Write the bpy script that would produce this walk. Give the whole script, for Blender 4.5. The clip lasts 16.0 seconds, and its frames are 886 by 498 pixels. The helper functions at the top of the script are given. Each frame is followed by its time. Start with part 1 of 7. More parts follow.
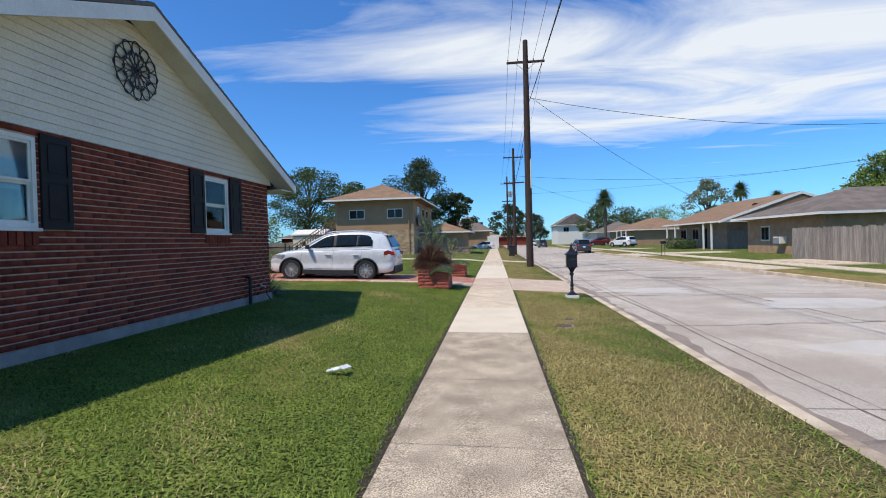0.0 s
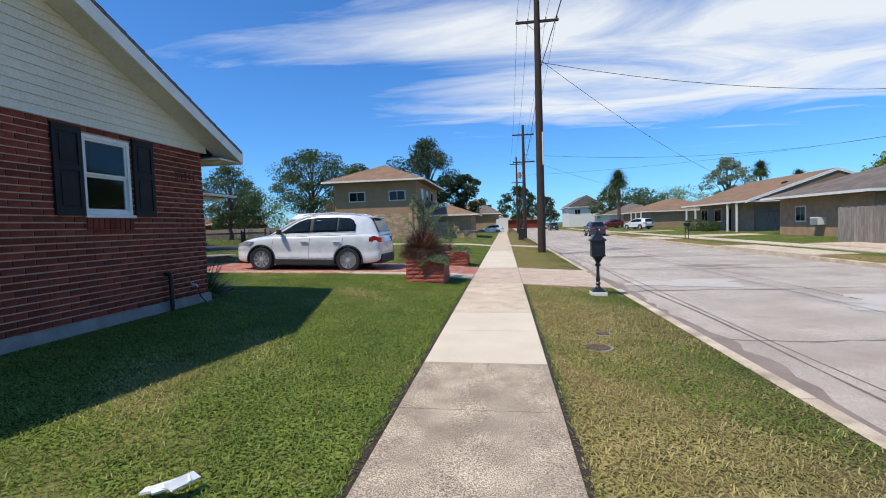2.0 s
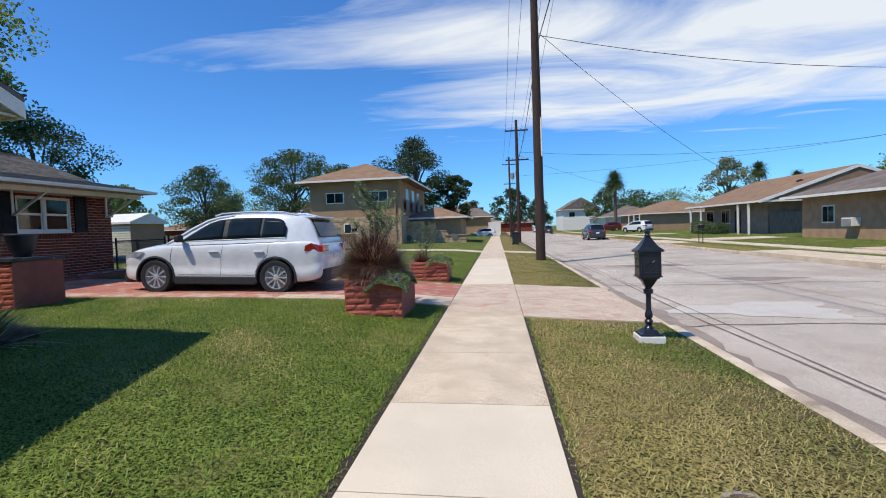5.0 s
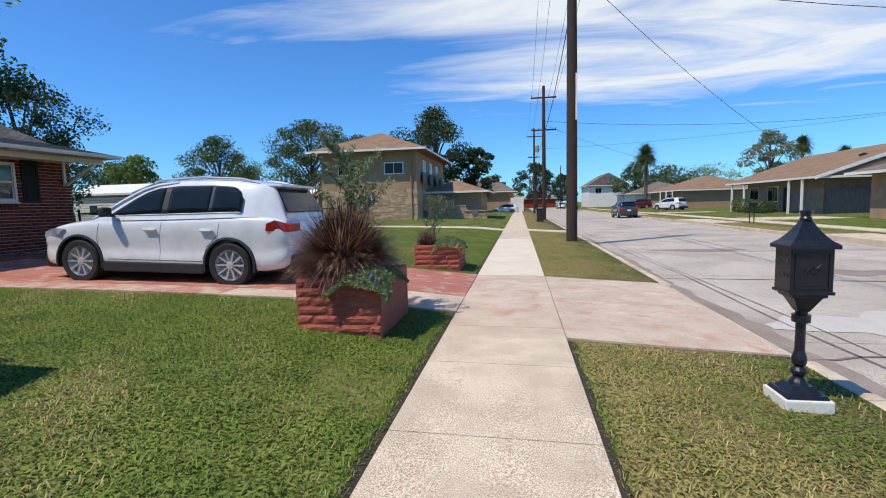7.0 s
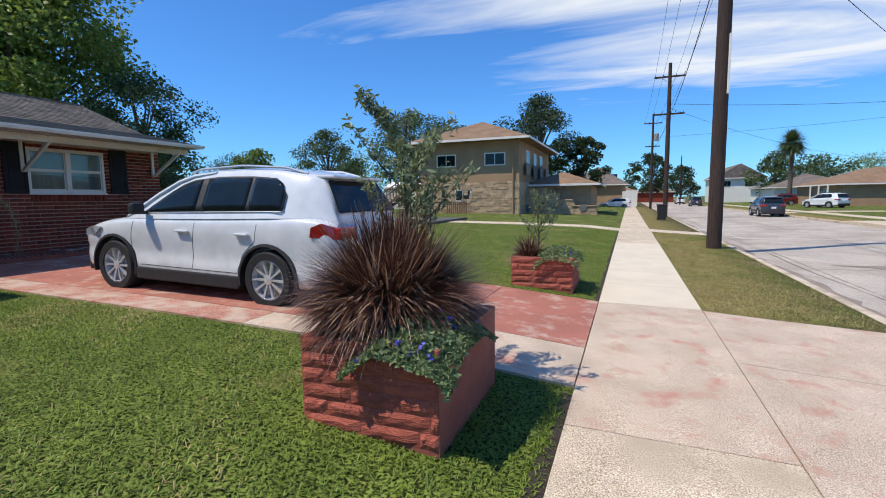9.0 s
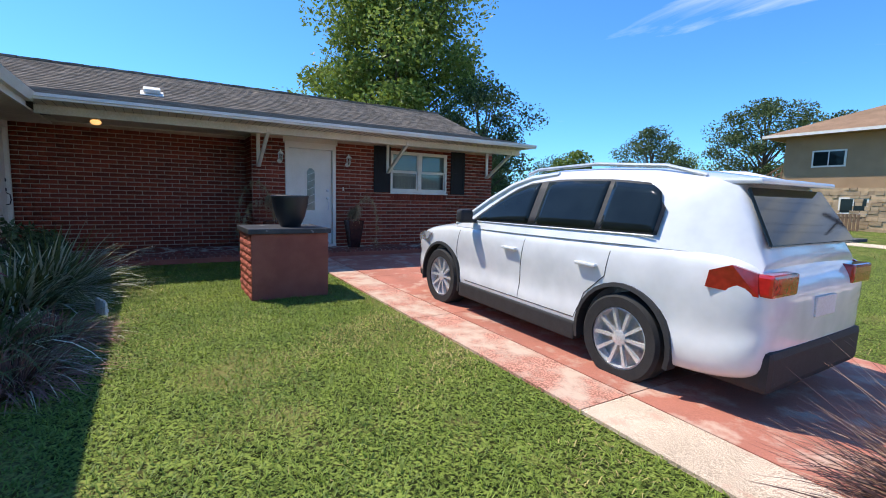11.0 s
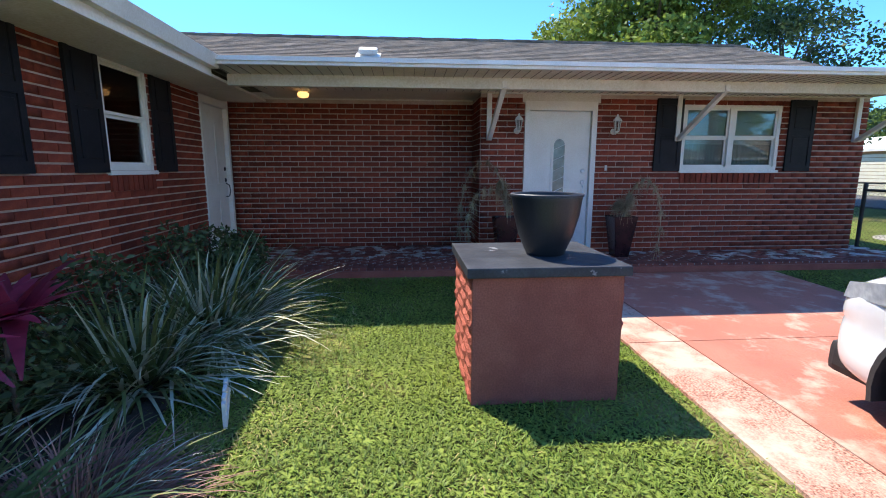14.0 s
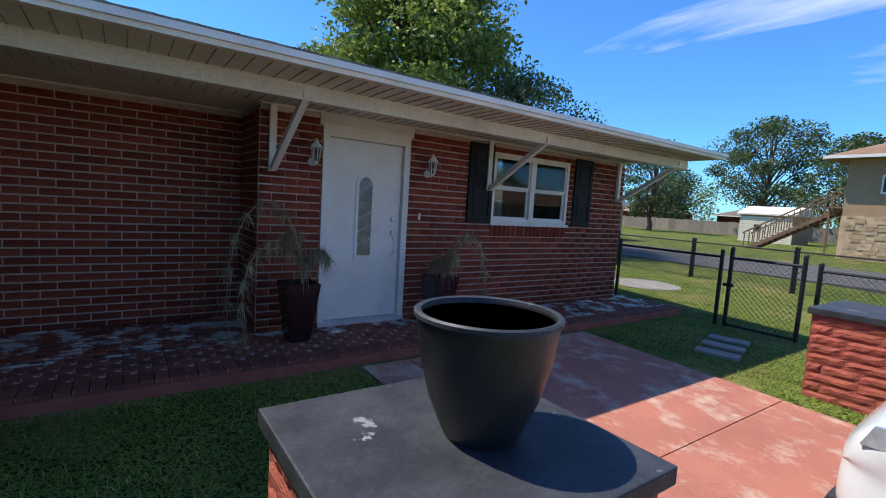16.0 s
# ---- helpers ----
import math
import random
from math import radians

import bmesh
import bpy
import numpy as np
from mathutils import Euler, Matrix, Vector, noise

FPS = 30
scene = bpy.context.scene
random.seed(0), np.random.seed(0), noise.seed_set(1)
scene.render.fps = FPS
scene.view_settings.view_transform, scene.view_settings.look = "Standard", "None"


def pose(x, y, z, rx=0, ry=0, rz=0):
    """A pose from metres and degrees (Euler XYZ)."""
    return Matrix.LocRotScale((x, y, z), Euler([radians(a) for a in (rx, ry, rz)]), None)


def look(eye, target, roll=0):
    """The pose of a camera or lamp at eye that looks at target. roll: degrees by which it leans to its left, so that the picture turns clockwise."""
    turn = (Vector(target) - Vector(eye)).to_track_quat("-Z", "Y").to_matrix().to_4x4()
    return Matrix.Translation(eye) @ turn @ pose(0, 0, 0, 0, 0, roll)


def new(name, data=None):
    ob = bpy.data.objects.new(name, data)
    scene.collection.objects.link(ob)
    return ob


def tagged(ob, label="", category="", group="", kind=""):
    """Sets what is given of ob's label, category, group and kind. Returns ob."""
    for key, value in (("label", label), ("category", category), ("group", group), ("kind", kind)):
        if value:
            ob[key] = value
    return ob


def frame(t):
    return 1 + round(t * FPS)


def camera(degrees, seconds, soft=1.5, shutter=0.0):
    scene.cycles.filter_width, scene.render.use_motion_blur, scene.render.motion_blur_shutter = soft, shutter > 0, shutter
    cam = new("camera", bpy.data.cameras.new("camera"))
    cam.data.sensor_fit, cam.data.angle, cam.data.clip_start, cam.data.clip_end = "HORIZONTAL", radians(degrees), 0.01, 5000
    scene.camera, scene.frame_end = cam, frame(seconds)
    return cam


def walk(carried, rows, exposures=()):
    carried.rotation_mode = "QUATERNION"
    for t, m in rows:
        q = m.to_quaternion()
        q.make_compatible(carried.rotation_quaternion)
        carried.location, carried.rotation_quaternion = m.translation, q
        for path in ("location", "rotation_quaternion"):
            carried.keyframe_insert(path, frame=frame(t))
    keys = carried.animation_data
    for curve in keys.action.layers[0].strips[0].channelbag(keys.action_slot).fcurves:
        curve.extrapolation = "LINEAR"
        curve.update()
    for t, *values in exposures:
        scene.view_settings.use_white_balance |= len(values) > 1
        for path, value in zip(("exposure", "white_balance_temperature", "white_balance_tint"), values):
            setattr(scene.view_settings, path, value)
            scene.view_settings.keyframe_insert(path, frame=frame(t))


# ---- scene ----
cam = camera(87.4, 16.0, soft=1.0)
METRES, EYE, TILT, LEAN, TURN = 19.0, 1.5, -0.3, 0.0, 6.4
ROWS = [
    (0.0, 0.0, 0.0, 0.0, -0.02, -0.57, 1.5),
    (0.5, 0.0067, 0.034, -0.0009, 0.51, -1.23, 2.11),
    (1.0, 0.0112, 0.0675, -0.0017, 1.01, -2.14, 1.86),
    (1.5, 0.0147, 0.1024, -0.0009, 0.55, -2.77, 1.47),
    (2.0, 0.0201, 0.1367, 0.0001, 1.13, -2.57, 1.88),
    (2.5, 0.0227, 0.172, 0.0003, 0.79, -2.73, 1.84),
    (3.0, 0.0284, 0.2063, 0.0002, 0.78, -2.14, 2.63),
    (3.5, 0.0323, 0.2416, -0.0003, 0.76, -1.67, 2.2),
    (4.0, 0.038, 0.2754, -0.0012, 0.2, -1.61, 2.13),
    (6.5, 0.0529, 0.4437, -0.0006, 1.11, -4.21, 2.03),
    (7.0, 0.0548, 0.4768, -0.0011, 2.88, -5.11, 1.45),
    (7.5, 0.0567, 0.5082, 0.0, 3.52, -5.87, 1.67),
    (8.0, 0.0574, 0.5388, 0.0022, 6.11, -5.81, 1.57),
    (8.5, 0.0513, 0.569, 0.004, 9.49, -5.68, 0.96),
    (9.0, 0.0436, 0.5967, 0.0043, 15.32, -5.83, 0.7),
    (9.5, 0.0294, 0.6205, 0.0044, 24.02, -5.9, -0.24),
    (10.0, 0.0091, 0.641, 0.0064, 34.61, -5.51, -0.84),
    (12.5, -0.1206, 0.7065, 0.0156, 69.79, -8.21, -0.83),
    (13.0, -0.15, 0.7127, 0.0171, 74.43, -8.84, -0.36),
    (13.5, -0.1797, 0.7155, 0.0177, 78.63, -9.65, -0.43),
    (14.0, -0.2079, 0.7217, 0.0201, 79.07, -9.8, -0.33),
    (14.5, -0.2339, 0.7275, 0.0253, 75.28, -8.53, -1.02),
    (15.0, -0.2598, 0.728, 0.0279, 67.69, -7.09, -1.97),
    (15.5, -0.2858, 0.731, 0.0283, 58.51, -5.84, -2.69),
    (16.0, -0.3116, 0.7312, 0.0292, 49.02, -5.21, -3.8),
]
walk(cam, [(t, pose(0, 0, EYE, TILT, LEAN, TURN) @ pose(METRES * x, METRES * y, METRES * z, 90 + pitch, roll, yaw)) for t, x, y, z, yaw, pitch, roll in ROWS],
     exposures=[(0.0, -0.05), (4.0, -0.08), (9.0, -0.02), (10.0, 0.24), (12.5, 0.82), (14.5, 1.12), (15.25, 0.7), (16.0, 0.4)])

# ---- world, sun, exposure ----
SUN_DIR = Vector((1.2, 1.0, -2.6)).normalized()      # the way the light travels
scene.view_settings.exposure = 0.0
world = bpy.data.worlds.new("sky")
scene.world = world
world.use_nodes = True
wn, wl = world.node_tree.nodes, world.node_tree.links
wn.clear()


def wnode(kind, **kw):
    n = wn.new(kind)
    for k, v in kw.items():
        n.inputs[k].default_value = v
    return n


sky = wn.new("ShaderNodeTexSky")
sky.sky_type, sky.sun_disc = "NISHITA", False
sky.sun_elevation = math.asin(-SUN_DIR.z)
sky.sun_rotation = math.atan2(-SUN_DIR.x, -SUN_DIR.y)
sky.air_density, sky.dust_density, sky.ozone_density = 1.0, 0.25, 2.5
tint = wn.new("ShaderNodeMix")
tint.data_type, tint.blend_type = "RGBA", "MULTIPLY"
tint.inputs[0].default_value = 1.0
tint.inputs[7].default_value = (0.50, 1.02, 1.62, 1)
wl.new(sky.outputs[0], tint.inputs[6])
# thin streaks of cirrus on a flat sheet high above
tc = wn.new("ShaderNodeTexCoord")
sep = wn.new("ShaderNodeSeparateXYZ")
wl.new(tc.outputs["Generated"], sep.inputs[0])
zmax = wn.new("ShaderNodeMath")
zmax.operation = "MAXIMUM"
zmax.inputs[1].default_value = 0.03
wl.new(sep.outputs[2], zmax.inputs[0])
comb = wn.new("ShaderNodeCombineXYZ")
for i in (0, 1):
    dv = wn.new("ShaderNodeMath")
    dv.operation = "DIVIDE"
    wl.new(sep.outputs[i], dv.inputs[0])
    wl.new(zmax.outputs[0], dv.inputs[1])
    wl.new(dv.outputs[0], comb.inputs[i])
mapn = wn.new("ShaderNodeMapping")
mapn.inputs["Rotation"].default_value = (0, 0, radians(-24))
mapn.inputs["Scale"].default_value = (0.55, 1.15, 1)
mapn.inputs["Location"].default_value = (0.9, 0.3, 0)
wl.new(comb.outputs[0], mapn.inputs[0])
nz = wnode("ShaderNodeTexNoise", Scale=1.0, Detail=10.0, Roughness=0.58, Distortion=0.9)
wl.new(mapn.outputs[0], nz.inputs[0])
sp2 = wn.new("ShaderNodeSeparateXYZ")
wl.new(comb.outputs[0], sp2.inputs[0])


def ease(sock, lo, hi):
    r = wn.new("ShaderNodeMapRange")
    r.interpolation_type = "SMOOTHSTEP"
    r.inputs[1].default_value, r.inputs[2].default_value = lo, hi
    wl.new(sock, r.inputs[0])
    return r.outputs[0]


def wmath(op, a, b):
    n = wn.new("ShaderNodeMath")
    n.operation = op
    for i, v in enumerate((a, b)):
        if isinstance(v, (int, float)):
            n.inputs[i].default_value = v
        else:
            wl.new(v, n.inputs[i])
    return n.outputs[0]


# one long cirrus sheet ahead over the road; the rest of the sky is clear
sheet = wmath("MULTIPLY", ease(sp2.outputs[1], 1.35, 2.6), wmath("SUBTRACT", 1.0, ease(sp2.outputs[1], 3.4, 6.2)))
sheet = wmath("MULTIPLY", sheet, ease(sp2.outputs[0], -2.0, 0.5))
thick = wmath("ADD", wmath("MULTIPLY", sheet, 0.46), nz.outputs[0])
ramp = wn.new("ShaderNodeValToRGB")
ramp.color_ramp.elements[0].position, ramp.color_ramp.elements[1].position = 0.66, 1.12
ramp.color_ramp.elements[1].color = (0.94, 0.94, 0.94, 1)
wl.new(thick, ramp.inputs[0])
cl = wn.new("ShaderNodeMix")
cl.data_type = "RGBA"
cl.inputs[7].default_value = (8.0, 8.4, 8.8, 1)
wl.new(ramp.outputs[0], cl.inputs[0])
wl.new(tint.outputs[2], cl.inputs[6])
bg = wnode("ShaderNodeBackground", Strength=0.112)
wl.new(cl.outputs[2], bg.inputs[0])
wout = wn.new("ShaderNodeOutputWorld")
wl.new(bg.outputs[0], wout.inputs[0])

sun = new("sun", bpy.data.lights.new("sun", "SUN"))
sun.data.energy, sun.data.angle, sun.data.color = 4.6, radians(0.53), (1.0, 0.92, 0.79)
sun.matrix_world = look((0, 0, 30), Vector((0, 0, 30)) + SUN_DIR)


# ---- materials ----
def material(name, base, base2=None, rough=0.7, metal=0.0, scale=8.0, fine=90.0, mix=0.5, bump=0.15, bump_scale=None,
             random_amt=0.0, stains=None, stain_scale=1.2, stain_at=(0.52, 0.68), coat=0.0, spec=0.5, stretch=(1, 1, 1), transmission=0.0, grain=0.45):
    """Two-scale procedural surface: coarse mottling, fine grain, optional stains and a per-object shift."""
    m = bpy.data.materials.new(name)
    m.use_nodes = True
    nt = m.node_tree
    n, l = nt.nodes, nt.links
    b = n["Principled BSDF"]
    b.inputs["Roughness"].default_value = rough
    b.inputs["Metallic"].default_value = metal
    b.inputs["Coat Weight"].default_value = coat
    b.inputs["Specular IOR Level"].default_value = spec
    b.inputs["Transmission Weight"].default_value = transmission
    geo = n.new("ShaderNodeTexCoord")
    mp = n.new("ShaderNodeMapping")
    mp.inputs["Scale"].default_value = stretch
    info = n.new("ShaderNodeObjectInfo")
    l.new(geo.outputs["Object"], mp.inputs[0])
    a = n.new("ShaderNodeTexNoise")
    a.inputs["Scale"].default_value, a.inputs["Detail"].default_value = scale, 5.0
    l.new(mp.outputs[0], a.inputs[0])
    f = n.new("ShaderNodeTexNoise")
    f.inputs["Scale"].default_value, f.inputs["Detail"].default_value = fine, 3.0
    l.new(mp.outputs[0], f.inputs[0])
    base2 = base2 or tuple(c * 0.75 for c in base)
    r = n.new("ShaderNodeValToRGB")
    r.color_ramp.elements[0].color, r.color_ramp.elements[1].color = (*base2, 1), (*base, 1)
    r.color_ramp.elements[0].position, r.color_ramp.elements[1].position = 0.5 - 0.3 * mix, 0.5 + 0.3 * mix
    l.new(a.outputs[0], r.inputs[0])
    g = n.new("ShaderNodeMix")
    g.data_type, g.blend_type = "RGBA", "OVERLAY"
    g.inputs[0].default_value = grain
    l.new(r.outputs[0], g.inputs[6])
    if grain > 0.5:
        fr_ = n.new("ShaderNodeValToRGB")
        spread = 0.14 if grain < 0.7 else 0.085
        fr_.color_ramp.elements[0].position, fr_.color_ramp.elements[1].position = 0.5 - spread, 0.5 + spread
        l.new(f.outputs[0], fr_.inputs[0])
        l.new(fr_.outputs[0], g.inputs[7])
    else:
        l.new(f.outputs[0], g.inputs[7])
    out = g.outputs[2]
    if stains:
        s = n.new("ShaderNodeTexNoise")
        s.inputs["Scale"].default_value, s.inputs["Detail"].default_value, s.inputs["Roughness"].default_value = stain_scale, 6.0, 0.65
        l.new(geo.outputs["Object"], s.inputs[0])
        sr = n.new("ShaderNodeValToRGB")
        sr.color_ramp.elements[0].position, sr.color_ramp.elements[1].position = stain_at
        l.new(s.outputs[0], sr.inputs[0])
        sm = n.new("ShaderNodeMix")
        sm.data_type = "RGBA"
        sm.inputs[7].default_value = (*stains, 1)
        l.new(sr.outputs[0], sm.inputs[0])
        l.new(out, sm.inputs[6])
        out = sm.outputs[2]
    if random_amt:
        isl = n.new("ShaderNodeNewGeometry")
        av = n.new("ShaderNodeMath")
        av.operation = "ADD"
        l.new(info.outputs["Random"], av.inputs[0])
        l.new(isl.outputs["Random Per Island"], av.inputs[1])
        fr = n.new("ShaderNodeMath")
        fr.operation = "FRACT"
        l.new(av.outputs[0], fr.inputs[0])
        mr = n.new("ShaderNodeMapRange")
        mr.inputs[3].default_value, mr.inputs[4].default_value = 1 - random_amt, 1 + random_amt
        l.new(fr.outputs[0], mr.inputs[0])
        hs = n.new("ShaderNodeHueSaturation")
        l.new(mr.outputs[0], hs.inputs["Value"])
        l.new(out, hs.inputs["Color"])
        out = hs.outputs[0]
    l.new(out, b.inputs["Base Color"])
    if bump:
        bm_ = n.new("ShaderNodeBump")
        bm_.inputs["Strength"].default_value = bump
        bm_.inputs["Distance"].default_value = 0.01
        if bump_scale:
            q = n.new("ShaderNodeTexNoise")
            q.inputs["Scale"].default_value, q.inputs["Detail"].default_value = bump_scale, 4.0
            l.new(mp.outputs[0], q.inputs[0])
            l.new(q.outputs[0], bm_.inputs["Height"])
        else:
            l.new(f.outputs[0], bm_.inputs["Height"])
        l.new(bm_.outputs[0], b.inputs["Normal"])
    return m


def leaf_material(name, c1, c2, rough=0.5, trans=0.25):
    m = material(name, c1, c2, rough=rough, scale=1.5, fine=20, bump=0, random_amt=0.35, spec=0.3)
    nt = m.node_tree
    tr = nt.nodes.new("ShaderNodeBsdfTranslucent")
    mx = nt.nodes.new("ShaderNodeMixShader")
    mx.inputs[0].default_value = trans
    b = nt.nodes["Principled BSDF"]
    nt.links.new(b.inputs["Base Color"].links[0].from_socket, tr.inputs[0])
    nt.links.new(b.outputs[0], mx.inputs[1])
    nt.links.new(tr.outputs[0], mx.inputs[2])
    nt.links.new(mx.outputs[0], nt.nodes["Material Output"].inputs[0])
    return m


def glass_material(name, tintc=(0.8, 0.9, 0.9), dark=0.75):
    """Tinted pane: part mirror-like gloss by Fresnel, part clear."""
    m = bpy.data.materials.new(name)
    m.use_nodes = True
    nt = m.node_tree
    nt.nodes.clear()
    o = nt.nodes.new("ShaderNodeOutputMaterial")
    t = nt.nodes.new("ShaderNodeBsdfTransparent")
    t.inputs[0].default_value = (*[c * dark for c in tintc], 1)
    g = nt.nodes.new("ShaderNodeBsdfGlossy")
    g.inputs["Roughness"].default_value = 0.02
    fr = nt.nodes.new("ShaderNodeFresnel")
    fr.inputs[0].default_value = 1.5
    mx = nt.nodes.new("ShaderNodeMixShader")
    nt.links.new(fr.outputs[0], mx.inputs[0])
    nt.links.new(t.outputs[0], mx.inputs[1])
    nt.links.new(g.outputs[0], mx.inputs[2])
    nt.links.new(mx.outputs[0], o.inputs[0])
    return m


M_LAWN = material("lawn_soil", (0.125, 0.155, 0.032), (0.075, 0.10, 0.02), rough=0.95, scale=3.5, fine=42, grain=0.8, bump=0.6, stains=(0.24, 0.19, 0.075), stain_scale=0.55, stain_at=(0.53, 0.72), spec=0.1)
M_VERGE = material("verge_soil", (0.23, 0.185, 0.065), (0.15, 0.13, 0.04), rough=0.95, scale=3.5, fine=42, grain=0.75, bump=0.6, stains=(0.22, 0.15, 0.07), stain_scale=0.8, stain_at=(0.48, 0.68), spec=0.1)
M_GRASS = leaf_material("grass_blade", (0.205, 0.27, 0.04), (0.13, 0.195, 0.027), rough=0.55, trans=0.3)
M_DRYGRASS = leaf_material("dry_grass_blade", (0.42, 0.34, 0.14), (0.30, 0.26, 0.085), rough=0.7, trans=0.2)
M_PAVE = material("aged_concrete", (0.66, 0.54, 0.40), (0.53, 0.43, 0.31), rough=0.9, scale=2.5, fine=120, grain=0.56, bump=0.5, bump_scale=160, stains=(0.46, 0.37, 0.265), stain_scale=1.1, stain_at=(0.5, 0.75), random_amt=0.06, spec=0.2)
M_PAVE_DARK = material("weathered_concrete", (0.54, 0.44, 0.32), (0.38, 0.305, 0.22), rough=0.92, scale=3.0, fine=110, grain=0.66, bump=0.8, bump_scale=130, stains=(0.28, 0.225, 0.165), stain_scale=1.6, stain_at=(0.45, 0.75), random_amt=0.06, spec=0.2)
M_PAVE_NEW = material("new_concrete", (0.70, 0.60, 0.455), (0.63, 0.54, 0.41), rough=0.85, scale=1.5, fine=150, bump=0.2, spec=0.2)
M_PINK = material("worn_red_painted_concrete", (0.43, 0.165, 0.115), (0.35, 0.135, 0.095), rough=0.8, scale=2.0, fine=120, grain=0.5, bump=0.3, stains=(0.50, 0.34, 0.26), stain_scale=3.4, stain_at=(0.51, 0.66), random_amt=0.05, spec=0.25)
M_PINK_MID = material("flaking_red_concrete", (0.47, 0.225, 0.165), (0.39, 0.18, 0.13), rough=0.85, scale=2.5, fine=80, grain=0.6, bump=0.3, stains=(0.52, 0.39, 0.30), stain_scale=2.2, stain_at=(0.44, 0.60), spec=0.2)
M_PINK_WORN = material("faded_red_concrete", (0.60, 0.475, 0.36), (0.49, 0.385, 0.285), rough=0.85, scale=2.0, fine=150, grain=0.55, bump=0.3, stains=(0.50, 0.26, 0.19), stain_scale=2.8, stain_at=(0.53, 0.70), spec=0.2)
M_ROAD = material("old_concrete_road", (0.51, 0.445, 0.37), (0.41, 0.355, 0.295), rough=0.9, scale=0.6, fine=150, grain=0.55, bump=0.5, bump_scale=90, stains=(0.35, 0.285, 0.23), stain_scale=0.35, stain_at=(0.47, 0.68), spec=0.2)
M_TAR = material("tar_joint", (0.12, 0.105, 0.095), rough=0.9)
M_CURB = material("kerb_concrete", (0.66, 0.55, 0.41), (0.50, 0.40, 0.295), rough=0.9, scale=3, fine=90, bump=0.5, stains=(0.25, 0.19, 0.14), stain_at=(0.5, 0.7), spec=0.2)
M_BRICK = material("red_brick", (0.255, 0.053, 0.027), (0.16, 0.031, 0.018), rough=0.85, scale=12, fine=140, bump=0.5, random_amt=0.28, spec=0.25)
M_MORTAR = material("mortar", (0.54, 0.42, 0.34), (0.43, 0.33, 0.265), rough=0.95, scale=6, fine=150, bump=0.4, spec=0.1)
M_SIDING = material("cream_vinyl_siding", (0.72, 0.66, 0.52), (0.66, 0.60, 0.47), rough=0.6, scale=1.2, fine=40, bump=0.05)
M_WHITE = material("white_paint", (0.78, 0.75, 0.68), (0.70, 0.67, 0.60), rough=0.55, scale=3, fine=60, bump=0.08, stains=(0.55, 0.51, 0.44), stain_scale=2.0, stain_at=(0.6, 0.85))
M_SOFFIT = material("cream_soffit_paint", (0.70, 0.66, 0.56), (0.62, 0.58, 0.49), rough=0.7, scale=2, fine=50, bump=0.1, stains=(0.45, 0.41, 0.33), stain_scale=1.5, stain_at=(0.58, 0.82))
M_SHUTTER = material("black_shutter_paint", (0.018, 0.017, 0.019), (0.012, 0.012, 0.013), rough=0.6, scale=6, fine=80, bump=0.1, spec=0.2)
M_SHINGLE = material("brown_asphalt_shingle", (0.30, 0.24, 0.18), (0.20, 0.16, 0.12), rough=0.95, scale=5, fine=140, bump=0.6, random_amt=0.2, spec=0.15)
M_SHINGLE_TAN = material("tan_asphalt_shingle", (0.28, 0.18, 0.115), (0.21, 0.135, 0.085), rough=0.95, scale=1.2, fine=30, bump=0.5, spec=0.15)
M_SHINGLE_GREY = material("grey_brown_shingle", (0.20, 0.165, 0.14), (0.14, 0.115, 0.10), rough=0.95, scale=1.2, fine=30, bump=0.5, spec=0.15)
M_SLAB = material("foundation_concrete", (0.33, 0.30, 0.27), (0.24, 0.22, 0.20), rough=0.9, scale=4, fine=90, bump=0.4)
M_GLASS = glass_material("window_glass", (0.85, 0.92, 0.9), 0.85)
M_CARGLASS = glass_material("dark_car_glass", (0.35, 0.48, 0.5), 0.42)
M_BLACK = material("black_cast_metal", (0.016, 0.018, 0.024), (0.010, 0.011, 0.015), rough=0.3, metal=0.0, scale=12, fine=120, bump=0.12, spec=0.4)
M_POLE = material("creosoted_timber", (0.06, 0.034, 0.025), (0.03, 0.017, 0.013), rough=0.9, scale=4, fine=60, bump=0.6, stretch=(8, 8, 0.6))
M_WOODGREY = material("weathered_grey_wood", (0.30, 0.26, 0.22), (0.19, 0.16, 0.135), rough=0.95, scale=3, fine=40, bump=0.5, random_amt=0.25, stretch=(5, 5, 0.5))
M_BARK = material("bark", (0.13, 0.10, 0.075), (0.07, 0.055, 0.04), rough=0.95, scale=6, fine=50, bump=0.8, stretch=(3, 3, 0.6))
M_CARWHITE = material("white_car_paint", (0.70, 0.71, 0.715), (0.68, 0.69, 0.695), rough=0.22, scale=1, fine=5, bump=0, coat=0.8)
M_TYRE = material("tyre_rubber", (0.02, 0.02, 0.021), rough=0.85, scale=20, fine=120, bump=0.2)
M_CHROME = material("alloy_metal", (0.66, 0.67, 0.69), (0.58, 0.59, 0.6), rough=0.3, metal=0.45, scale=8, fine=60, bump=0)
M_PLASTIC = material("grey_black_plastic", (0.024, 0.024, 0.026), (0.018, 0.018, 0.019), rough=0.65, scale=15, fine=120, bump=0.1)
M_REDLAMP = material("red_tail_lamp", (0.45, 0.02, 0.015), (0.35, 0.015, 0.012), rough=0.12, scale=5, fine=30, bump=0, coat=1.0)
M_INTERIOR = material("dark_room", (0.16, 0.155, 0.145), rough=0.9)
M_CLOTH = material("pane_backing", (0.72, 0.72, 0.66), (0.6, 0.6, 0.54), rough=0.9, scale=3, fine=40, bump=0.3, stretch=(8, 8, 0.4))
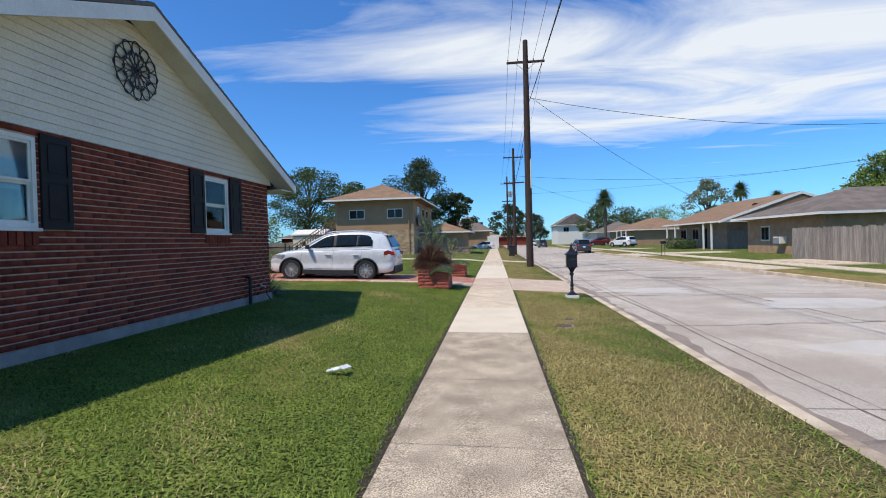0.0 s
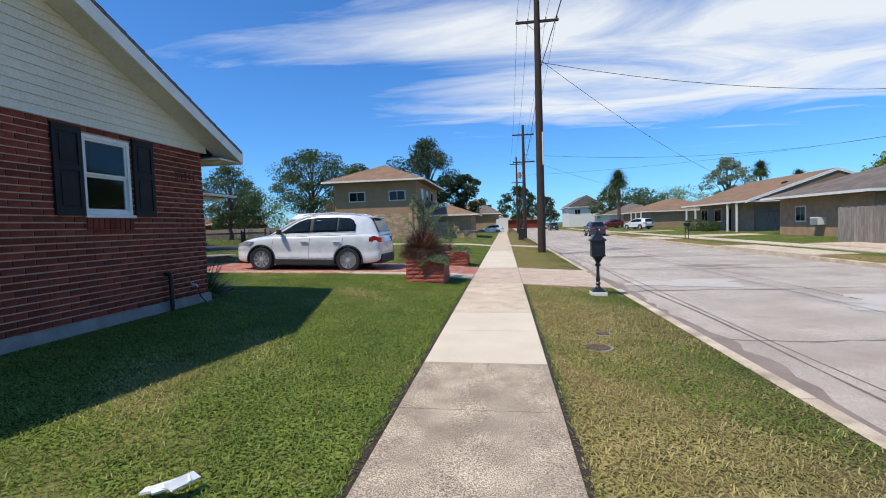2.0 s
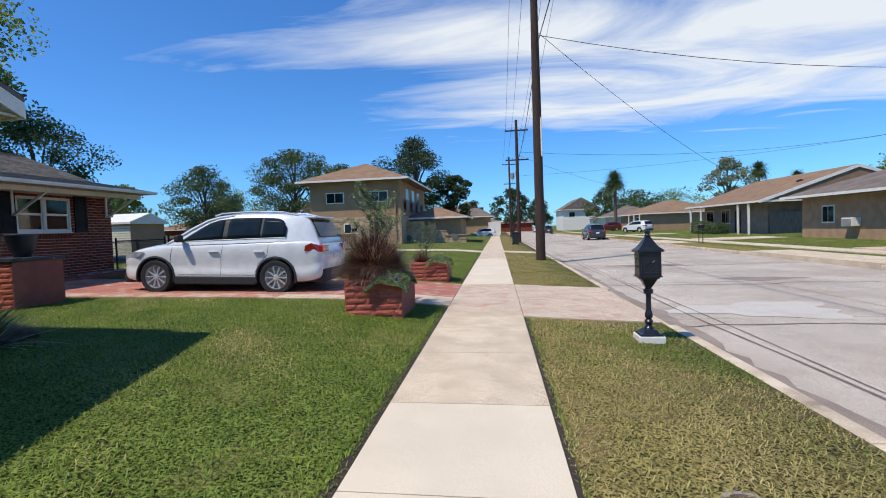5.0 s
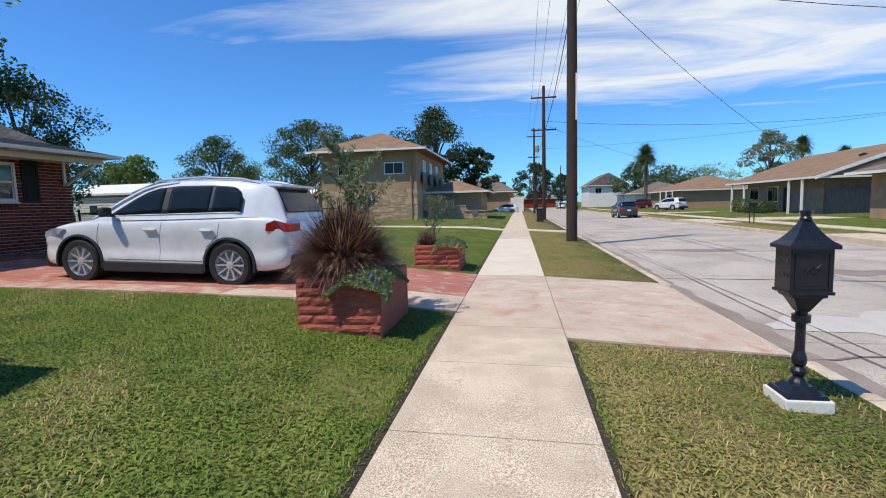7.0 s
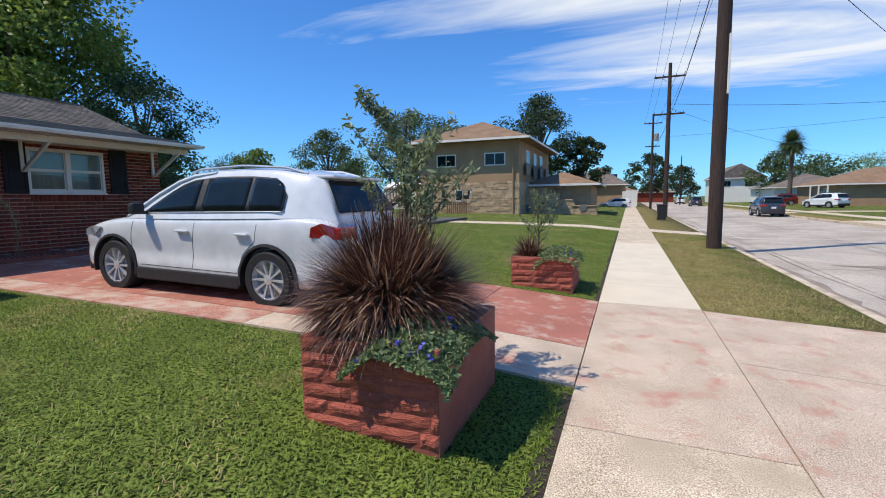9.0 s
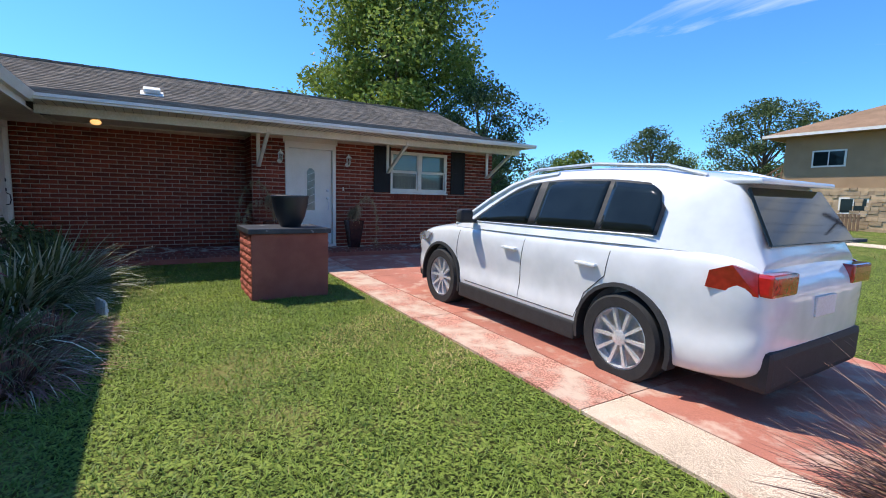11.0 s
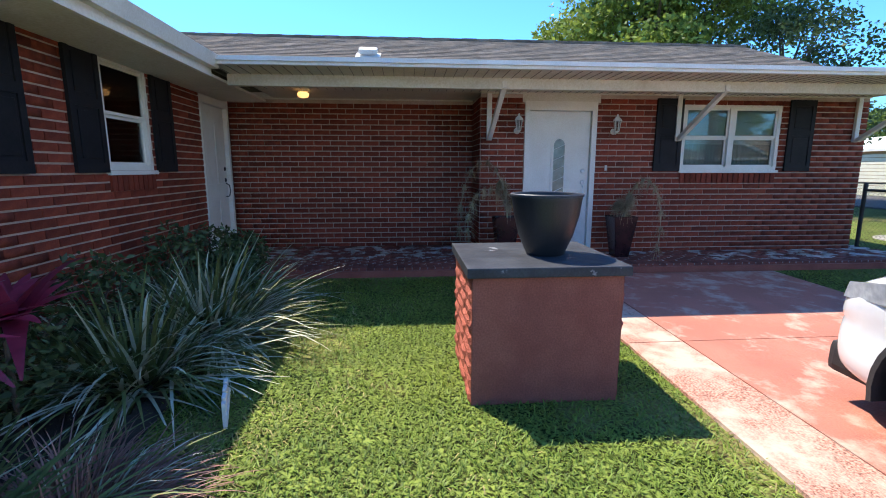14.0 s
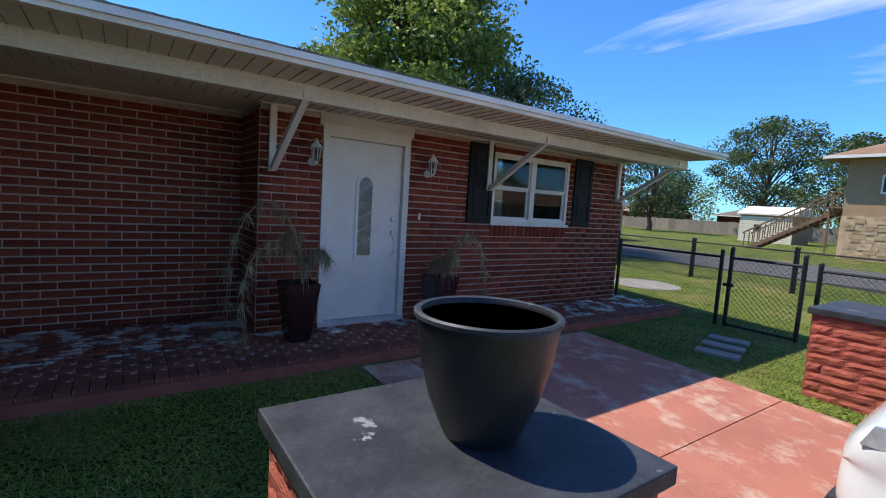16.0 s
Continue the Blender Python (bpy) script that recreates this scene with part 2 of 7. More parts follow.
M_REDBLOCK = material("red_painted_split_block", (0.42, 0.115, 0.075), (0.31, 0.075, 0.05), rough=0.8, scale=9, fine=70, bump=0.9, bump_scale=45, random_amt=0.12, stretch=(1, 1, 3), spec=0.3)
M_REDPLAIN = material("red_painted_render", (0.32, 0.10, 0.065), (0.26, 0.075, 0.05), rough=0.85, scale=5, fine=90, bump=0.3, stains=(0.19, 0.05, 0.035), stain_scale=3, stain_at=(0.5, 0.8))
M_SLATE = material("dark_slate_cap", (0.05, 0.054, 0.062), (0.028, 0.03, 0.036), rough=0.5, spec=0.3, scale=5, fine=70, bump=0.5, bump_scale=14, stains=(0.24, 0.24, 0.25), stain_scale=7, stain_at=(0.66, 0.70))
M_STONE = material("tan_rubble_stone", (0.46, 0.33, 0.20), (0.34, 0.24, 0.145), rough=0.9, scale=3, fine=40, bump=0.8, random_amt=0.22)
M_TAN = material("tan_stucco", (0.38, 0.245, 0.14), (0.32, 0.205, 0.115), rough=0.9, scale=1.2, fine=40, bump=0.3)
M_ASPHALT = material("grey_asphalt", (0.12, 0.11, 0.105), (0.085, 0.08, 0.075), rough=0.95, scale=2, fine=80, bump=0.5)


# ---- mesh helpers ----
def link_bm(name, bm, mat, smooth=False, sharp=0.0):
    bmesh.ops.recalc_face_normals(bm, faces=bm.faces)
    me = bpy.data.meshes.new(name)
    bm.to_mesh(me)
    bm.free()
    me.materials.append(mat)
    if smooth:
        for p in me.polygons:
            p.use_smooth = True
        me.set_sharp_from_angle(angle=radians(38))
    return new(name, me)


def part(name, bm, mat, parent=None, label="", smooth=False):
    ob = link_bm(name, bm, mat, smooth)
    if parent is not None:
        ob.parent = parent
        base = parent
        w = Matrix.Identity(4)
        while base is not None:
            w = base.matrix_basis @ w
            base = base.parent
        ob.matrix_parent_inverse = Matrix.Identity(4)
    if label:
        ob["label"] = label
    return ob


def empty(name, m, label, category, group="", kind=""):
    ob = new(name)
    ob.matrix_basis = m
    return tagged(ob, label, category, group, kind)


def add_box(bm, x0, x1, y0, y1, z0, z1, m=None):
    vs = [bm.verts.new((x, y, z)) for z in (z0, z1) for y in (y0, y1) for x in (x0, x1)]
    for f in ((0, 1, 3, 2), (4, 6, 7, 5), (0, 4, 5, 1), (1, 5, 7, 3), (3, 7, 6, 2), (2, 6, 4, 0)):
        bm.faces.new([vs[i] for i in f])
    if m is not None:
        bmesh.ops.transform(bm, matrix=m, verts=vs)
    return vs


def box(x0, x1, y0, y1, z0, z1, bevel=0.0, m=None):
    bm = bmesh.new()
    add_box(bm, x0, x1, y0, y1, z0, z1, m)
    if bevel:
        bmesh.ops.bevel(bm, geom=bm.edges[:], offset=bevel, segments=2, affect="EDGES", profile=0.6)
    return bm


def add_tube(bm, p, q, r0, r1=None, n=8, cap=True):
    p, q = Vector(p), Vector(q)
    r1 = r0 if r1 is None else r1
    d = (q - p).normalized()
    a = d.orthogonal().normalized()
    b = d.cross(a)
    rings = []
    for c, r in ((p, r0), (q, r1)):
        rings.append([bm.verts.new(c + r * (math.cos(k * 2 * math.pi / n) * a + math.sin(k * 2 * math.pi / n) * b)) for k in range(n)])
    for k in range(n):
        bm.faces.new((rings[0][k], rings[0][(k + 1) % n], rings[1][(k + 1) % n], rings[1][k]))
    if cap:
        bm.faces.new(rings[0][::-1])
        bm.faces.new(rings[1])


def add_path(bm, pts, radii, n=8):
    """A round tube through several points, with its own radius at each."""
    pts = [Vector(p) for p in pts]
    rings = []
    prev = None
    for i, c in enumerate(pts):
        d = (pts[min(i + 1, len(pts) - 1)] - pts[max(i - 1, 0)]).normalized()
        a = d.orthogonal().normalized() if prev is None else (prev - d * prev.dot(d)).normalized()
        prev = a
        b = d.cross(a)
        rings.append([bm.verts.new(c + radii[i] * (math.cos(k * 2 * math.pi / n) * a + math.sin(k * 2 * math.pi / n) * b)) for k in range(n)])
    for r0, r1 in zip(rings, rings[1:]):
        for k in range(n):
            bm.faces.new((r0[k], r0[(k + 1) % n], r1[(k + 1) % n], r1[k]))
    bm.faces.new(rings[0][::-1])
    bm.faces.new(rings[-1])


def lathe(profile, n=24, bm=None, m=None):
    """Turned shape from (radius, height) pairs."""
    bm = bm or bmesh.new()
    rings = [[bm.verts.new((r * math.cos(k * 2 * math.pi / n), r * math.sin(k * 2 * math.pi / n), z)) for k in range(n)] for r, z in profile]
    for r0, r1 in zip(rings, rings[1:]):
        for k in range(n):
            bm.faces.new((r0[k], r0[(k + 1) % n], r1[(k + 1) % n], r1[k]))
    bm.faces.new(rings[0][::-1])
    bm.faces.new(rings[-1])
    if m is not None:
        bmesh.ops.transform(bm, matrix=m, verts=[v for r in rings for v in r])
    return bm


def add_prism(bm, poly, d, m=None):
    """Polygon of 3D points pushed along the vector d."""
    a = [bm.verts.new(p) for p in poly]
    b = [bm.verts.new(Vector(p) + Vector(d)) for p in poly]
    bm.faces.new(a[::-1])
    bm.faces.new(b)
    for i in range(len(a)):
        j = (i + 1) % len(a)
        bm.faces.new((a[i], a[j], b[j], b[i]))
    if m is not None:
        bmesh.ops.transform(bm, matrix=m, verts=a + b)


def mesh_np(name, verts, faces, mat):
    """Mesh from arrays: verts (n,3), faces (m,k) with equal corner counts."""
    me = bpy.data.meshes.new(name)
    verts, faces = np.asarray(verts, np.float32), np.asarray(faces, np.int32)
    k = faces.shape[1]
    me.vertices.add(len(verts))
    me.vertices.foreach_set("co", verts.ravel())
    me.loops.add(faces.size)
    me.loops.foreach_set("vertex_index", faces.ravel())
    me.polygons.add(len(faces))
    me.polygons.foreach_set("loop_start", np.arange(len(faces), dtype=np.int32) * k)
    me.update(calc_edges=True)
    me.materials.append(mat)
    return me


GX = (-400, -60, -12, -8, -5.3, -2.3, -0.78, 0.52, 1.2, 2.62)
GZ = (0.45, 0.45, 0.42, 0.33, 0.27, 0.17, 0.02, 0.0, -0.05, -0.13)


def gz(x):
    """Height of the ground, which falls from the houses to the kerb."""
    return float(np.interp(x, GX, GZ))


# ---- ground, road, pavement ----
ROAD_L, ROAD_R, ROAD_Z = 2.78, 11.6, -0.27


def ground_sheet():
    xs = list(GX) + [2.62, 2.7, 11.68, 11.76, 13.0, 16.0, 19.0, 30, 400]
    zs = list(GZ) + [-0.34, -0.34, -0.34, -0.13, -0.08, -0.05, 0.0, 0.1, 0.2]
    ys = [-300, -40, -10, 0, 10, 20, 40, 80, 160, 400, 1500]
    v = [(x, y, z - 0.0) for y in ys for x, z in zip(xs, zs)]
    n = len(xs)
    f = [(j * n + i, j * n + i + 1, (j + 1) * n + i + 1, (j + 1) * n + i) for j in range(len(ys) - 1) for i in range(n - 1)]
    me = mesh_np("ground", v, f, M_LAWN)
    me.materials.append(M_VERGE)
    for p in me.polygons:
        if 0.4 < p.center.x < 2.62 or 11.7 < p.center.x < 14:
            p.material_index = 1
    tagged(new("ground", me), "mown lawn ground with dry yellow patches", "ground", kind="structure")


ground_sheet()

road = empty("road", Matrix(), "pale worn concrete road with tar joints", "road", kind="structure")
for y0 in range(-20, 160, 5):
    for x0, x1 in ((ROAD_L, 7.15), (7.17, ROAD_R)):
        part("road_slab", box(x0 + 0.008, x1 - 0.008, y0 + 0.008, y0 + 4.992, ROAD_Z - 0.1, ROAD_Z + (0.006 if (y0 // 5 + int(x0)) % 3 == 0 else 0.0)), M_ROAD, road)
part("far_road", box(ROAD_L, ROAD_R, 160, 1200, ROAD_Z - 0.1, ROAD_Z), M_ROAD, road)
part("joint_filler", box(ROAD_L, ROAD_R, -20, 160, ROAD_Z - 0.12, ROAD_Z - 0.012), M_TAR, road, "dark tar joint")


def kerb(x, y0, y1, name="kerb"):
    k = empty(name, Matrix(), "worn concrete kerb along the road", "kerb", kind="structure")
    y = y0
    while y < y1:
        e = min(y + 3.0, y1)
        part("kerb_stone", box(x, x + 0.16, y + 0.004, e - 0.004, -0.40, -0.125, 0.025), M_CURB, k)
        y = e
    return k


kerb(ROAD_L - 0.16, -20, 13.9)
kerb(ROAD_L - 0.16, 18.1, 33.2)
kerb(ROAD_L - 0.16, 36.0, 130)
kerb(ROAD_R, -20, 22.0)
kerb(ROAD_R, 29.5, 40.0)
kerb(ROAD_R, 46, 130)

SW_L, SW_R = -0.80, 0.50
pavement = empty("pavement", Matrix(), "concrete pavement of light and weathered slabs", "pavement", kind="structure")


def slab(x0, x1, y0, y1, mat, parent=pavement, lift=0.02, name="slab"):
    """A slab that lies along the slope of the ground."""
    bm = bmesh.new()
    x0, x1, y0, y1 = x0 + 0.005, x1 - 0.005, y0 + 0.005, y1 - 0.005
    cuts = [x0] + [g for g in GX if x0 + 0.05 < g < x1 - 0.05] + [x1]
    poly = [(x, y0, gz(x) + lift) for x in cuts] + [(x, y0, gz(x) - 0.12) for x in reversed(cuts)]
    add_prism(bm, poly, (0, y1 - y0, 0))
    return part(name, bm, mat, parent)


ys = [-9.0, -7.5, -6.0, -4.5, -3.0, -1.4, 0.2, 1.75, 3.3, 4.9, 6.2, 7.45]
for a, b in zip(ys, ys[1:]):
    slab(SW_L, SW_R, a, b, M_PAVE_DARK)
slab(SW_L, SW_R, 7.45, 8.95, M_PAVE_NEW)
slab(SW_L, SW_R, 8.95, 10.25, M_PAVE_NEW)
for a, b in ((10.25, 11.8), (11.8, 13.1), (13.1, 14.35)):
    slab(SW_L, SW_R, a, b, M_PAVE)
slab(SW_L, SW_R, 14.35, 18.2, M_PINK_WORN)
y = 18.2
while y < 120:
    slab(SW_L, SW_R, y, y + 1.55, M_PAVE_NEW if y < 27 else M_PAVE)
    y += 1.55
for a, b in ((14.0, 16.1), (16.1, 18.15)):
    slab(SW_R, 2.62, a, b, M_PINK_WORN, name="apron")
part("apron_lip", box(2.62, 2.80, 13.9, 18.1, -0.4, -0.2), M_CURB, pavement)
slab(-14, 2.62, 33.3, 34.9, M_PAVE, name="cross_path")
part("cross_lip", box(2.62, 2.80, 33.2, 36.0, -0.4, -0.2), M_CURB, pavement)

driveway = empty("driveway", Matrix(), "red painted concrete driveway, faded and cracked", "driveway", kind="structure")
xs = [-11.3, -9.0, -6.6, -4.2, -2.2, SW_L]
for i, (a, b) in enumerate(zip(xs, xs[1:])):
    edge = 16.0 if i > 3 else 15.5
    slab(a, b, 15.0, edge, M_PINK_WORN if i > 2 else M_PINK_MID, driveway, 0.024)
    slab(a, b, edge, 18.2, M_PINK, driveway, 0.026)


# ---- brick walls ----
COURSE, BLEN = 0.084, 0.262
BRICKS = {}


def brick_mesh(length):
    key = round(length, 2)
    if key not in BRICKS:
        bm = box(-key / 2, key / 2, -0.012, 0.0, -(COURSE - 0.017) / 2, (COURSE - 0.017) / 2)
        bmesh.ops.recalc_face_normals(bm, faces=bm.faces)
        me = bpy.data.meshes.new("brick")
        bm.to_mesh(me)
        bm.free()
        me.materials.append(M_BRICK)
        BRICKS[key] = me
    return BRICKS[key]


PENDING = []


def brick_wall(name, m, length, height, openings=(), thick=0.18, top=None, label="red brick wall with pale mortar joints", near=None, gable=None):
    """Wall in its own frame: x along it, z up, outside towards -y. openings: (x0, x1, z0, z1). The mortar core has real holes."""
    wall = empty(name, m, label, "wall", kind="structure")
    xs = sorted({0.0, length, *[o[0] for o in openings], *[o[1] for o in openings]})
    zs = sorted({0.0, height, *[o[2] for o in openings], *[o[3] for o in openings]})
    bm = bmesh.new()
    for i in range(len(xs) - 1):
        for k in range(len(zs) - 1):
            cx, cz = (xs[i] + xs[i + 1]) / 2, (zs[k] + zs[k + 1]) / 2
            if not any(o[0] < cx < o[1] and o[2] < cz < o[3] for o in openings):
                add_box(bm, xs[i], xs[i + 1], 0.0, thick, zs[k], zs[k + 1])
    bmesh.ops.remove_doubles(bm, verts=bm.verts, dist=0.0005)
    part("mortar_bed", bm, M_MORTAR, wall, "pale mortar bed")
    PENDING.append((wall, length, height, openings, near))
    return wall


def lay_bricks(wall, length, height, openings, near):
    pieces = []
    k = 0
    while (k + 1) * COURSE <= height + 0.02:
        z = (k + 0.5) * COURSE
        x = -BLEN / 2 if k % 2 else 0.0
        while x < length - 0.02:
            a, b = max(x, 0.0), min(x + BLEN, length)
            segs = [(a, b)]
            for o in openings:
                if o[2] - 0.04 < z < o[3] + 0.03:
                    nxt = []
                    for s in segs:
                        if s[1] <= o[0] or s[0] >= o[1]:
                            nxt.append(s)
                        else:
                            if s[0] < o[0]:
                                nxt.append((s[0], o[0]))
                            if s[1] > o[1]:
                                nxt.append((o[1], s[1]))
                    segs = nxt
            for s in segs:
                if s[1] - s[0] > 0.04:
                    pieces.append(((s[0] + s[1]) / 2, z, s[1] - s[0] - 0.009))
            x += BLEN
        k += 1
    n0, n1 = near or (0, length)
    mid = (n0 + n1) / 2
    pieces.sort(key=lambda p: abs(p[0] - mid) + 0.8 * abs(p[1] - height * 0.45))
    for x, z, ln in pieces[:300]:
        ob = new("brick", brick_mesh(ln))
        ob.parent = wall
        ob.matrix_basis = Matrix.Translation((x, random.uniform(-0.0015, 0.0015), z))
    vs, fs = [], []
    for x, z, ln in pieces[300:]:
        h, b = (COURSE - 0.017) / 2, len(vs)
        d = -0.012 + random.uniform(-0.0015, 0.0015)
        for yy in (0.0, d):
            vs += [(x - ln / 2, yy, z - h), (x + ln / 2, yy, z - h), (x + ln / 2, yy, z + h), (x - ln / 2, yy, z + h)]
        fs += [(b + 4, b + 5, b + 6, b + 7), (b, b + 1, b + 5, b + 4), (b + 1, b + 2, b + 6, b + 5), (b + 2, b + 3, b + 7, b + 6), (b + 3, b, b + 4, b + 7)]
    if vs:
        ob = new("brickwork", mesh_np("brickwork", vs, fs, M_BRICK))
        ob.parent = wall
        ob["kind"] = "stuff"


# ---- windows, shutters, doors ----
M_PANE_GREY = material("grey_pane_backing", (0.42, 0.43, 0.40), (0.3, 0.31, 0.29), rough=0.9, scale=3, fine=40, bump=0.3, stretch=(8, 8, 0.4))

def window(name, m, w, h, bays=1, label="white double-hung sash window with half-drawn blind"):
    """Origin at the lower left corner on the outer wall face, x along, outside towards -y."""
    win = empty(name, m, label, "window", kind="structure")
    f = 0.05
    bm = bmesh.new()
    for x0, x1, z0, z1 in ((0, w, 0, f), (0, w, h - f, h), (0, f, f, h - f), (w - f, w, f, h - f)):
        add_box(bm, x0, x1, -0.01, 0.08, z0, z1)
    bw = w / bays
    for i in range(1, bays):
        add_box(bm, i * bw - 0.045, i * bw + 0.045, -0.012, 0.08, f, h - f)
    part("window_frame", bm, M_WHITE, win)
    part("window_sill", box(-0.02, w + 0.02, -0.05, 0.02, -0.045, -0.003, 0.006), M_WHITE, win)
    for i in range(bays):
        a, b = i * bw + f, (i + 1) * bw - f
        for lo, hi, yy in ((f, h / 2, 0.045), (h / 2, h - f, 0.02)):
            bm = bmesh.new()
            for x0, x1, z0, z1 in ((a, b, lo, lo + 0.03), (a, b, hi - 0.03, hi), (a, a + 0.025, lo + 0.03, hi - 0.03), (b - 0.025, b, lo + 0.03, hi - 0.03)):
                add_box(bm, x0, x1, yy - 0.012, yy + 0.012, z0, z1)
            sash = part("sash", bm, M_WHITE, win)
            part("pane", box(a + 0.02, b - 0.02, yy - 0.002, yy + 0.002, lo + 0.02, hi - 0.02), M_GLASS, sash).visible_shadow = False
        bm = bmesh.new()
        z = h - f - 0.02
        while z > h * 0.42:
            add_box(bm, a, b, 0.085, 0.105, z - 0.022, z)
            z -= 0.026
        part("blind", bm, M_CLOTH, win, "pale slatted blind")
    # Grey sheet added so the lower panes read grey, as their reflections do.
    part("pane_backing", box(0.03, w - 0.03, 0.12, 0.13, 0.02, h - 0.02), M_PANE_GREY, win, "grey sheet added behind the panes for their reflected grey")
    part("room_behind", box(0.02, w - 0.02, 0.17, 0.6, 0.0, h), M_INTERIOR, win)
    return win


def shutter(m, w, h):
    s = empty("window_shutter", m, "black panelled wooden window shutter fixed on brick", "shutter", group="window shutters")
    bm = bmesh.new()
    for x0, x1, z0, z1 in ((0, 0.06, 0, h), (w - 0.06, w, 0, h), (0.06, w - 0.06, 0, 0.09), (0.06, w - 0.06, h - 0.09, h), (0.06, w - 0.06, h * 0.5, h * 0.5 + 0.08)):
        add_box(bm, x0, x1, -0.045, -0.014, z0, z1)
    part("shutter_frame", bm, M_SHUTTER, s)
    for z0, z1 in ((0.09, h * 0.5), (h * 0.5 + 0.08, h - 0.09)):
        part("panel", box(0.06, w - 0.06, -0.032, -0.014, z0, z1), M_SHUTTER, s)
        part("raised_field", box(0.09, w - 0.09, -0.042, -0.032, z0 + 0.035, z1 - 0.035, 0.004), M_SHUTTER, s)
    return s


def soldier_sill(m, w):
    """Row of bricks on end under a window."""
    sill = empty("brick_sill", m, "row of upright red bricks under a window", "sill", kind="structure")
    n = int(w / 0.084)
    me = None
    for i in range(n):
        bm = box(0, 0.070, -0.03, -0.004, -0.2, -0.048)
        if me is None:
            ob = part("brick", bm, M_BRICK, sill)
            me = ob.data
        else:
            bm.free()
            ob = new("brick", me)
            ob.parent = sill
        ob.matrix_basis = Matrix.Translation((i * w / n + 0.005, 0, 0))


def facing(x, y, z, ang):
    return pose(x, y, z, 0, 0, ang)


# local +x maps along the wall; ang 90: the wall runs +y and faces +x
# --- front wing, gable to the street ---
WX, WY0, WY1 = -5.3, 2.2, 10.4
BASE_Z = 0.42
FM = facing(WX, WY0, BASE_Z, 90)
fw = [(4.6 - WY0 - 0.55, 4.86 - WY0, 1.79 - BASE_Z, 2.84 - BASE_Z), (8.0 - WY0, 8.78 - WY0, 1.79 - BASE_Z, 2.84 - BASE_Z)]
brick_wall("wall_gable", FM, WY1 - WY0, 2.94 - BASE_Z, fw, near=(3.0, 8.0))
for o in fw:
    wm = FM @ Matrix.Translation((o[0], 0, o[2]))
    window("window_1", wm, o[1] - o[0], o[3] - o[2])
    shutter(FM @ Matrix.Translation((o[0] - 0.42, 0, o[2] - 0.02)), 0.40, o[3] - o[2] + 0.08)
    shutter(FM @ Matrix.Translation((o[1] + 0.03, 0, o[2] - 0.02)), 0.40, o[3] - o[2] + 0.08)
    soldier_sill(wm, o[1] - o[0])
trim = tagged(part("foundation", box(-14.5, WX + 0.04, WY0 - 0.1, WY1 + 0.04, 0.0, BASE_Z), M_SLAB), "grey concrete foundation strip under brick", "foundation", kind="structure")

# siding in the gable
RIDGE_Y, RIDGE_Z, EAVE_Z, OVER, SLOPE = 6.35, 5.06, 2.93, 0.62, 0.443
siding = empty("gable_siding", Matrix(), "cream lapped siding filling the gable", "siding", kind="structure")
z = 2.94
while z < RIDGE_Z - 0.25:
    hw0, hw1 = [(RIDGE_Z - 0.12 - zz) / SLOPE for zz in (z, min(z + 0.115, RIDGE_Z - 0.2))]
    hw0, hw1 = min(hw0, 4.2), min(hw1, 4.2)
    bm = bmesh.new()
    zt = min(z + 0.115, RIDGE_Z - 0.2)
    vs = [bm.verts.new(p) for p in ((WX + 0.024, RIDGE_Y - hw0, z), (WX + 0.024, RIDGE_Y + hw0, z), (WX + 0.006, RIDGE_Y + hw1, zt), (WX + 0.006, RIDGE_Y - hw1, zt),
                                    (WX - 0.02, RIDGE_Y - hw0, z), (WX - 0.02, RIDGE_Y + hw0, z), (WX - 0.02, RIDGE_Y + hw1, zt), (WX - 0.02, RIDGE_Y - hw1, zt))]
    for f in ((0, 1, 2, 3), (7, 6, 5, 4), (0, 4, 5, 1), (3, 2, 6, 7)):
        bm.faces.new([vs[i] for i in f])
    part("siding_board", bm, M_SIDING, siding)
    z += 0.115


def roof_plane(bm, a, b, c, d, t=0.06):
    """Sloping slab through four corners, with thickness downwards."""
    up = [bm.verts.new(p) for p in (a, b, c, d)]
    dn = [bm.verts.new(Vector(p) - Vector((0, 0, t))) for p in (a, b, c, d)]
    bm.faces.new(up)
    bm.faces.new(dn[::-1])
    for i in range(4):
        j = (i + 1) % 4
        bm.faces.new((up[i], dn[i], dn[j], up[j]))


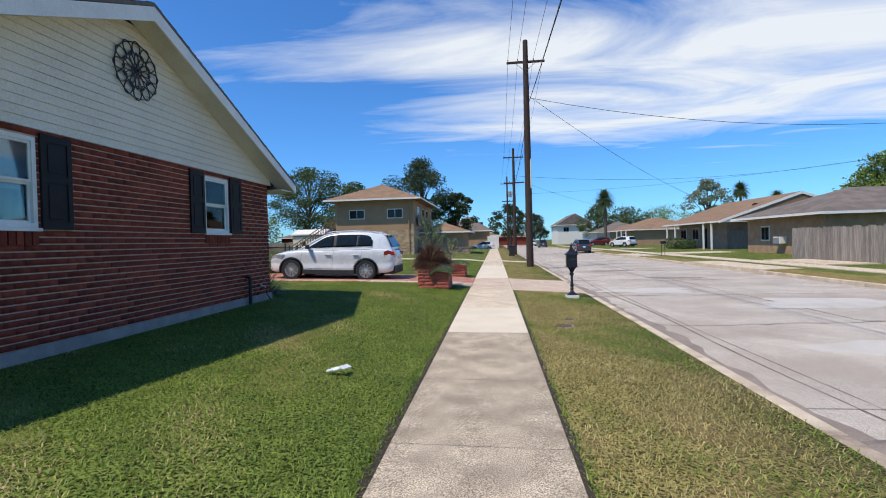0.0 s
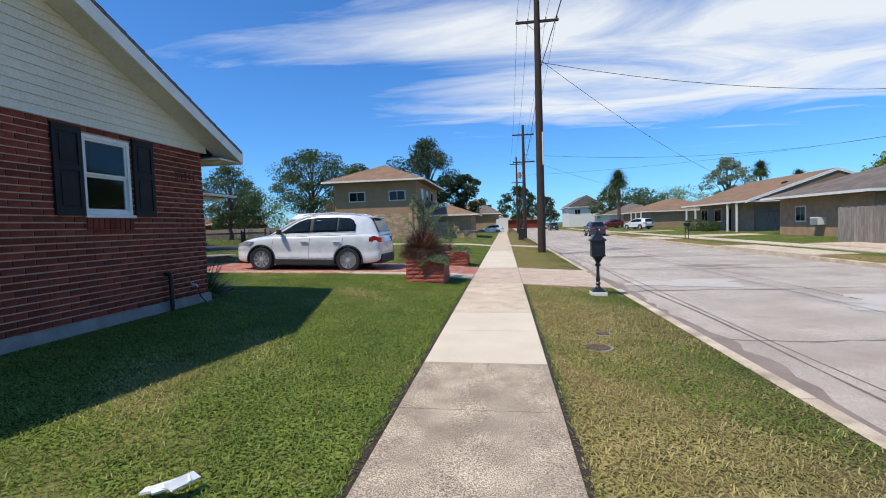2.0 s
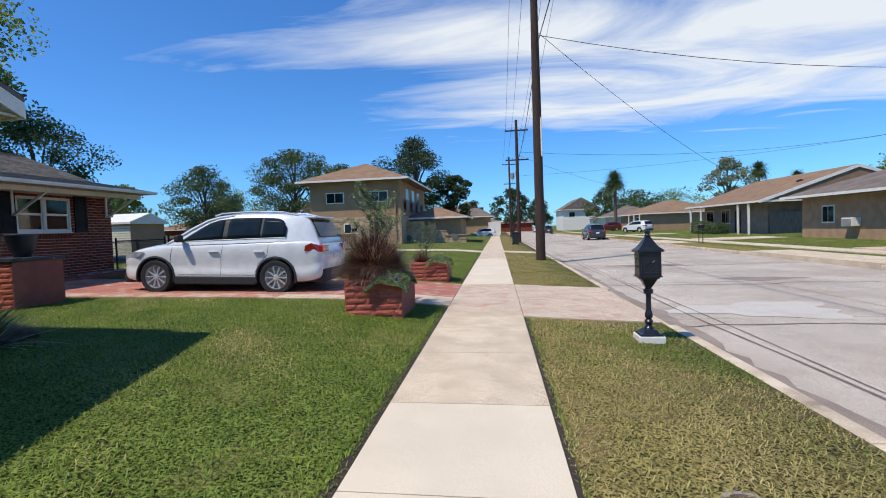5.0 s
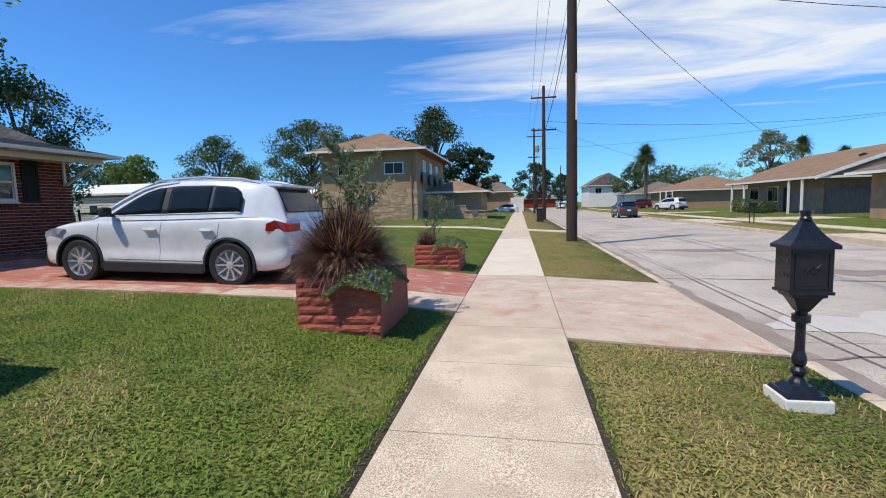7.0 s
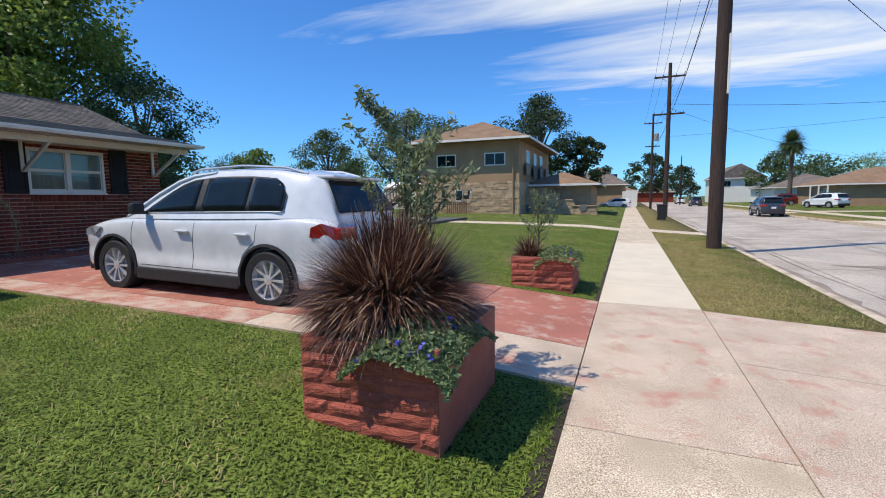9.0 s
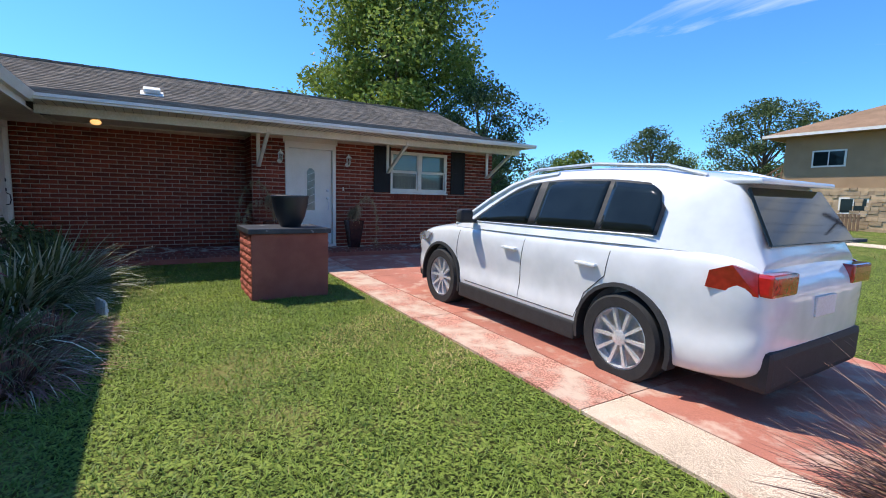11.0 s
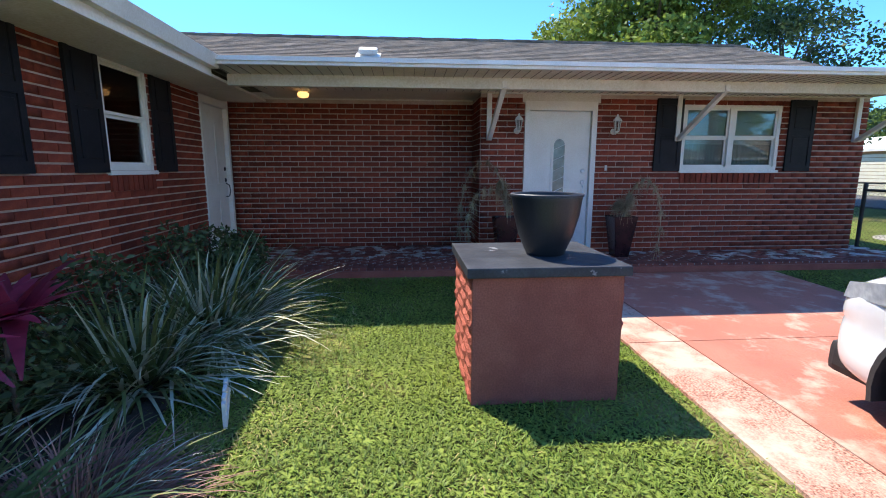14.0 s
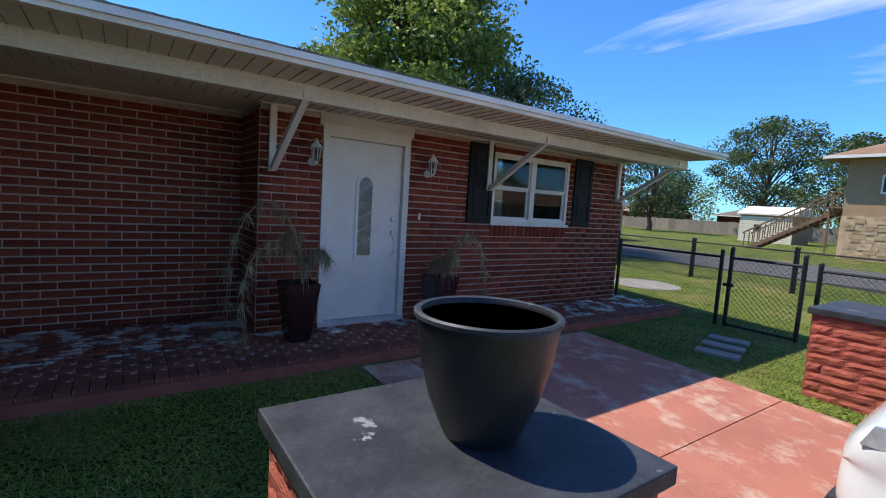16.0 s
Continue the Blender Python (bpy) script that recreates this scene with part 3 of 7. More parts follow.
def shingles(parent, a, b, c, d, rows, step=0.3, mat=None):
    """Overlapping shingle tabs between the eave a-b and the ridge d-c."""
    a, b, c, d = map(Vector, (a, b, c, d))
    nrm = (b - a).cross(d - a).normalized()
    if nrm.z < 0:
        nrm = -nrm
    vs, fs = [], []
    for r in range(rows):
        t0, t1 = r / rows, min((r + 1.15) / rows, 1.0)
        p0, q0, p1, q1 = a.lerp(d, t0), b.lerp(c, t0), a.lerp(d, t1), b.lerp(c, t1)
        n = max(1, int((q0 - p0).length / step))
        off = 0.5 / n if r % 2 else 0
        for i in range(-1 if off else 0, n):
            u0, u1 = max(0, i / n + off + 0.01 / n), min(1, (i + 1) / n + off - 0.01 / n)
            k = len(vs)
            e = 0.010 + random.uniform(0, 0.004)
            vs += [p0.lerp(q0, u0) + nrm * 0.001, p0.lerp(q0, u1) + nrm * 0.001, p0.lerp(q0, u0) + nrm * e, p0.lerp(q0, u1) + nrm * e, p1.lerp(q1, u0) + nrm * 0.003, p1.lerp(q1, u1) + nrm * 0.003]
            fs += [(k, k + 1, k + 3, k + 2), (k + 2, k + 3, k + 5, k + 4)]
    ob = new("shingles", mesh_np("shingles", [tuple(v) for v in vs], fs, mat or M_SHINGLE))
    ob.parent = parent
    ob["kind"] = "stuff"
    return ob


RX = WX + 0.42            # rake overhang over the gable wall
wing_roof = empty("roof_wing", Matrix(), "brown shingle gable roof with white fascia", "roof", kind="structure")
for sgn in (-1, 1):
    ye = RIDGE_Y + sgn * (4.1 + OVER)
    ez = RIDGE_Z - SLOPE * (4.1 + OVER)
    bm = bmesh.new()
    roof_plane(bm, (RX, ye, ez + 0.06), (-16.0, ye, ez + 0.06), (-16.0, RIDGE_Y, RIDGE_Z + 0.06), (RX, RIDGE_Y, RIDGE_Z + 0.06), 0.05)
    part("roof_deck", bm, M_SHINGLE_GREY, wing_roof)
    shingles(wing_roof, (RX, ye, ez + 0.062), (-15.6, ye, ez + 0.062), (-15.6, RIDGE_Y, RIDGE_Z + 0.062), (RX, RIDGE_Y, RIDGE_Z + 0.062), 30)
    # rake board along the gable
    bm = bmesh.new()
    add_prism(bm, [(RX - 0.03, ye, ez + 0.0), (RX - 0.03, RIDGE_Y, RIDGE_Z + 0.0), (RX - 0.03, RIDGE_Y, RIDGE_Z - 0.21), (RX - 0.03, ye, ez - 0.17)], (0.035, 0, 0))
    part("rake_board", bm, M_WHITE, wing_roof, "white painted rake board")
    bm = bmesh.new()
    add_prism(bm, [(WX + 0.02, ye, ez - 0.13), (WX + 0.02, RIDGE_Y, RIDGE_Z - 0.13), (WX + 0.02, RIDGE_Y, RIDGE_Z - 0.16), (WX + 0.02, ye, ez - 0.16)], (RX - 0.03 - WX - 0.02, 0, 0))
    part("rake_soffit", bm, M_SOFFIT, wing_roof, "cream soffit board")
    # level soffit along the side wall, and its fascia with a gutter
    y0, y1 = sorted((RIDGE_Y + sgn * 4.07, ye))
    part("soffit", box(-13.0 if sgn > 0 else -16, WX + 0.36, y0, y1, ez - 0.16, ez - 0.13), M_SOFFIT, wing_roof, "cream soffit")
    part("fascia", box(-10.95 if sgn > 0 else -16, RX - 0.04, *sorted((ye - sgn * 0.02, ye + sgn * 0.02)), ez - 0.17, ez + 0.03), M_WHITE, wing_roof, "white fascia board")
    bm = bmesh.new()
    g0 = ye + sgn * 0.025
    add_prism(bm, [(0, g0, ez - 0.09), (0, g0 + sgn * 0.07, ez - 0.09), (0, g0 + sgn * 0.12, ez + 0.03), (0, g0 + sgn * 0.105, ez + 0.03), (0, g0 + sgn * 0.06, ez - 0.075), (0, g0, ez - 0.075)], (5.55 if sgn > 0 else 11, 0, 0), Matrix.Translation((-10.95 if sgn > 0 else -16, 0, 0)))
    part("gutter", bm, M_WHITE, wing_roof, "white metal gutter")

# wing wall facing the court: local x runs towards -x
NM = facing(WX, WY1, BASE_Z, 180)
nw = [(2.6, 3.4, 1.79 - BASE_Z, 2.84 - BASE_Z), (4.8, 5.6, 1.79 - BASE_Z, 2.84 - BASE_Z), (6.9, 7.9, 0.16, 2.42)]
brick_wall("wall_court", NM, 8.0, 2.94 - BASE_Z, nw, near=(3.0, 8.0))
for o in nw[:2]:
    wm = NM @ Matrix.Translation((o[0], 0, o[2]))
    window("window_2", wm, o[1] - o[0], o[3] - o[2])
    shutter(NM @ Matrix.Translation((o[0] - 0.46, 0, o[2] - 0.02)), 0.43, o[3] - o[2] + 0.08)
    shutter(NM @ Matrix.Translation((o[1] + 0.05, 0, o[2] - 0.02)), 0.43, o[3] - o[2] + 0.08)
    soldier_sill(wm, o[1] - o[0])


def panel_door(name, m, w, h, label, oval=False):
    d = empty(name, m, label, "door", kind="structure")
    bm = bmesh.new()
    for x0, x1, z0, z1 in ((0, 0.075, 0, h), (w - 0.075, w, 0, h), (0.075, w - 0.075, h - 0.13, h)):
        add_box(bm, x0, x1, -0.03, 0.12, z0, z1)
    part("door_frame", bm, M_WHITE, d)
    a, b, t = 0.08, w - 0.08, h - 0.135
    leaf = part("door_leaf", box(a, b, 0.03, 0.075, 0.03, t, 0.003), M_WHITE, d, "white panelled door leaf")
    part("threshold", box(0.0, w, -0.05, 0.1, -0.03, 0.025), M_CHROME, d, "metal threshold")
    cx = (a + b) / 2
    if oval:
        bm = bmesh.new()
        pts = [(cx - 0.085, 0.0, 0.78), (cx + 0.085, 0.0, 0.78)] + [(cx + 0.085 * math.cos(k * math.pi / 8), 0.0, 1.6 + 0.1 * math.sin(k * math.pi / 8)) for k in range(9)]
        add_prism(bm, [(x, 0.022, zz) for x, _, zz in pts], (0, 0.006, 0))
        part("door_glass", bm, M_DOORGLASS, leaf, "narrow arched leaded glass")
        bm = bmesh.new()
        big = [(cx + (x - cx) * 1.45, 0.018, 1.2 + (zz - 1.2) * 1.09) for x, _, zz in pts]
        inner = [(x, 0.018, zz) for x, _, zz in pts]
        vo, vi = [bm.verts.new(p) for p in big], [bm.verts.new(p) for p in inner]
        vo2, vi2 = [bm.verts.new((x, 0.031, zz)) for x, _, zz in big], [bm.verts.new((x, 0.031, zz)) for x, _, zz in inner]
        n = len(vo)
        for i in range(n):
            j = (i + 1) % n
            bm.faces.new((vo[i], vo[j], vi[j], vi[i]))
            bm.faces.new((vo[i], vo2[i], vo2[j], vo[j]))
            bm.faces.new((vi[i], vi[j], vi2[j], vi2[i]))
        part("glass_moulding", bm, M_WHITE, leaf)
        bm = bmesh.new()
        for k in range(5):
            add_tube(bm, (cx - 0.085, 0.02, 0.9 + k * 0.16), (cx + 0.085, 0.02, 0.98 + k * 0.16), 0.004, n=5)
        part("lead_came", bm, M_CHROME, leaf)
    else:
        for z0, z1 in ((0.2, 0.75), (1.0, 1.9)):
            for x0, x1 in ((a + 0.12, cx - 0.05), (cx + 0.05, b - 0.12)):
                part("moulded_panel", box(x0, x1, 0.02, 0.031, z0, z1, 0.005), M_WHITE, leaf)
    hx = b - 0.09
    bm = bmesh.new()
    for zz in (1.22, 1.05):
        lathe([(0.033, 0), (0.033, 0.012), (0.024, 0.02), (0.008, 0.022)], 14, bm, Matrix.Translation((hx, 0.03, zz)) @ pose(0, 0, 0, 90))
    add_path(bm, [(hx, 0.02, 1.0), (hx, -0.03, 0.97), (hx, -0.04, 0.88), (hx, -0.02, 0.8), (hx, 0.03, 0.79)], [0.009] * 5, 8)
    part("door_handle", bm, M_CHROME if oval else M_BLACK, leaf, "silver handle set" if oval else "dark handle set")
    return d


M_DOORGLASS = material("leaded_door_glass", (0.16, 0.19, 0.18), (0.08, 0.10, 0.09), rough=0.08, scale=9, fine=30, bump=0.3, spec=0.8)
panel_door("door_2", NM @ Matrix.Translation((6.9, 0, 0.16)), 1.0, 2.26, "white panelled side door with dark handle")

# --- main wing, set back ---
MX, RECX, MY0, MY1, PORCH_Z = -12.45, -13.3, 14.3, 20.45, 0.52
MM = facing(MX, MY0, PORCH_Z - 0.03, 90)
mo = [(0.66, 1.76, 0.06, 2.30), (17.42 - MY0, 19.0 - MY0, 1.82 - PORCH_Z, 2.80 - PORCH_Z)]
brick_wall("wall_front", MM, MY1 - MY0, 2.92 - PORCH_Z, mo, near=(0.2, 4.5))
o = mo[1]
wm = MM @ Matrix.Translation((o[0], 0, o[2]))
window("window_3", wm, o[1] - o[0], o[3] - o[2], bays=2, label="white twin sash window with blinds and reflections")
shutter(MM @ Matrix.Translation((o[0] - 0.44, 0, o[2] - 0.02)), 0.42, o[3] - o[2] + 0.1)
shutter(MM @ Matrix.Translation((o[1] + 0.12, 0, o[2] - 0.02)), 0.42, o[3] - o[2] + 0.1)
soldier_sill(wm, o[1] - o[0])
panel_door("door_1", MM @ Matrix.Translation((0.66, 0, 0.06)), 1.10, 2.24, "white front door with narrow arched glass", oval=True)
brick_wall("wall_recess", facing(RECX, WY1, PORCH_Z - 0.03, 90), MY0 - WY1, 2.92 - PORCH_Z, near=(0.5, 3.9), label="red brick wall in the shaded recess")
brick_wall("wall_return", facing(RECX + 0.014, MY0, PORCH_Z - 0.03, 0), 0.835, 2.92 - PORCH_Z, label="short red brick return wall")
brick_wall("wall_end", facing(MX - 0.182, MY1, PORCH_Z - 0.03, 180), 6.0, 2.92 - PORCH_Z, label="red brick end wall")
tagged(part("wall_back", box(-19.0, -18.8, 2.2, 20.4, 0.2, 2.9), M_BRICK), "red brick back wall of the house", "wall", kind="structure")
tagged(part("wall_south", box(-18.8, WX - 0.2, WY0 + 0.0, WY0 + 0.18, 0.4, 2.92), M_BRICK), "red brick side wall", "wall", kind="structure")
# frieze boards between brick and soffit
tagged(part("trim", box(MX - 0.14, MX + 0.03, MY0, MY1, 2.892, 2.99), M_SOFFIT), "cream frieze board above brick", "trim", kind="structure")
tagged(part("trim", box(RECX - 0.1, RECX + 0.03, WY1, MY0, 2.892, 2.99), M_SOFFIT), "cream frieze board above brick", "trim", kind="structure")
tagged(part("trim", box(MX - 0.03, MX + 0.025, 14.92, 16.10, 2.77, 2.9), M_SOFFIT), "cream board above the door", "trim", kind="structure")

EX, EZ = -10.85, 2.88          # eave line of the main roof
KX, KZ, TX, TZ = -13.1, 3.43, -15.65, 4.43   # break of slope above the wall, and the ridge
main_roof = empty("roof_main", Matrix(), "brown shingle roof with white fascia and bracketed eave", "roof", kind="structure")
bm = bmesh.new()
roof_plane(bm, (EX, 9.6, EZ + 0.10), (EX, 20.55, EZ + 0.10), (KX, 20.55, KZ), (KX, 9.6, KZ), 0.05)
roof_plane(bm, (KX, 7.4, KZ), (KX, 20.55, KZ), (TX, 20.55, TZ), (TX, 7.4, TZ), 0.05)
roof_plane(bm, (-20.4, 4, EZ + 0.1), (-20.4, 20.55, EZ + 0.1), (TX, 20.55, TZ), (TX, 4, TZ), 0.05)
part("roof_deck", bm, M_SHINGLE_GREY, main_roof)
shingles(main_roof, (EX, 10.0, EZ + 0.103), (EX, 20.55, EZ + 0.103), (KX, 20.55, KZ + 0.003), (KX, 10.0, KZ + 0.003), 16)
shingles(main_roof, (KX, 7.5, KZ + 0.003), (KX, 20.55, KZ + 0.003), (TX, 20.55, TZ + 0.003), (TX, 7.5, TZ + 0.003), 18)
bm = bmesh.new()
for k in range(43):
    add_box(bm, TX - 0.15, TX + 0.13, 8.5 + k * 0.28, 8.5 + k * 0.28 + 0.3, TZ - 0.03, TZ + 0.012 + 0.006 * (k % 2))
part("ridge_cap", bm, M_SHINGLE, main_roof)
bm = bmesh.new()
add_prism(bm, [(-12.5, 20.45, 2.88), (-18.8, 20.45, 2.88), (TX, 20.45, TZ - 0.09), (KX, 20.45, KZ - 0.07)], (0, -0.1, 0))
part("gable_end", bm, M_SIDING, main_roof)
part("soffit", box(RECX, EX - 0.02, WY1 + 0.72, 20.5, EZ + 0.03, EZ + 0.05), M_SOFFIT, main_roof, "cream eave lining")
bm = bmesh.new()
for yy in np.arange(10.9, 20.4, 0.12):
    add_box(bm, MX + 0.03, EX - 0.05, yy, yy + 0.006, EZ + 0.024, EZ + 0.03)
part("eave_board_joints", bm, M_SLAB, main_roof)
part("fascia", box(EX - 0.02, EX + 0.02, 11.1, 20.55, EZ + 0.03, EZ + 0.105), M_WHITE, main_roof, "white fascia board")
part("drip_edge", box(EX + 0.02, EX + 0.05, 11.1, 20.55, EZ + 0.065, EZ + 0.112), M_WHITE, main_roof, "white metal drip edge")
part("support_beam", box(EX - 0.62, EX - 0.52, 11.1, 20.5, EZ - 0.10, EZ + 0.03), M_SOFFIT, main_roof, "cream beam under the eave")
for yy in (14.42, 17.32, 20.25):
    br = part("eave_bracket", box(MX + 0.012, MX + 0.06, yy - 0.035, yy + 0.035, 2.22, 2.89, 0.004), M_WHITE, main_roof, "white diagonal timber bracket")
    bm = bmesh.new()
    add_prism(bm, [(MX + 0.03, yy - 0.03, 2.25), (MX + 0.10, yy - 0.03, 2.22), (EX - 0.5, yy - 0.03, 2.80), (EX - 0.5, yy - 0.03, 2.87)], (0, 0.06, 0))
    part("bracket_strut", bm, M_WHITE, br)
vent = empty("roof_vent", pose(-13.6, 12.6, 3.635, 0, 21.4, 0), "small white metal roof vent on shingles", "roof vent")
part("vent_hood", box(-0.12, 0.12, -0.15, 0.15, 0.04, 0.12, 0.02), M_WHITE, vent)
part("vent_flange", box(-0.2, 0.2, -0.2, 0.2, 0.0, 0.02), M_WHITE, vent)
lamp = empty("soffit_lamp", pose(-12.5, 11.74, 2.88), "small lit amber bowl lamp under the eave", "lamp")
M_BULB = bpy.data.materials.new("warm_bulb")
M_BULB.use_nodes = True
M_BULB.node_tree.nodes["Principled BSDF"].inputs["Emission Color"].default_value = (1.0, 0.50, 0.16, 1)
M_BULB.node_tree.nodes["Principled BSDF"].inputs["Emission Strength"].default_value = 0.9
part("lamp_base", lathe([(0.07, 0.03), (0.07, 0.01), (0.05, 0.0)], 16), M_WHITE, lamp)
part("bulb", lathe([(0.055, 0.0), (0.085, -0.015), (0.08, -0.045), (0.055, -0.07), (0.01, -0.08)], 20), M_BULB, lamp, "glowing warm bulb", True)

# porch of old bricks with worn white paint
porch = empty("porch", Matrix(), "brick paved porch with worn white paint", "porch", kind="structure")
part("porch_slab", box(RECX, -11.62, WY1 + 0.04, 20.9, 0.2, PORCH_Z - 0.035), M_SLAB, porch)

for k, (x0, x1, ya, yb) in enumerate([(RECX + 0.03, -11.45, WY1 + 0.06, 20.9)]):
    pav_v, pav_f = [], []
    M_PORCH = material("worn_porch_brick", (0.25, 0.07, 0.045), (0.17, 0.05, 0.035), rough=0.85, scale=5, fine=90, bump=0.4, random_amt=0.3, stains=(0.5, 0.47, 0.42), stain_scale=3.6, stain_at=(0.50, 0.54))
    shared = {}
    near_bricks = 0
    row = 0
    x = x1 - 0.2
    # edge course of headers, then rows of stretchers
    yy = ya
    while yy < yb - 0.1:
        if "head" not in shared:
            ob = part("paver", box(0, 0.2, 0, 0.092, -0.06, 0.0, 0.004), M_PORCH, porch)
            shared["head"] = ob.data
        else:
            ob = new("paver", shared["head"])
            ob.parent = porch
        ob.matrix_basis = Matrix.Translation((x1 - 0.2, yy, PORCH_Z + random.uniform(-0.002, 0.002)))
        yy += 0.1
    while x > x0 + 0.1:
        x -= 0.1
        yy = ya - (0.1 if row % 2 else 0)
        while yy < yb - 0.2:
            if yy >= ya:
                if near_bricks < 180 and x > -12.4 and yy < 17.5:
                    if "str" not in shared:
                        ob = part("paver", box(0, 0.092, 0, 0.192, -0.05, 0.0, 0.004), M_PORCH, porch)
                        shared["str"] = ob.data
                    else:
                        ob = new("paver", shared["str"])
                        ob.parent = porch
                    ob.matrix_basis = Matrix.Translation((x, yy, PORCH_Z + random.uniform(-0.003, 0.003)))
                    near_bricks += 1
                else:
                    b, zt = len(pav_v), PORCH_Z + random.uniform(-0.003, 0.003)
                    for zz in (PORCH_Z - 0.04, zt):
                        pav_v += [(x, yy, zz), (x + 0.092, yy, zz), (x + 0.092, yy + 0.192, zz), (x, yy + 0.192, zz)]
                    pav_f += [(b + 4, b + 5, b + 6, b + 7), (b, b + 1, b + 5, b + 4), (b + 1, b + 2, b + 6, b + 5), (b + 2, b + 3, b + 7, b + 6), (b + 3, b, b + 4, b + 7)]
            yy += 0.2
        row += 1
    ob = new("pavers", mesh_np("pavers", pav_v, pav_f, M_PORCH))
    ob.parent = porch
    ob["kind"] = "stuff"
part("porch_edge", box(-11.45, -11.40, WY1 + 0.3, 20.9, 0.1, PORCH_Z - 0.03, 0.006), M_REDPLAIN, porch)


# ---- plants ----
def ribbons(name, base, dirs, lengths, droop, width, mat, seg=4):
    """Arching blades: base (n,3), dirs (n,3) unit, lengths (n), droop (n): how far each bends down."""
    n = len(base)
    side = np.cross(dirs, [0, 0, 1.0])
    side /= np.linalg.norm(side, axis=1)[:, None] + 1e-6
    rows = []
    for k in range(seg + 1):
        t = k / seg
        c = base + dirs * (lengths * t)[:, None]
        c[:, 2] -= droop * lengths * t * t
        w = width * (1 - 0.92 * t ** 1.5) * 0.5
        rows += [c - side * w, c + side * w]
    v = np.stack(rows, 1).reshape(-1, 3)
    m = 2 * (seg + 1)
    f = np.concatenate([np.stack([np.arange(n) * m + 2 * k + j for j in (0, 1, 3, 2)], 1) for k in range(seg)])
    return mesh_np(name, v, f, mat)


def fan(rng, n, r, tilt0, tilt1):
    """Blade roots in a disc of radius r and directions leaning outwards."""
    a, q = rng.uniform(0, 2 * np.pi, n), np.sqrt(rng.uniform(0, 1, n))
    base = np.stack([r * q * np.cos(a), r * q * np.sin(a), np.zeros(n)], 1)
    az = a + rng.normal(0, 0.5, n)
    th = np.radians(tilt0 + (tilt1 - tilt0) * np.clip(q + rng.normal(0, 0.2, n), 0, 1))
    return base, np.stack([np.sin(th) * np.cos(az), np.sin(th) * np.sin(az), np.cos(th)], 1)


def leaf_quads(rng, centres, size, flat=0.3, aspect=2.0):
    n = len(centres)
    d = rng.normal(0, 1, (n, 3))
    d[:, 2] *= 1 - flat
    d /= np.linalg.norm(d, axis=1)[:, None]
    s = np.cross(d, rng.normal(0, 1, (n, 3)))
    s /= np.linalg.norm(s, axis=1)[:, None]
    L = (size * rng.uniform(0.6, 1.35, n))[:, None]
    v = np.stack([centres - d * L * 0.5, centres + s * L / aspect * 0.5, centres + d * L * 0.5, centres - s * L / aspect * 0.5], 1).reshape(-1, 3)
    return v, np.arange(n * 4).reshape(n, 4)


M_PURPLE = leaf_material("purple_fountain_grass", (0.16, 0.068, 0.042), (0.062, 0.03, 0.024), rough=0.45, trans=0.15)
M_STRAW = leaf_material("straw_blade", (0.50, 0.35, 0.25), (0.30, 0.18, 0.12), rough=0.6, trans=0.15)
M_COVER = leaf_material("small_grey_green_leaf", (0.24, 0.30, 0.13), (0.13, 0.18, 0.075), rough=0.55)
M_OLIVE = leaf_material("olive_leaf", (0.27, 0.31, 0.16), (0.13, 0.17, 0.075), rough=0.5)
M_LILY = leaf_material("strap_leaf", (0.175, 0.195, 0.06), (0.095, 0.12, 0.035), rough=0.5, trans=0.12)
# Pale blades, their colour raised further to stand for sun on the tips.
M_PALE = leaf_material("sun_caught_pale_leaf", (0.70, 0.69, 0.52), (0.46, 0.48, 0.30), rough=0.4, trans=0.15)
M_MAGENTA = leaf_material("magenta_cordyline_leaf", (0.55, 0.05, 0.11), (0.22, 0.03, 0.06), rough=0.35, trans=0.3)
M_SHRUB = leaf_material("dark_shrub_leaf", (0.10, 0.145, 0.055), (0.05, 0.08, 0.03), rough=0.4, trans=0.12)
M_BLUEFL = material("blue_flower", (0.12, 0.10, 0.55), (0.08, 0.07, 0.4), rough=0.6, bump=0)
M_SOIL = material("potting_soil", (0.05, 0.035, 0.025), rough=1.0, bump=0.8)


def split_block_face(parent, m, w, h, rows, rng):
    """Rough split-faced blocks laid in courses on one face: x along, z up, outwards -y."""
    ch = h / rows
    for r in range(rows):
        x = -rng.uniform(0, 0.25) if r % 2 else 0.0
        while x < w - 0.03:
            ln = rng.uniform(0.26, 0.42)
            a, b = max(x, 0.0), min(x + ln, w)
            if b - a > 0.03:
                nx, nz = 5, 3
                bm = bmesh.new()
                g = []
                for k in range(nz + 1):
                    for i in range(nx + 1):
                        edge = i in (0, nx) or k in (0, nz)
                        d = 0.001 if edge else 0.008 + rng.uniform(0, 0.009) + (0.003 if k == 2 else 0)
                        g.append(bm.verts.new((a + 0.002 + (b - a - 0.004) * i / nx, -d, r * ch + 0.002 + (ch - 0.004) * (k + (rng.uniform(-0.2, 0.2) if not edge else 0)) / nz)))
                for k in range(nz):
                    for i in range(nx):
                        j = k * (nx + 1) + i
                        bm.faces.new((g[j], g[j + 1], g[j + nx + 2], g[j + nx + 1]))
                ob = part("block", bm, M_REDBLOCK, parent)
                ob.matrix_basis = m
            x += ln


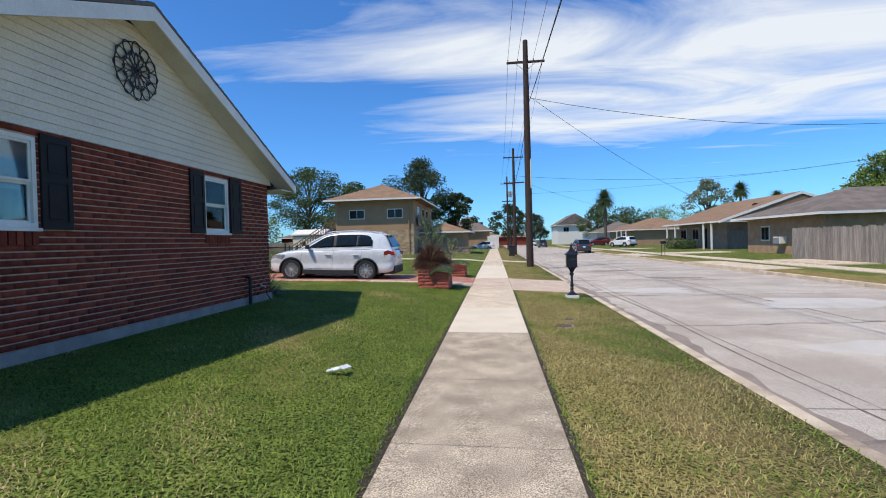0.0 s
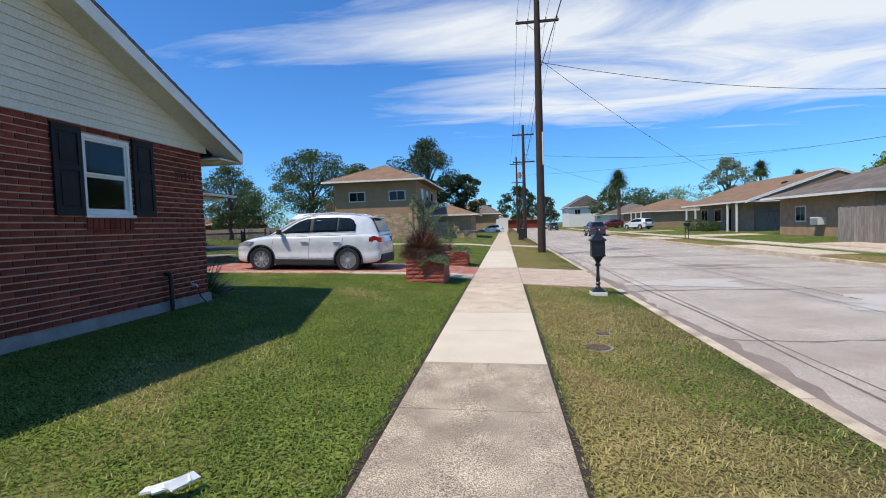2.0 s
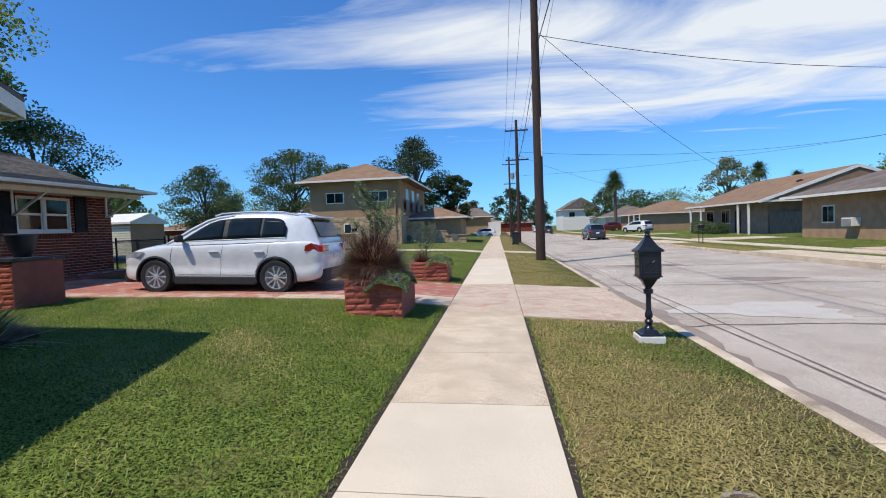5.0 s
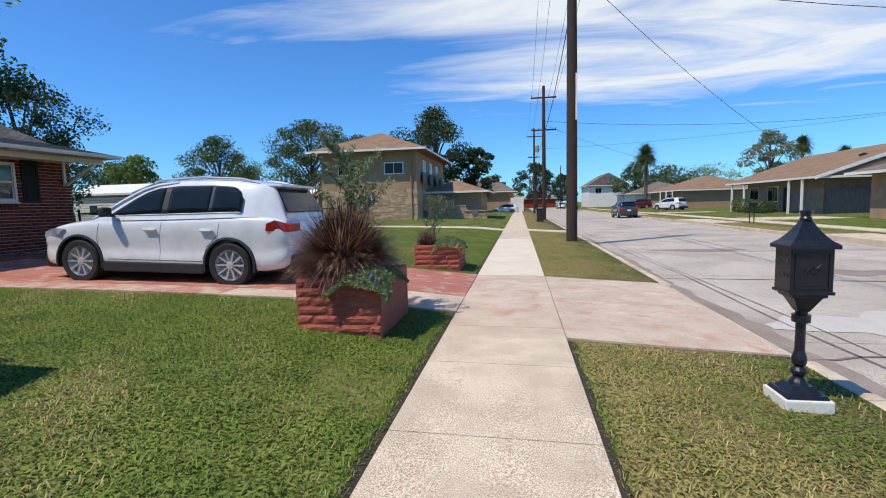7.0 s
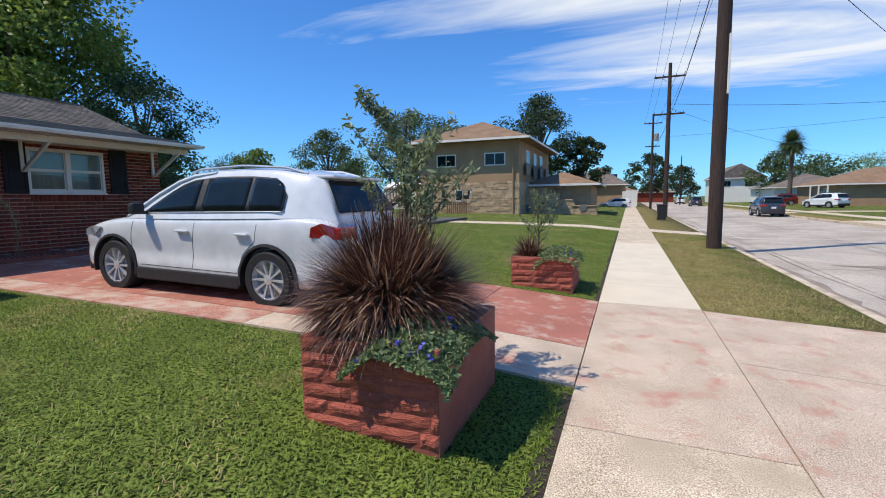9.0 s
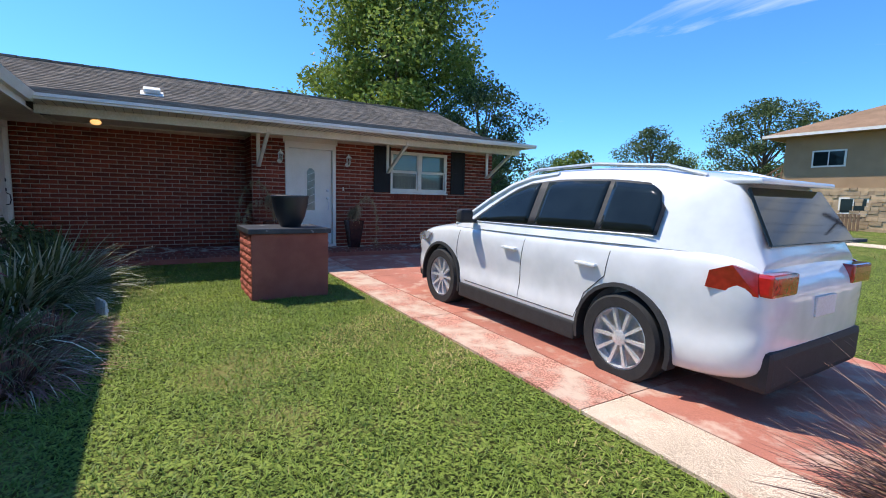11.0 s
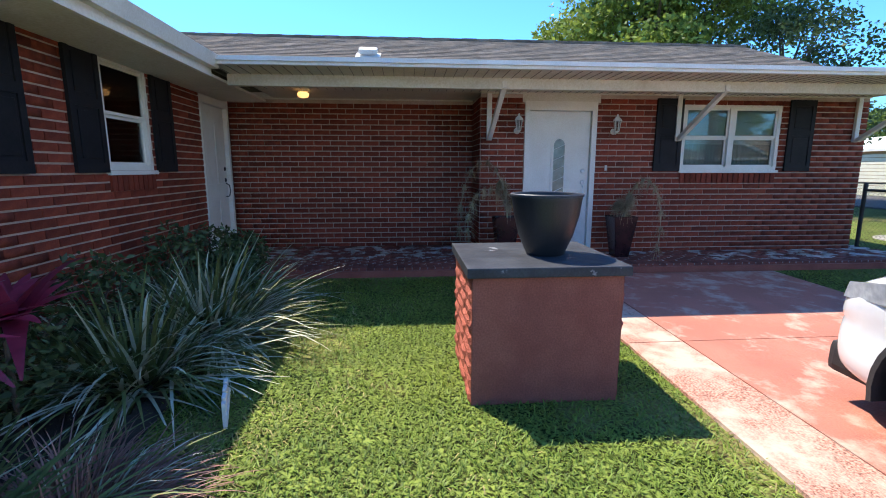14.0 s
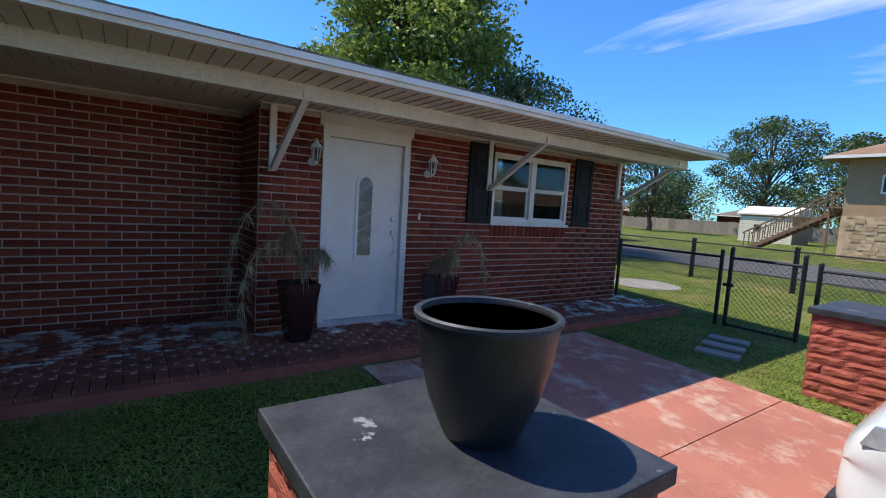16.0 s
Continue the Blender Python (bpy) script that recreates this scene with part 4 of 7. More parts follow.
def block_box(name, x, y, w, d, h, zb, label, group, faces, plain_mat, hollow=True):
    """Red block box with its corner at (x, y): rough faces on the sides named, plain render on the others."""
    rng = np.random.default_rng(int(abs(x * 37 + y * 11)))
    ob = empty(name, pose(x, y, zb), label, "planter" if hollow else "pedestal", group)
    if hollow:
        bm = bmesh.new()
        for b in ((0, w, 0, 0.1, -0.1, h), (0, w, d - 0.1, d, -0.1, h), (0, 0.1, 0.1, d - 0.1, -0.1, h), (w - 0.1, w, 0.1, d - 0.1, -0.1, h)):
            add_box(bm, *b)
        bmesh.ops.remove_doubles(bm, verts=bm.verts, dist=0.0005)
        part("planter_wall", bm, plain_mat, ob)
        part("soil", box(0.1, w - 0.1, 0.1, d - 0.1, 0, h - 0.06), M_SOIL, ob)
    else:
        part("pedestal_body", box(0, w, 0, d, -0.1, h, 0.006), plain_mat, ob)
    rows = max(5, round(h / 0.095))
    if "s" in faces:
        split_block_face(ob, pose(0, 0, 0), w, h, rows, rng)
    if "n" in faces:
        split_block_face(ob, pose(w, d, 0, 0, 0, 180), w, h, rows, rng)
    if "w" in faces:
        split_block_face(ob, pose(0, d, 0, 0, 0, -90), d, h, rows, rng)
    if "e" in faces:
        split_block_face(ob, pose(w, 0, 0, 0, 0, 90), d, h, rows, rng)
    return ob


block_box("block_planter", -2.3, 13.62, 0.92, 1.15, 0.58, 0.12, "red painted split-block planter on the lawn", "red block planters", "swn", M_REDPLAIN)
block_box("block_planter", -2.15, 18.55, 0.95, 1.0, 0.50, 0.10, "red painted split-block planter beyond the driveway", "red block planters", "swen", M_REDPLAIN)


def bush(name, label, category, m, parts_):
    b = empty(name, m, label, category)
    for nm, me in parts_:
        ob = new(nm, me)
        ob.parent = b
        ob["kind"] = "stuff"
    return b


def fountain_grass(x, y, z, r, L, n, seed):
    rng = np.random.default_rng(seed)
    meshes = []
    for name, k, tilt, width, mat in (("foliage", n, 2, 0.013, M_PURPLE), ("pale_foliage", n // 3, 10, 0.015, M_STRAW)):
        base, d = fan(rng, k, r, tilt, 86)
        d += rng.normal(0, 0.28, d.shape)
        d[:, 2] = np.abs(d[:, 2])
        d /= np.linalg.norm(d, axis=1)[:, None]
        flat = np.sqrt(1 - d[:, 2] ** 2)
        meshes.append((name, ribbons(name, base, d, L * rng.uniform(0.5, 1.1, k) * (0.56 + 0.44 * d[:, 2]), rng.uniform(0.0, 0.3, k) + flat * rng.uniform(0.0, 0.5, k), width, mat, 6)))
    return bush("ornamental_grass", "bushy dark purple fountain grass in a block planter", "grass plant", pose(x, y, z), meshes)


fountain_grass(-1.97, 14.2, 0.83, 0.26, 0.80, 9000, 3)
fountain_grass(-1.95, 18.95, 0.55, 0.12, 0.52, 900, 4)


def trailing_cover(x, y, z, w, d, h, n, seed, flowers=30):
    rng = np.random.default_rng(seed)
    c = np.stack([rng.uniform(-w / 2, w / 2, n), rng.uniform(-d / 2, d / 2, n), np.zeros(n)], 1)
    rr = np.clip(np.hypot(c[:, 0] / w * 2, c[:, 1] / d * 2), 0, 1.4)
    lump = np.array([noise.noise(Vector((p[0] * 7, p[1] * 7, seed))) for p in c])
    c[:, 2] = (h * (1 - 0.75 * rr ** 2) + lump * 0.06) * rng.uniform(0.35, 1.0, n) - 0.16 * np.clip(rr - 0.85, 0, 1)
    v, f = leaf_quads(rng, c, 0.042, 0.4, 1.8)
    ob = bush("trailing_plant", "low grey-green trailing plant with few blue flowers", "plant", pose(x, y, z), [("leaves", mesh_np("leaves", v, f, M_COVER))])
    pick = c[rng.choice(n, flowers)] + [0, 0, 0.03]
    v, f = leaf_quads(rng, np.repeat(pick, 5, 0) + rng.normal(0, 0.01, (flowers * 5, 3)), 0.03, 0.2, 1.2)
    fl = new("bloom", mesh_np("bloom", v, f, M_BLUEFL))
    fl.parent = ob
    fl["kind"] = "stuff"


trailing_cover(-1.62, 13.98, 0.66, 0.68, 0.95, 0.20, 13000, 5)
trailing_cover(-1.45, 18.9, 0.58, 0.7, 0.9, 0.18, 3200, 6, 3)


def sapling(x, y, z, h, n, seed, label):
    rng = np.random.default_rng(seed)
    ob = empty("sapling", pose(x, y, z), label, "sapling")
    bm = bmesh.new()
    add_path(bm, [(0, 0, -0.05), (0.02, 0.01, h * 0.35), (-0.01, 0.03, h * 0.7), (0.03, 0.02, h)], [0.018, 0.014, 0.009, 0.003], 7)
    part("stem", bm, M_BARK, ob)
    pts = []
    for k in range(16):
        t = 0.22 + 0.72 * k / 16
        a, L = rng.uniform(0, 6.28), h * (0.40 - 0.24 * t)
        p0 = Vector((0.01, 0.02, h * t))
        p1 = p0 + Vector((math.cos(a) * L, math.sin(a) * L, L * rng.uniform(0.7, 1.5)))
        bm = bmesh.new()
        add_path(bm, [p0, p0.lerp(p1, 0.5) + Vector((0, 0, -0.02)), p1], [0.007, 0.005, 0.002], 5)
        part("branch", bm, M_BARK, ob)
        pts += [np.array(p0.lerp(p1, u)) for u in np.linspace(0.25, 1.05, 9)]
    pts += [np.array((0.02, 0.02, h * u)) for u in np.linspace(0.5, 1.0, 10)]
    pts = np.array(pts)
    c = pts[rng.integers(0, len(pts), n)] + rng.normal(0, 0.03, (n, 3))
    v, f = leaf_quads(rng, c, 0.068, 0.1, 3.4)
    lf = new("leaves", mesh_np("leaves", v, f, M_OLIVE))
    lf.parent = ob
    lf["kind"] = "stuff"


sapling(-1.98, 14.45, 0.6, 1.55, 2300, 8, "young grey-green olive sapling in a block planter")
sapling(-1.85, 19.2, 0.5, 1.05, 700, 9, "young sapling in the far block planter")

# pedestals beside the driveway, each with a dark slate cap
for px, py, sides, note in ((-9.05, 13.58, "sn", "red block pedestal with a dark slate cap"), (-9.0, 18.65, "swn", "red block pedestal beyond the driveway, slate cap")):
    ob = block_box("block_pedestal", px, py, 0.90, 0.95, 0.84, 0.32, note, "red block pedestals", sides, M_REDPLAIN, hollow=False)
    bm = box(-0.035, 0.935, -0.035, 0.985, 0.842, 0.905, 0.008)
    cap = part("cap", bm, M_SLATE, ob, "dark slate cap with pale flecks")
pot = empty("plant_pot", pose(-8.58, 14.15, 1.226), "large empty black plant pot on a slate cap", "plant pot")
part("pot_body", lathe([(0.128, 0.0), (0.142, 0.03), (0.185, 0.13), (0.222, 0.27), (0.236, 0.375), (0.242, 0.40), (0.237, 0.412), (0.224, 0.405), (0.212, 0.30), (0.175, 0.15), (0.125, 0.06), (0.02, 0.055)], 40), material("black_pot", (0.022, 0.022, 0.023), (0.014, 0.014, 0.015), rough=0.42, scale=4, fine=90, bump=0.12), pot, smooth=True)
part("pot_rim", lathe([(0.237, 0.395), (0.248, 0.40), (0.249, 0.413), (0.241, 0.419), (0.226, 0.415), (0.224, 0.40), (0.237, 0.395)], 40), M_SLATE, pot, "pot rim slightly paler than the pot body", True)

# tall door pots with dry arching palms
M_TALLPOT = material("dark_red_glazed_pot", (0.035, 0.010, 0.012), (0.02, 0.006, 0.008), rough=0.25, scale=4, fine=60, bump=0.05)
M_DRY = leaf_material("dry_palm_leaf", (0.46, 0.37, 0.22), (0.28, 0.21, 0.125), rough=0.7, trans=0.15)
for px, py, az, note in ((-12.05, 14.62, -100, "tall dark glazed pot with dry arching palm"), (-12.05, 16.35, 55, "tall dark glazed pot beside the door")):
    tp = empty("tall_pot", pose(px, py, PORCH_Z + 0.003), note, "plant pot", "pots beside the front door")
    bm = bmesh.new()
    prof = ((0.105, 0.0), (0.175, 0.60), (0.155, 0.60), (0.15, 0.52))
    rings = [[bm.verts.new((r * sx, r * sy, zz)) for sx, sy in ((-1, -1), (1, -1), (1, 1), (-1, 1))] for r, zz in prof]
    for r0, r1 in zip(rings, rings[1:]):
        for k in range(4):
            bm.faces.new((r0[k], r0[(k + 1) % 4], r1[(k + 1) % 4], r1[k]))
    bm.faces.new(rings[0][::-1])
    bm.faces.new(rings[-1])
    bmesh.ops.bevel(bm, geom=bm.edges[:], offset=0.008, segments=2, affect="EDGES")
    part("pot_body", bm, M_TALLPOT, tp)
    pl = empty("dry_palm", pose(px + 0.12, py, PORCH_Z + 0.52), "dried drooping palm fronds in a tall pot", "palm", "dry palms")
    rng = np.random.default_rng(int(py * 10))
    for k, (da, rise, out, fall) in enumerate(((0, 0.62, 0.42, 0.55), (25, 0.35, 0.38, 0.75), (-60, 0.42, 0.22, 0.2), (150, 0.3, 0.2, 0.3))):
        if py > 15 and k == 1:
            continue
        sc = 1.35 if py < 15 else 0.95
        a = radians(az + da)
        pts = []
        for u in np.linspace(0, 1, 12):
            ang = u * (math.pi * 1.25 if k < 2 else math.pi * 0.7)
            rr = out * sc * (1 - math.cos(ang)) / 2
            zz = rise * sc * math.sin(ang) * 1.05 + (0 if ang < math.pi else -fall * sc * (u - 0.8))
            pts.append((math.cos(a) * rr * 1.2, math.sin(a) * rr * 1.2, zz))
        bm = bmesh.new()
        add_path(bm, pts, [0.007 - 0.0004 * i for i in range(12)], 5)
        fr = part("frond_stalk", bm, M_DRY, pl)
        base = np.repeat(np.array(pts[3:]), 60, 0) + rng.normal(0, 0.012, (9 * 60, 3))
        d = rng.normal(0, 1, (len(base), 3))
        d[:, 2] -= 0.5
        d /= np.linalg.norm(d, axis=1)[:, None]
        lf = new("frond_leaf", ribbons("frond_leaf", base, d, rng.uniform(0.07, 0.2, len(base)), rng.uniform(0.2, 0.6, len(base)), 0.006, M_DRY, 2))
        lf.parent = fr
        lf["kind"] = "stuff"

# wall lanterns either side of the front door
for yy in (14.84, 16.32):
    ln = empty("wall_lantern", pose(MX + 0.014, yy, 2.42), "white metal wall lantern beside the door", "lantern", "door lanterns")
    bm = bmesh.new()
    add_path(bm, [(0.01, 0, -0.05), (0.08, 0, -0.10), (0.13, 0, -0.07)], [0.012, 0.011, 0.01], 7)
    lathe([(0.045, 0), (0.045, 0.01), (0.02, 0.02)], 14, bm, pose(0.0, 0, -0.06, 0, 90, 0))
    part("bracket_arm", bm, M_WHITE, ln)
    part("lantern_glass", lathe([(0.03, -0.06), (0.05, 0.08), (0.05, 0.085)], 6, None, Matrix.Translation((0.13, 0, 0))), M_GLASS, ln, "clear tapered glass")
    bm = lathe([(0.066, 0.085), (0.06, 0.10), (0.025, 0.14), (0.012, 0.15), (0.014, 0.17), (0.004, 0.18)], 6, None, Matrix.Translation((0.13, 0, 0)))
    lathe([(0.015, -0.085), (0.035, -0.065), (0.03, -0.06)], 6, bm, Matrix.Translation((0.13, 0, 0)))
    for k in range(6):
        a = k * math.pi / 3
        add_tube(bm, (0.13 + 0.031 * math.cos(a), 0.031 * math.sin(a), -0.06), (0.13 + 0.052 * math.cos(a), 0.052 * math.sin(a), 0.085), 0.005, n=5)
    part("lantern_frame", bm, M_WHITE, ln)
tagged(part("door_bell", box(MX + 0.012, MX + 0.03, 16.22, 16.25, 1.78, 1.86, 0.003), M_WHITE), "small white doorbell on brick", "doorbell")

# planting bed along the court wall
M_PINKGRASS = leaf_material("pinkish_dry_blade", (0.42, 0.22, 0.17), (0.22, 0.11, 0.085), rough=0.6, trans=0.2)


def strap_clump(x, y, n, L, r, mat, seed, label, pale=0.3, w=0.022, droop=(0.25, 0.75)):
    rng = np.random.default_rng(seed)
    base, d = fan(rng, n, r, 5, 68)
    p = [("foliage", ribbons("foliage", base, d, L * rng.uniform(0.6, 1.1, n), rng.uniform(*droop, n), w, mat, 6))]
    k = int(n * pale)
    base, d = fan(rng, k, r, 20, 72)
    p.append(("pale_foliage", ribbons("pale_foliage", base, d, L * rng.uniform(0.7, 1.15, k), rng.uniform(*droop, k), w, M_PALE, 6)))
    bush("strap_leaf_plant", label, "plant", pose(x, y, gz(x) - 0.02), p)


strap_clump(-9.6, 11.4, 360, 1.2, 0.36, M_LILY, 11, "large dark strap-leaf clump with pale arching blades", 0.6, 0.03, (0.15, 0.6))
strap_clump(-8.75, 11.25, 330, 1.1, 0.34, M_LILY, 12, "large dark strap-leaf clump with pale arching blades", 0.5, 0.03, (0.15, 0.6))
strap_clump(-6.9, 11.4, 300, 1.05, 0.3, M_LILY, 13, "dark strap-leaf clump beside the brick wall", 0.15, 0.028)
strap_clump(-7.3, 11.75, 900, 0.6, 0.3, M_PINKGRASS, 14, "low clump of pinkish dry fountain grass", 0.12, 0.011, (0.3, 0.8))
strap_clump(-6.35, 11.7, 700, 0.6, 0.28, M_PINKGRASS, 16, "low clump of pinkish dry fountain grass", 0.1, 0.011, (0.3, 0.8))
strap_clump(-5.9, 11.05, 260, 0.95, 0.25, M_LILY, 15, "spiky dark strap-leaf clump at the house corner", 0.12, 0.03, (0.05, 0.4))
rng = np.random.default_rng(20)
for cx, cy in ((-8.05, 11.0), (-7.6, 10.95)):
    base, d = fan(rng, 26, 0.06, 10, 75)
    me = ribbons("leaves", base, d, rng.uniform(0.38, 0.65, 26), rng.uniform(0.1, 0.5, 26), 0.13, M_MAGENTA, 5)
    pl = bush("cordyline", "magenta broad-leaved cordyline in the bed", "plant", pose(cx, cy, 1.0), [("leaves", me)])
    bm = bmesh.new()
    add_path(bm, [(0, 0, -0.75), (0.02, 0, -0.3), (0, 0, 0.03)], [0.016, 0.014, 0.012], 7)
    part("stem", bm, M_BARK, pl)
for cx, cy, h in ((-9.1, 10.85, 0.85), (-10.3, 10.85, 0.9), (-11.2, 10.9, 0.75), (-8.2, 10.85, 0.7), (-10.6, 11.3, 0.55), (-7.0, 10.85, 0.65), (-11.6, 11.1, 0.6)):
    n = 900
    c = rng.normal(0, 1, (n, 3))
    c /= np.linalg.norm(c, axis=1)[:, None]
    c *= (rng.uniform(0.3, 1, n) ** 0.5)[:, None] * [0.42, 0.30, h * 0.5]
    c[:, 2] += h * 0.5 + 0.06 * np.sin(c[:, 0] * 14)
    v, f = leaf_quads(rng, c, 0.075, 0.2, 2.2)
    pl = bush("shrub", "dark green leafy shrub beside the brick wall", "shrub", pose(cx, cy, gz(cx)), [("leaves", mesh_np("leaves", v, f, M_SHRUB))])
    for k in range(5):
        bm = bmesh.new()
        add_path(bm, [(0, 0, -0.03), (rng.uniform(-0.1, 0.1), rng.uniform(-0.1, 0.1), h * 0.4), (rng.uniform(-0.25, 0.25), rng.uniform(-0.2, 0.2), h * 0.8)], [0.012, 0.009, 0.004], 5)
        part("stem", bm, M_BARK, pl)
tagged(part("planting_bed", box(-12.0, -5.6, 10.45, 11.7, 0.1, 0.36, 0.03), M_SOIL), "dark soil bed along the brick wall", "soil bed", kind="structure")

edging = empty("bed_edging", pose(-8.35, 12.02, gz(-8.35), 0, 0, 18), "white ribbed plastic garden edging in the bed", "garden edging")
for k in range(7):
    part("picket", box(k * 0.055, k * 0.055 + 0.045, -0.012, 0.012, -0.03, 0.15 + 0.012 * (k % 2), 0.005), M_WHITE, edging)
part("rail", box(0, 0.375, 0.0125, 0.02, 0.05, 0.08), M_WHITE, edging)

# medallion on the gable: scrolled wire in rings
med = empty("wall_medallion", pose(WX + 0.05, 6.42, 4.17), "round black scrolled iron wall medallion", "wall ornament")


def loop_path(bm, cy, cz, ry, rz, rot, r, n=20):
    pts = []
    for k in range(n + 1):
        a = 2 * math.pi * k / n
        y, z = ry * math.cos(a), rz * math.sin(a)
        pts.append((0, cy + y * math.cos(rot) - z * math.sin(rot), cz + y * math.sin(rot) + z * math.cos(rot)))
    add_path(bm, pts, [r] * len(pts), 5)


for k in range(12):
    a = k * math.pi / 6
    for rad, ry, rz, thick in ((0.33, 0.105, 0.075, 0.009), (0.18, 0.09, 0.035, 0.008)):
        bm = bmesh.new()
        loop_path(bm, rad * math.cos(a), rad * math.sin(a), ry, rz, a, thick)
        part("scroll", bm, M_BLACK, med)
for rad, n in ((0.41, 40), (0.25, 36), (0.09, 24)):
    bm = bmesh.new()
    loop_path(bm, 0, 0, rad, rad, 0, 0.009, n)
    part("hoop", bm, M_BLACK, med)
for k in range(8):
    bm = bmesh.new()
    a = k * math.pi / 4
    add_tube(bm, (0, 0.02 * math.cos(a), 0.02 * math.sin(a)), (0, 0.1 * math.cos(a), 0.1 * math.sin(a)), 0.022, 0.008, 6)
    lathe([(0.0, -0.02), (0.022, 0.0), (0.0, 0.02)], 6, bm, Matrix.Translation((0, 0.27 * math.cos(a + 0.39), 0.27 * math.sin(a + 0.39))) @ pose(0, 0, 0, 0, 90, 0))
    part("petal", bm, M_BLACK, med)
# house number, five scroll-like figures in dark iron
num = empty("house_number", pose(WX + 0.03, 9.72, 2.48), "dark iron house number fixed to brick", "house number")
for k in range(5):
    bm = bmesh.new()
    if k < 2:
        loop_path(bm, k * 0.105, 0.03, 0.03, 0.035, 0, 0.007, 12)
        add_tube(bm, (0, k * 0.105 + 0.028, 0.03), (0, k * 0.105 + 0.0, -0.07), 0.007, n=5)
    else:
        add_tube(bm, (0, k * 0.105, 0.065), (0, k * 0.105, -0.07), 0.009, n=5)
    part("figure", bm, M_BLACK, num)
# water pipe and hose tap near the corner
pipe = empty("standpipe", pose(WX + 0.10, 9.35, 0.25), "short dark iron pipe against the brick", "pipe")
bm = bmesh.new()
add_path(bm, [(0, 0, 0), (0, 0, 0.5), (0, -0.02, 0.6), (-0.09, -0.02, 0.62)], [0.035, 0.035, 0.035, 0.03], 10)
part("pipe_body", bm, M_BLACK, pipe)
hose = empty("garden_tap", pose(WX + 0.03, 9.95, 0.62), "garden tap with a dark hose on the wall", "tap")
bm = bmesh.new()
add_path(bm, [(0, 0, 0), (0.07, 0, 0), (0.1, 0, -0.05)], [0.012, 0.014, 0.012], 8)
loop_path(bm, 0, 0.03, 0.03, 0.03, 0, 0.005, 12)
part("tap_body", bm, M_CHROME, hose)
bm = bmesh.new()
add_path(bm, [(0.1, 0, -0.05), (0.12, 0.02, -0.2), (0.16, 0.12, -0.33), (0.14, 0.32, -0.35), (0.2, 0.5, -0.36)], [0.011] * 5, 7)
part("hose", bm, M_BLACK, hose)
# white litter on the lawn, round cover in the verge
lit = bmesh.new()
for k in range(3):
    add_box(lit, -0.09, 0.09, -0.03, 0.03, 0.0, 0.012, pose(0.05 * k, 0.015 * k, 0.03 + 0.006 * k, 12 * k, -10 + 9 * k, 35 * k))
tagged(part("paper_scrap", lit, material("white_paper", (0.85, 0.85, 0.83), rough=0.7, bump=0.2)), "crumpled white paper scrap on the lawn", "litter").matrix_basis = pose(-1.72, 4.75, gz(-1.72) + 0.03, 0, 0, 10)
for cx, cy, r in ((1.17, 8.35, 0.15), (1.38, 9.1, 0.09)):
    cv = empty("access_cover", pose(cx, cy, gz(cx) - 0.005), "round rusty iron access cover in the grass", "access cover")
    M_RUST = material("rusty_iron", (0.14, 0.085, 0.055), (0.08, 0.05, 0.035), rough=0.85, scale=9, fine=80, bump=0.5)
    part("lid", lathe([(r, 0), (r, 0.018), (r - 0.012, 0.024), (0.01, 0.024)], 24), M_RUST, cv)
    part("collar", lathe([(r + 0.035, 0), (r + 0.035, 0.014), (r + 0.004, 0.014), (r + 0.004, 0.0)], 24), M_SLAB, cv)


# ---- cars ----
from mathutils.bvhtree import BVHTree
M_CARDARKGLASS = material("tinted_car_window", (0.012, 0.018, 0.020), (0.010, 0.015, 0.017), rough=0.04, scale=2, fine=5, bump=0, spec=0.25)
M_LAMPGLASS = material("clear_headlamp", (0.45, 0.48, 0.50), (0.3, 0.32, 0.34), rough=0.08, scale=8, fine=20, bump=0, coat=1.0)


def loft(bm, sections):
    rings = [[bm.verts.new(p) for p in s] for s in sections]
    n = len(rings[0])
    for a, b in zip(rings, rings[1:]):
        for k in range(n):
            bm.faces.new((a[k], a[(k + 1) % n], b[(k + 1) % n], b[k]))
    bm.faces.new(rings[0][::-1])
    bm.faces.new(rings[-1])
    return rings


def cut_arches(bm, axles, r, hw):
    """Take round wheel openings out of a body."""
    body_me, cut_me = bpy.data.meshes.new("tmp_body"), bpy.data.meshes.new("tmp_cut")
    bmesh.ops.recalc_face_normals(bm, faces=bm.faces)
    bm.to_mesh(body_me)
    bm.free()
    cb = bmesh.new()
    for ax, az in axles:
        for s in (-1, 1):
            add_tube(cb, (ax, s * (hw + 0.2), az), (ax, s * (hw - 0.32), az), r, n=40)
    bmesh.ops.recalc_face_normals(cb, faces=cb.faces)
    cb.to_mesh(cut_me)
    cb.free()
    a, c = new("tmp_a", body_me), new("tmp_c", cut_me)
    sub = a.modifiers.new("round", "SUBSURF")
    sub.levels = sub.render_levels = 2
    mod = a.modifiers.new("arch", "BOOLEAN")
    mod.operation, mod.object, mod.solver = "DIFFERENCE", c, "EXACT"
    dg = bpy.context.evaluated_depsgraph_get()
    out = bmesh.new()
    out.from_mesh(a.evaluated_get(dg).to_mesh())
    for o in (a, c):
        me = o.data
        bpy.data.objects.remove(o)
        bpy.data.meshes.remove(me)
    return out


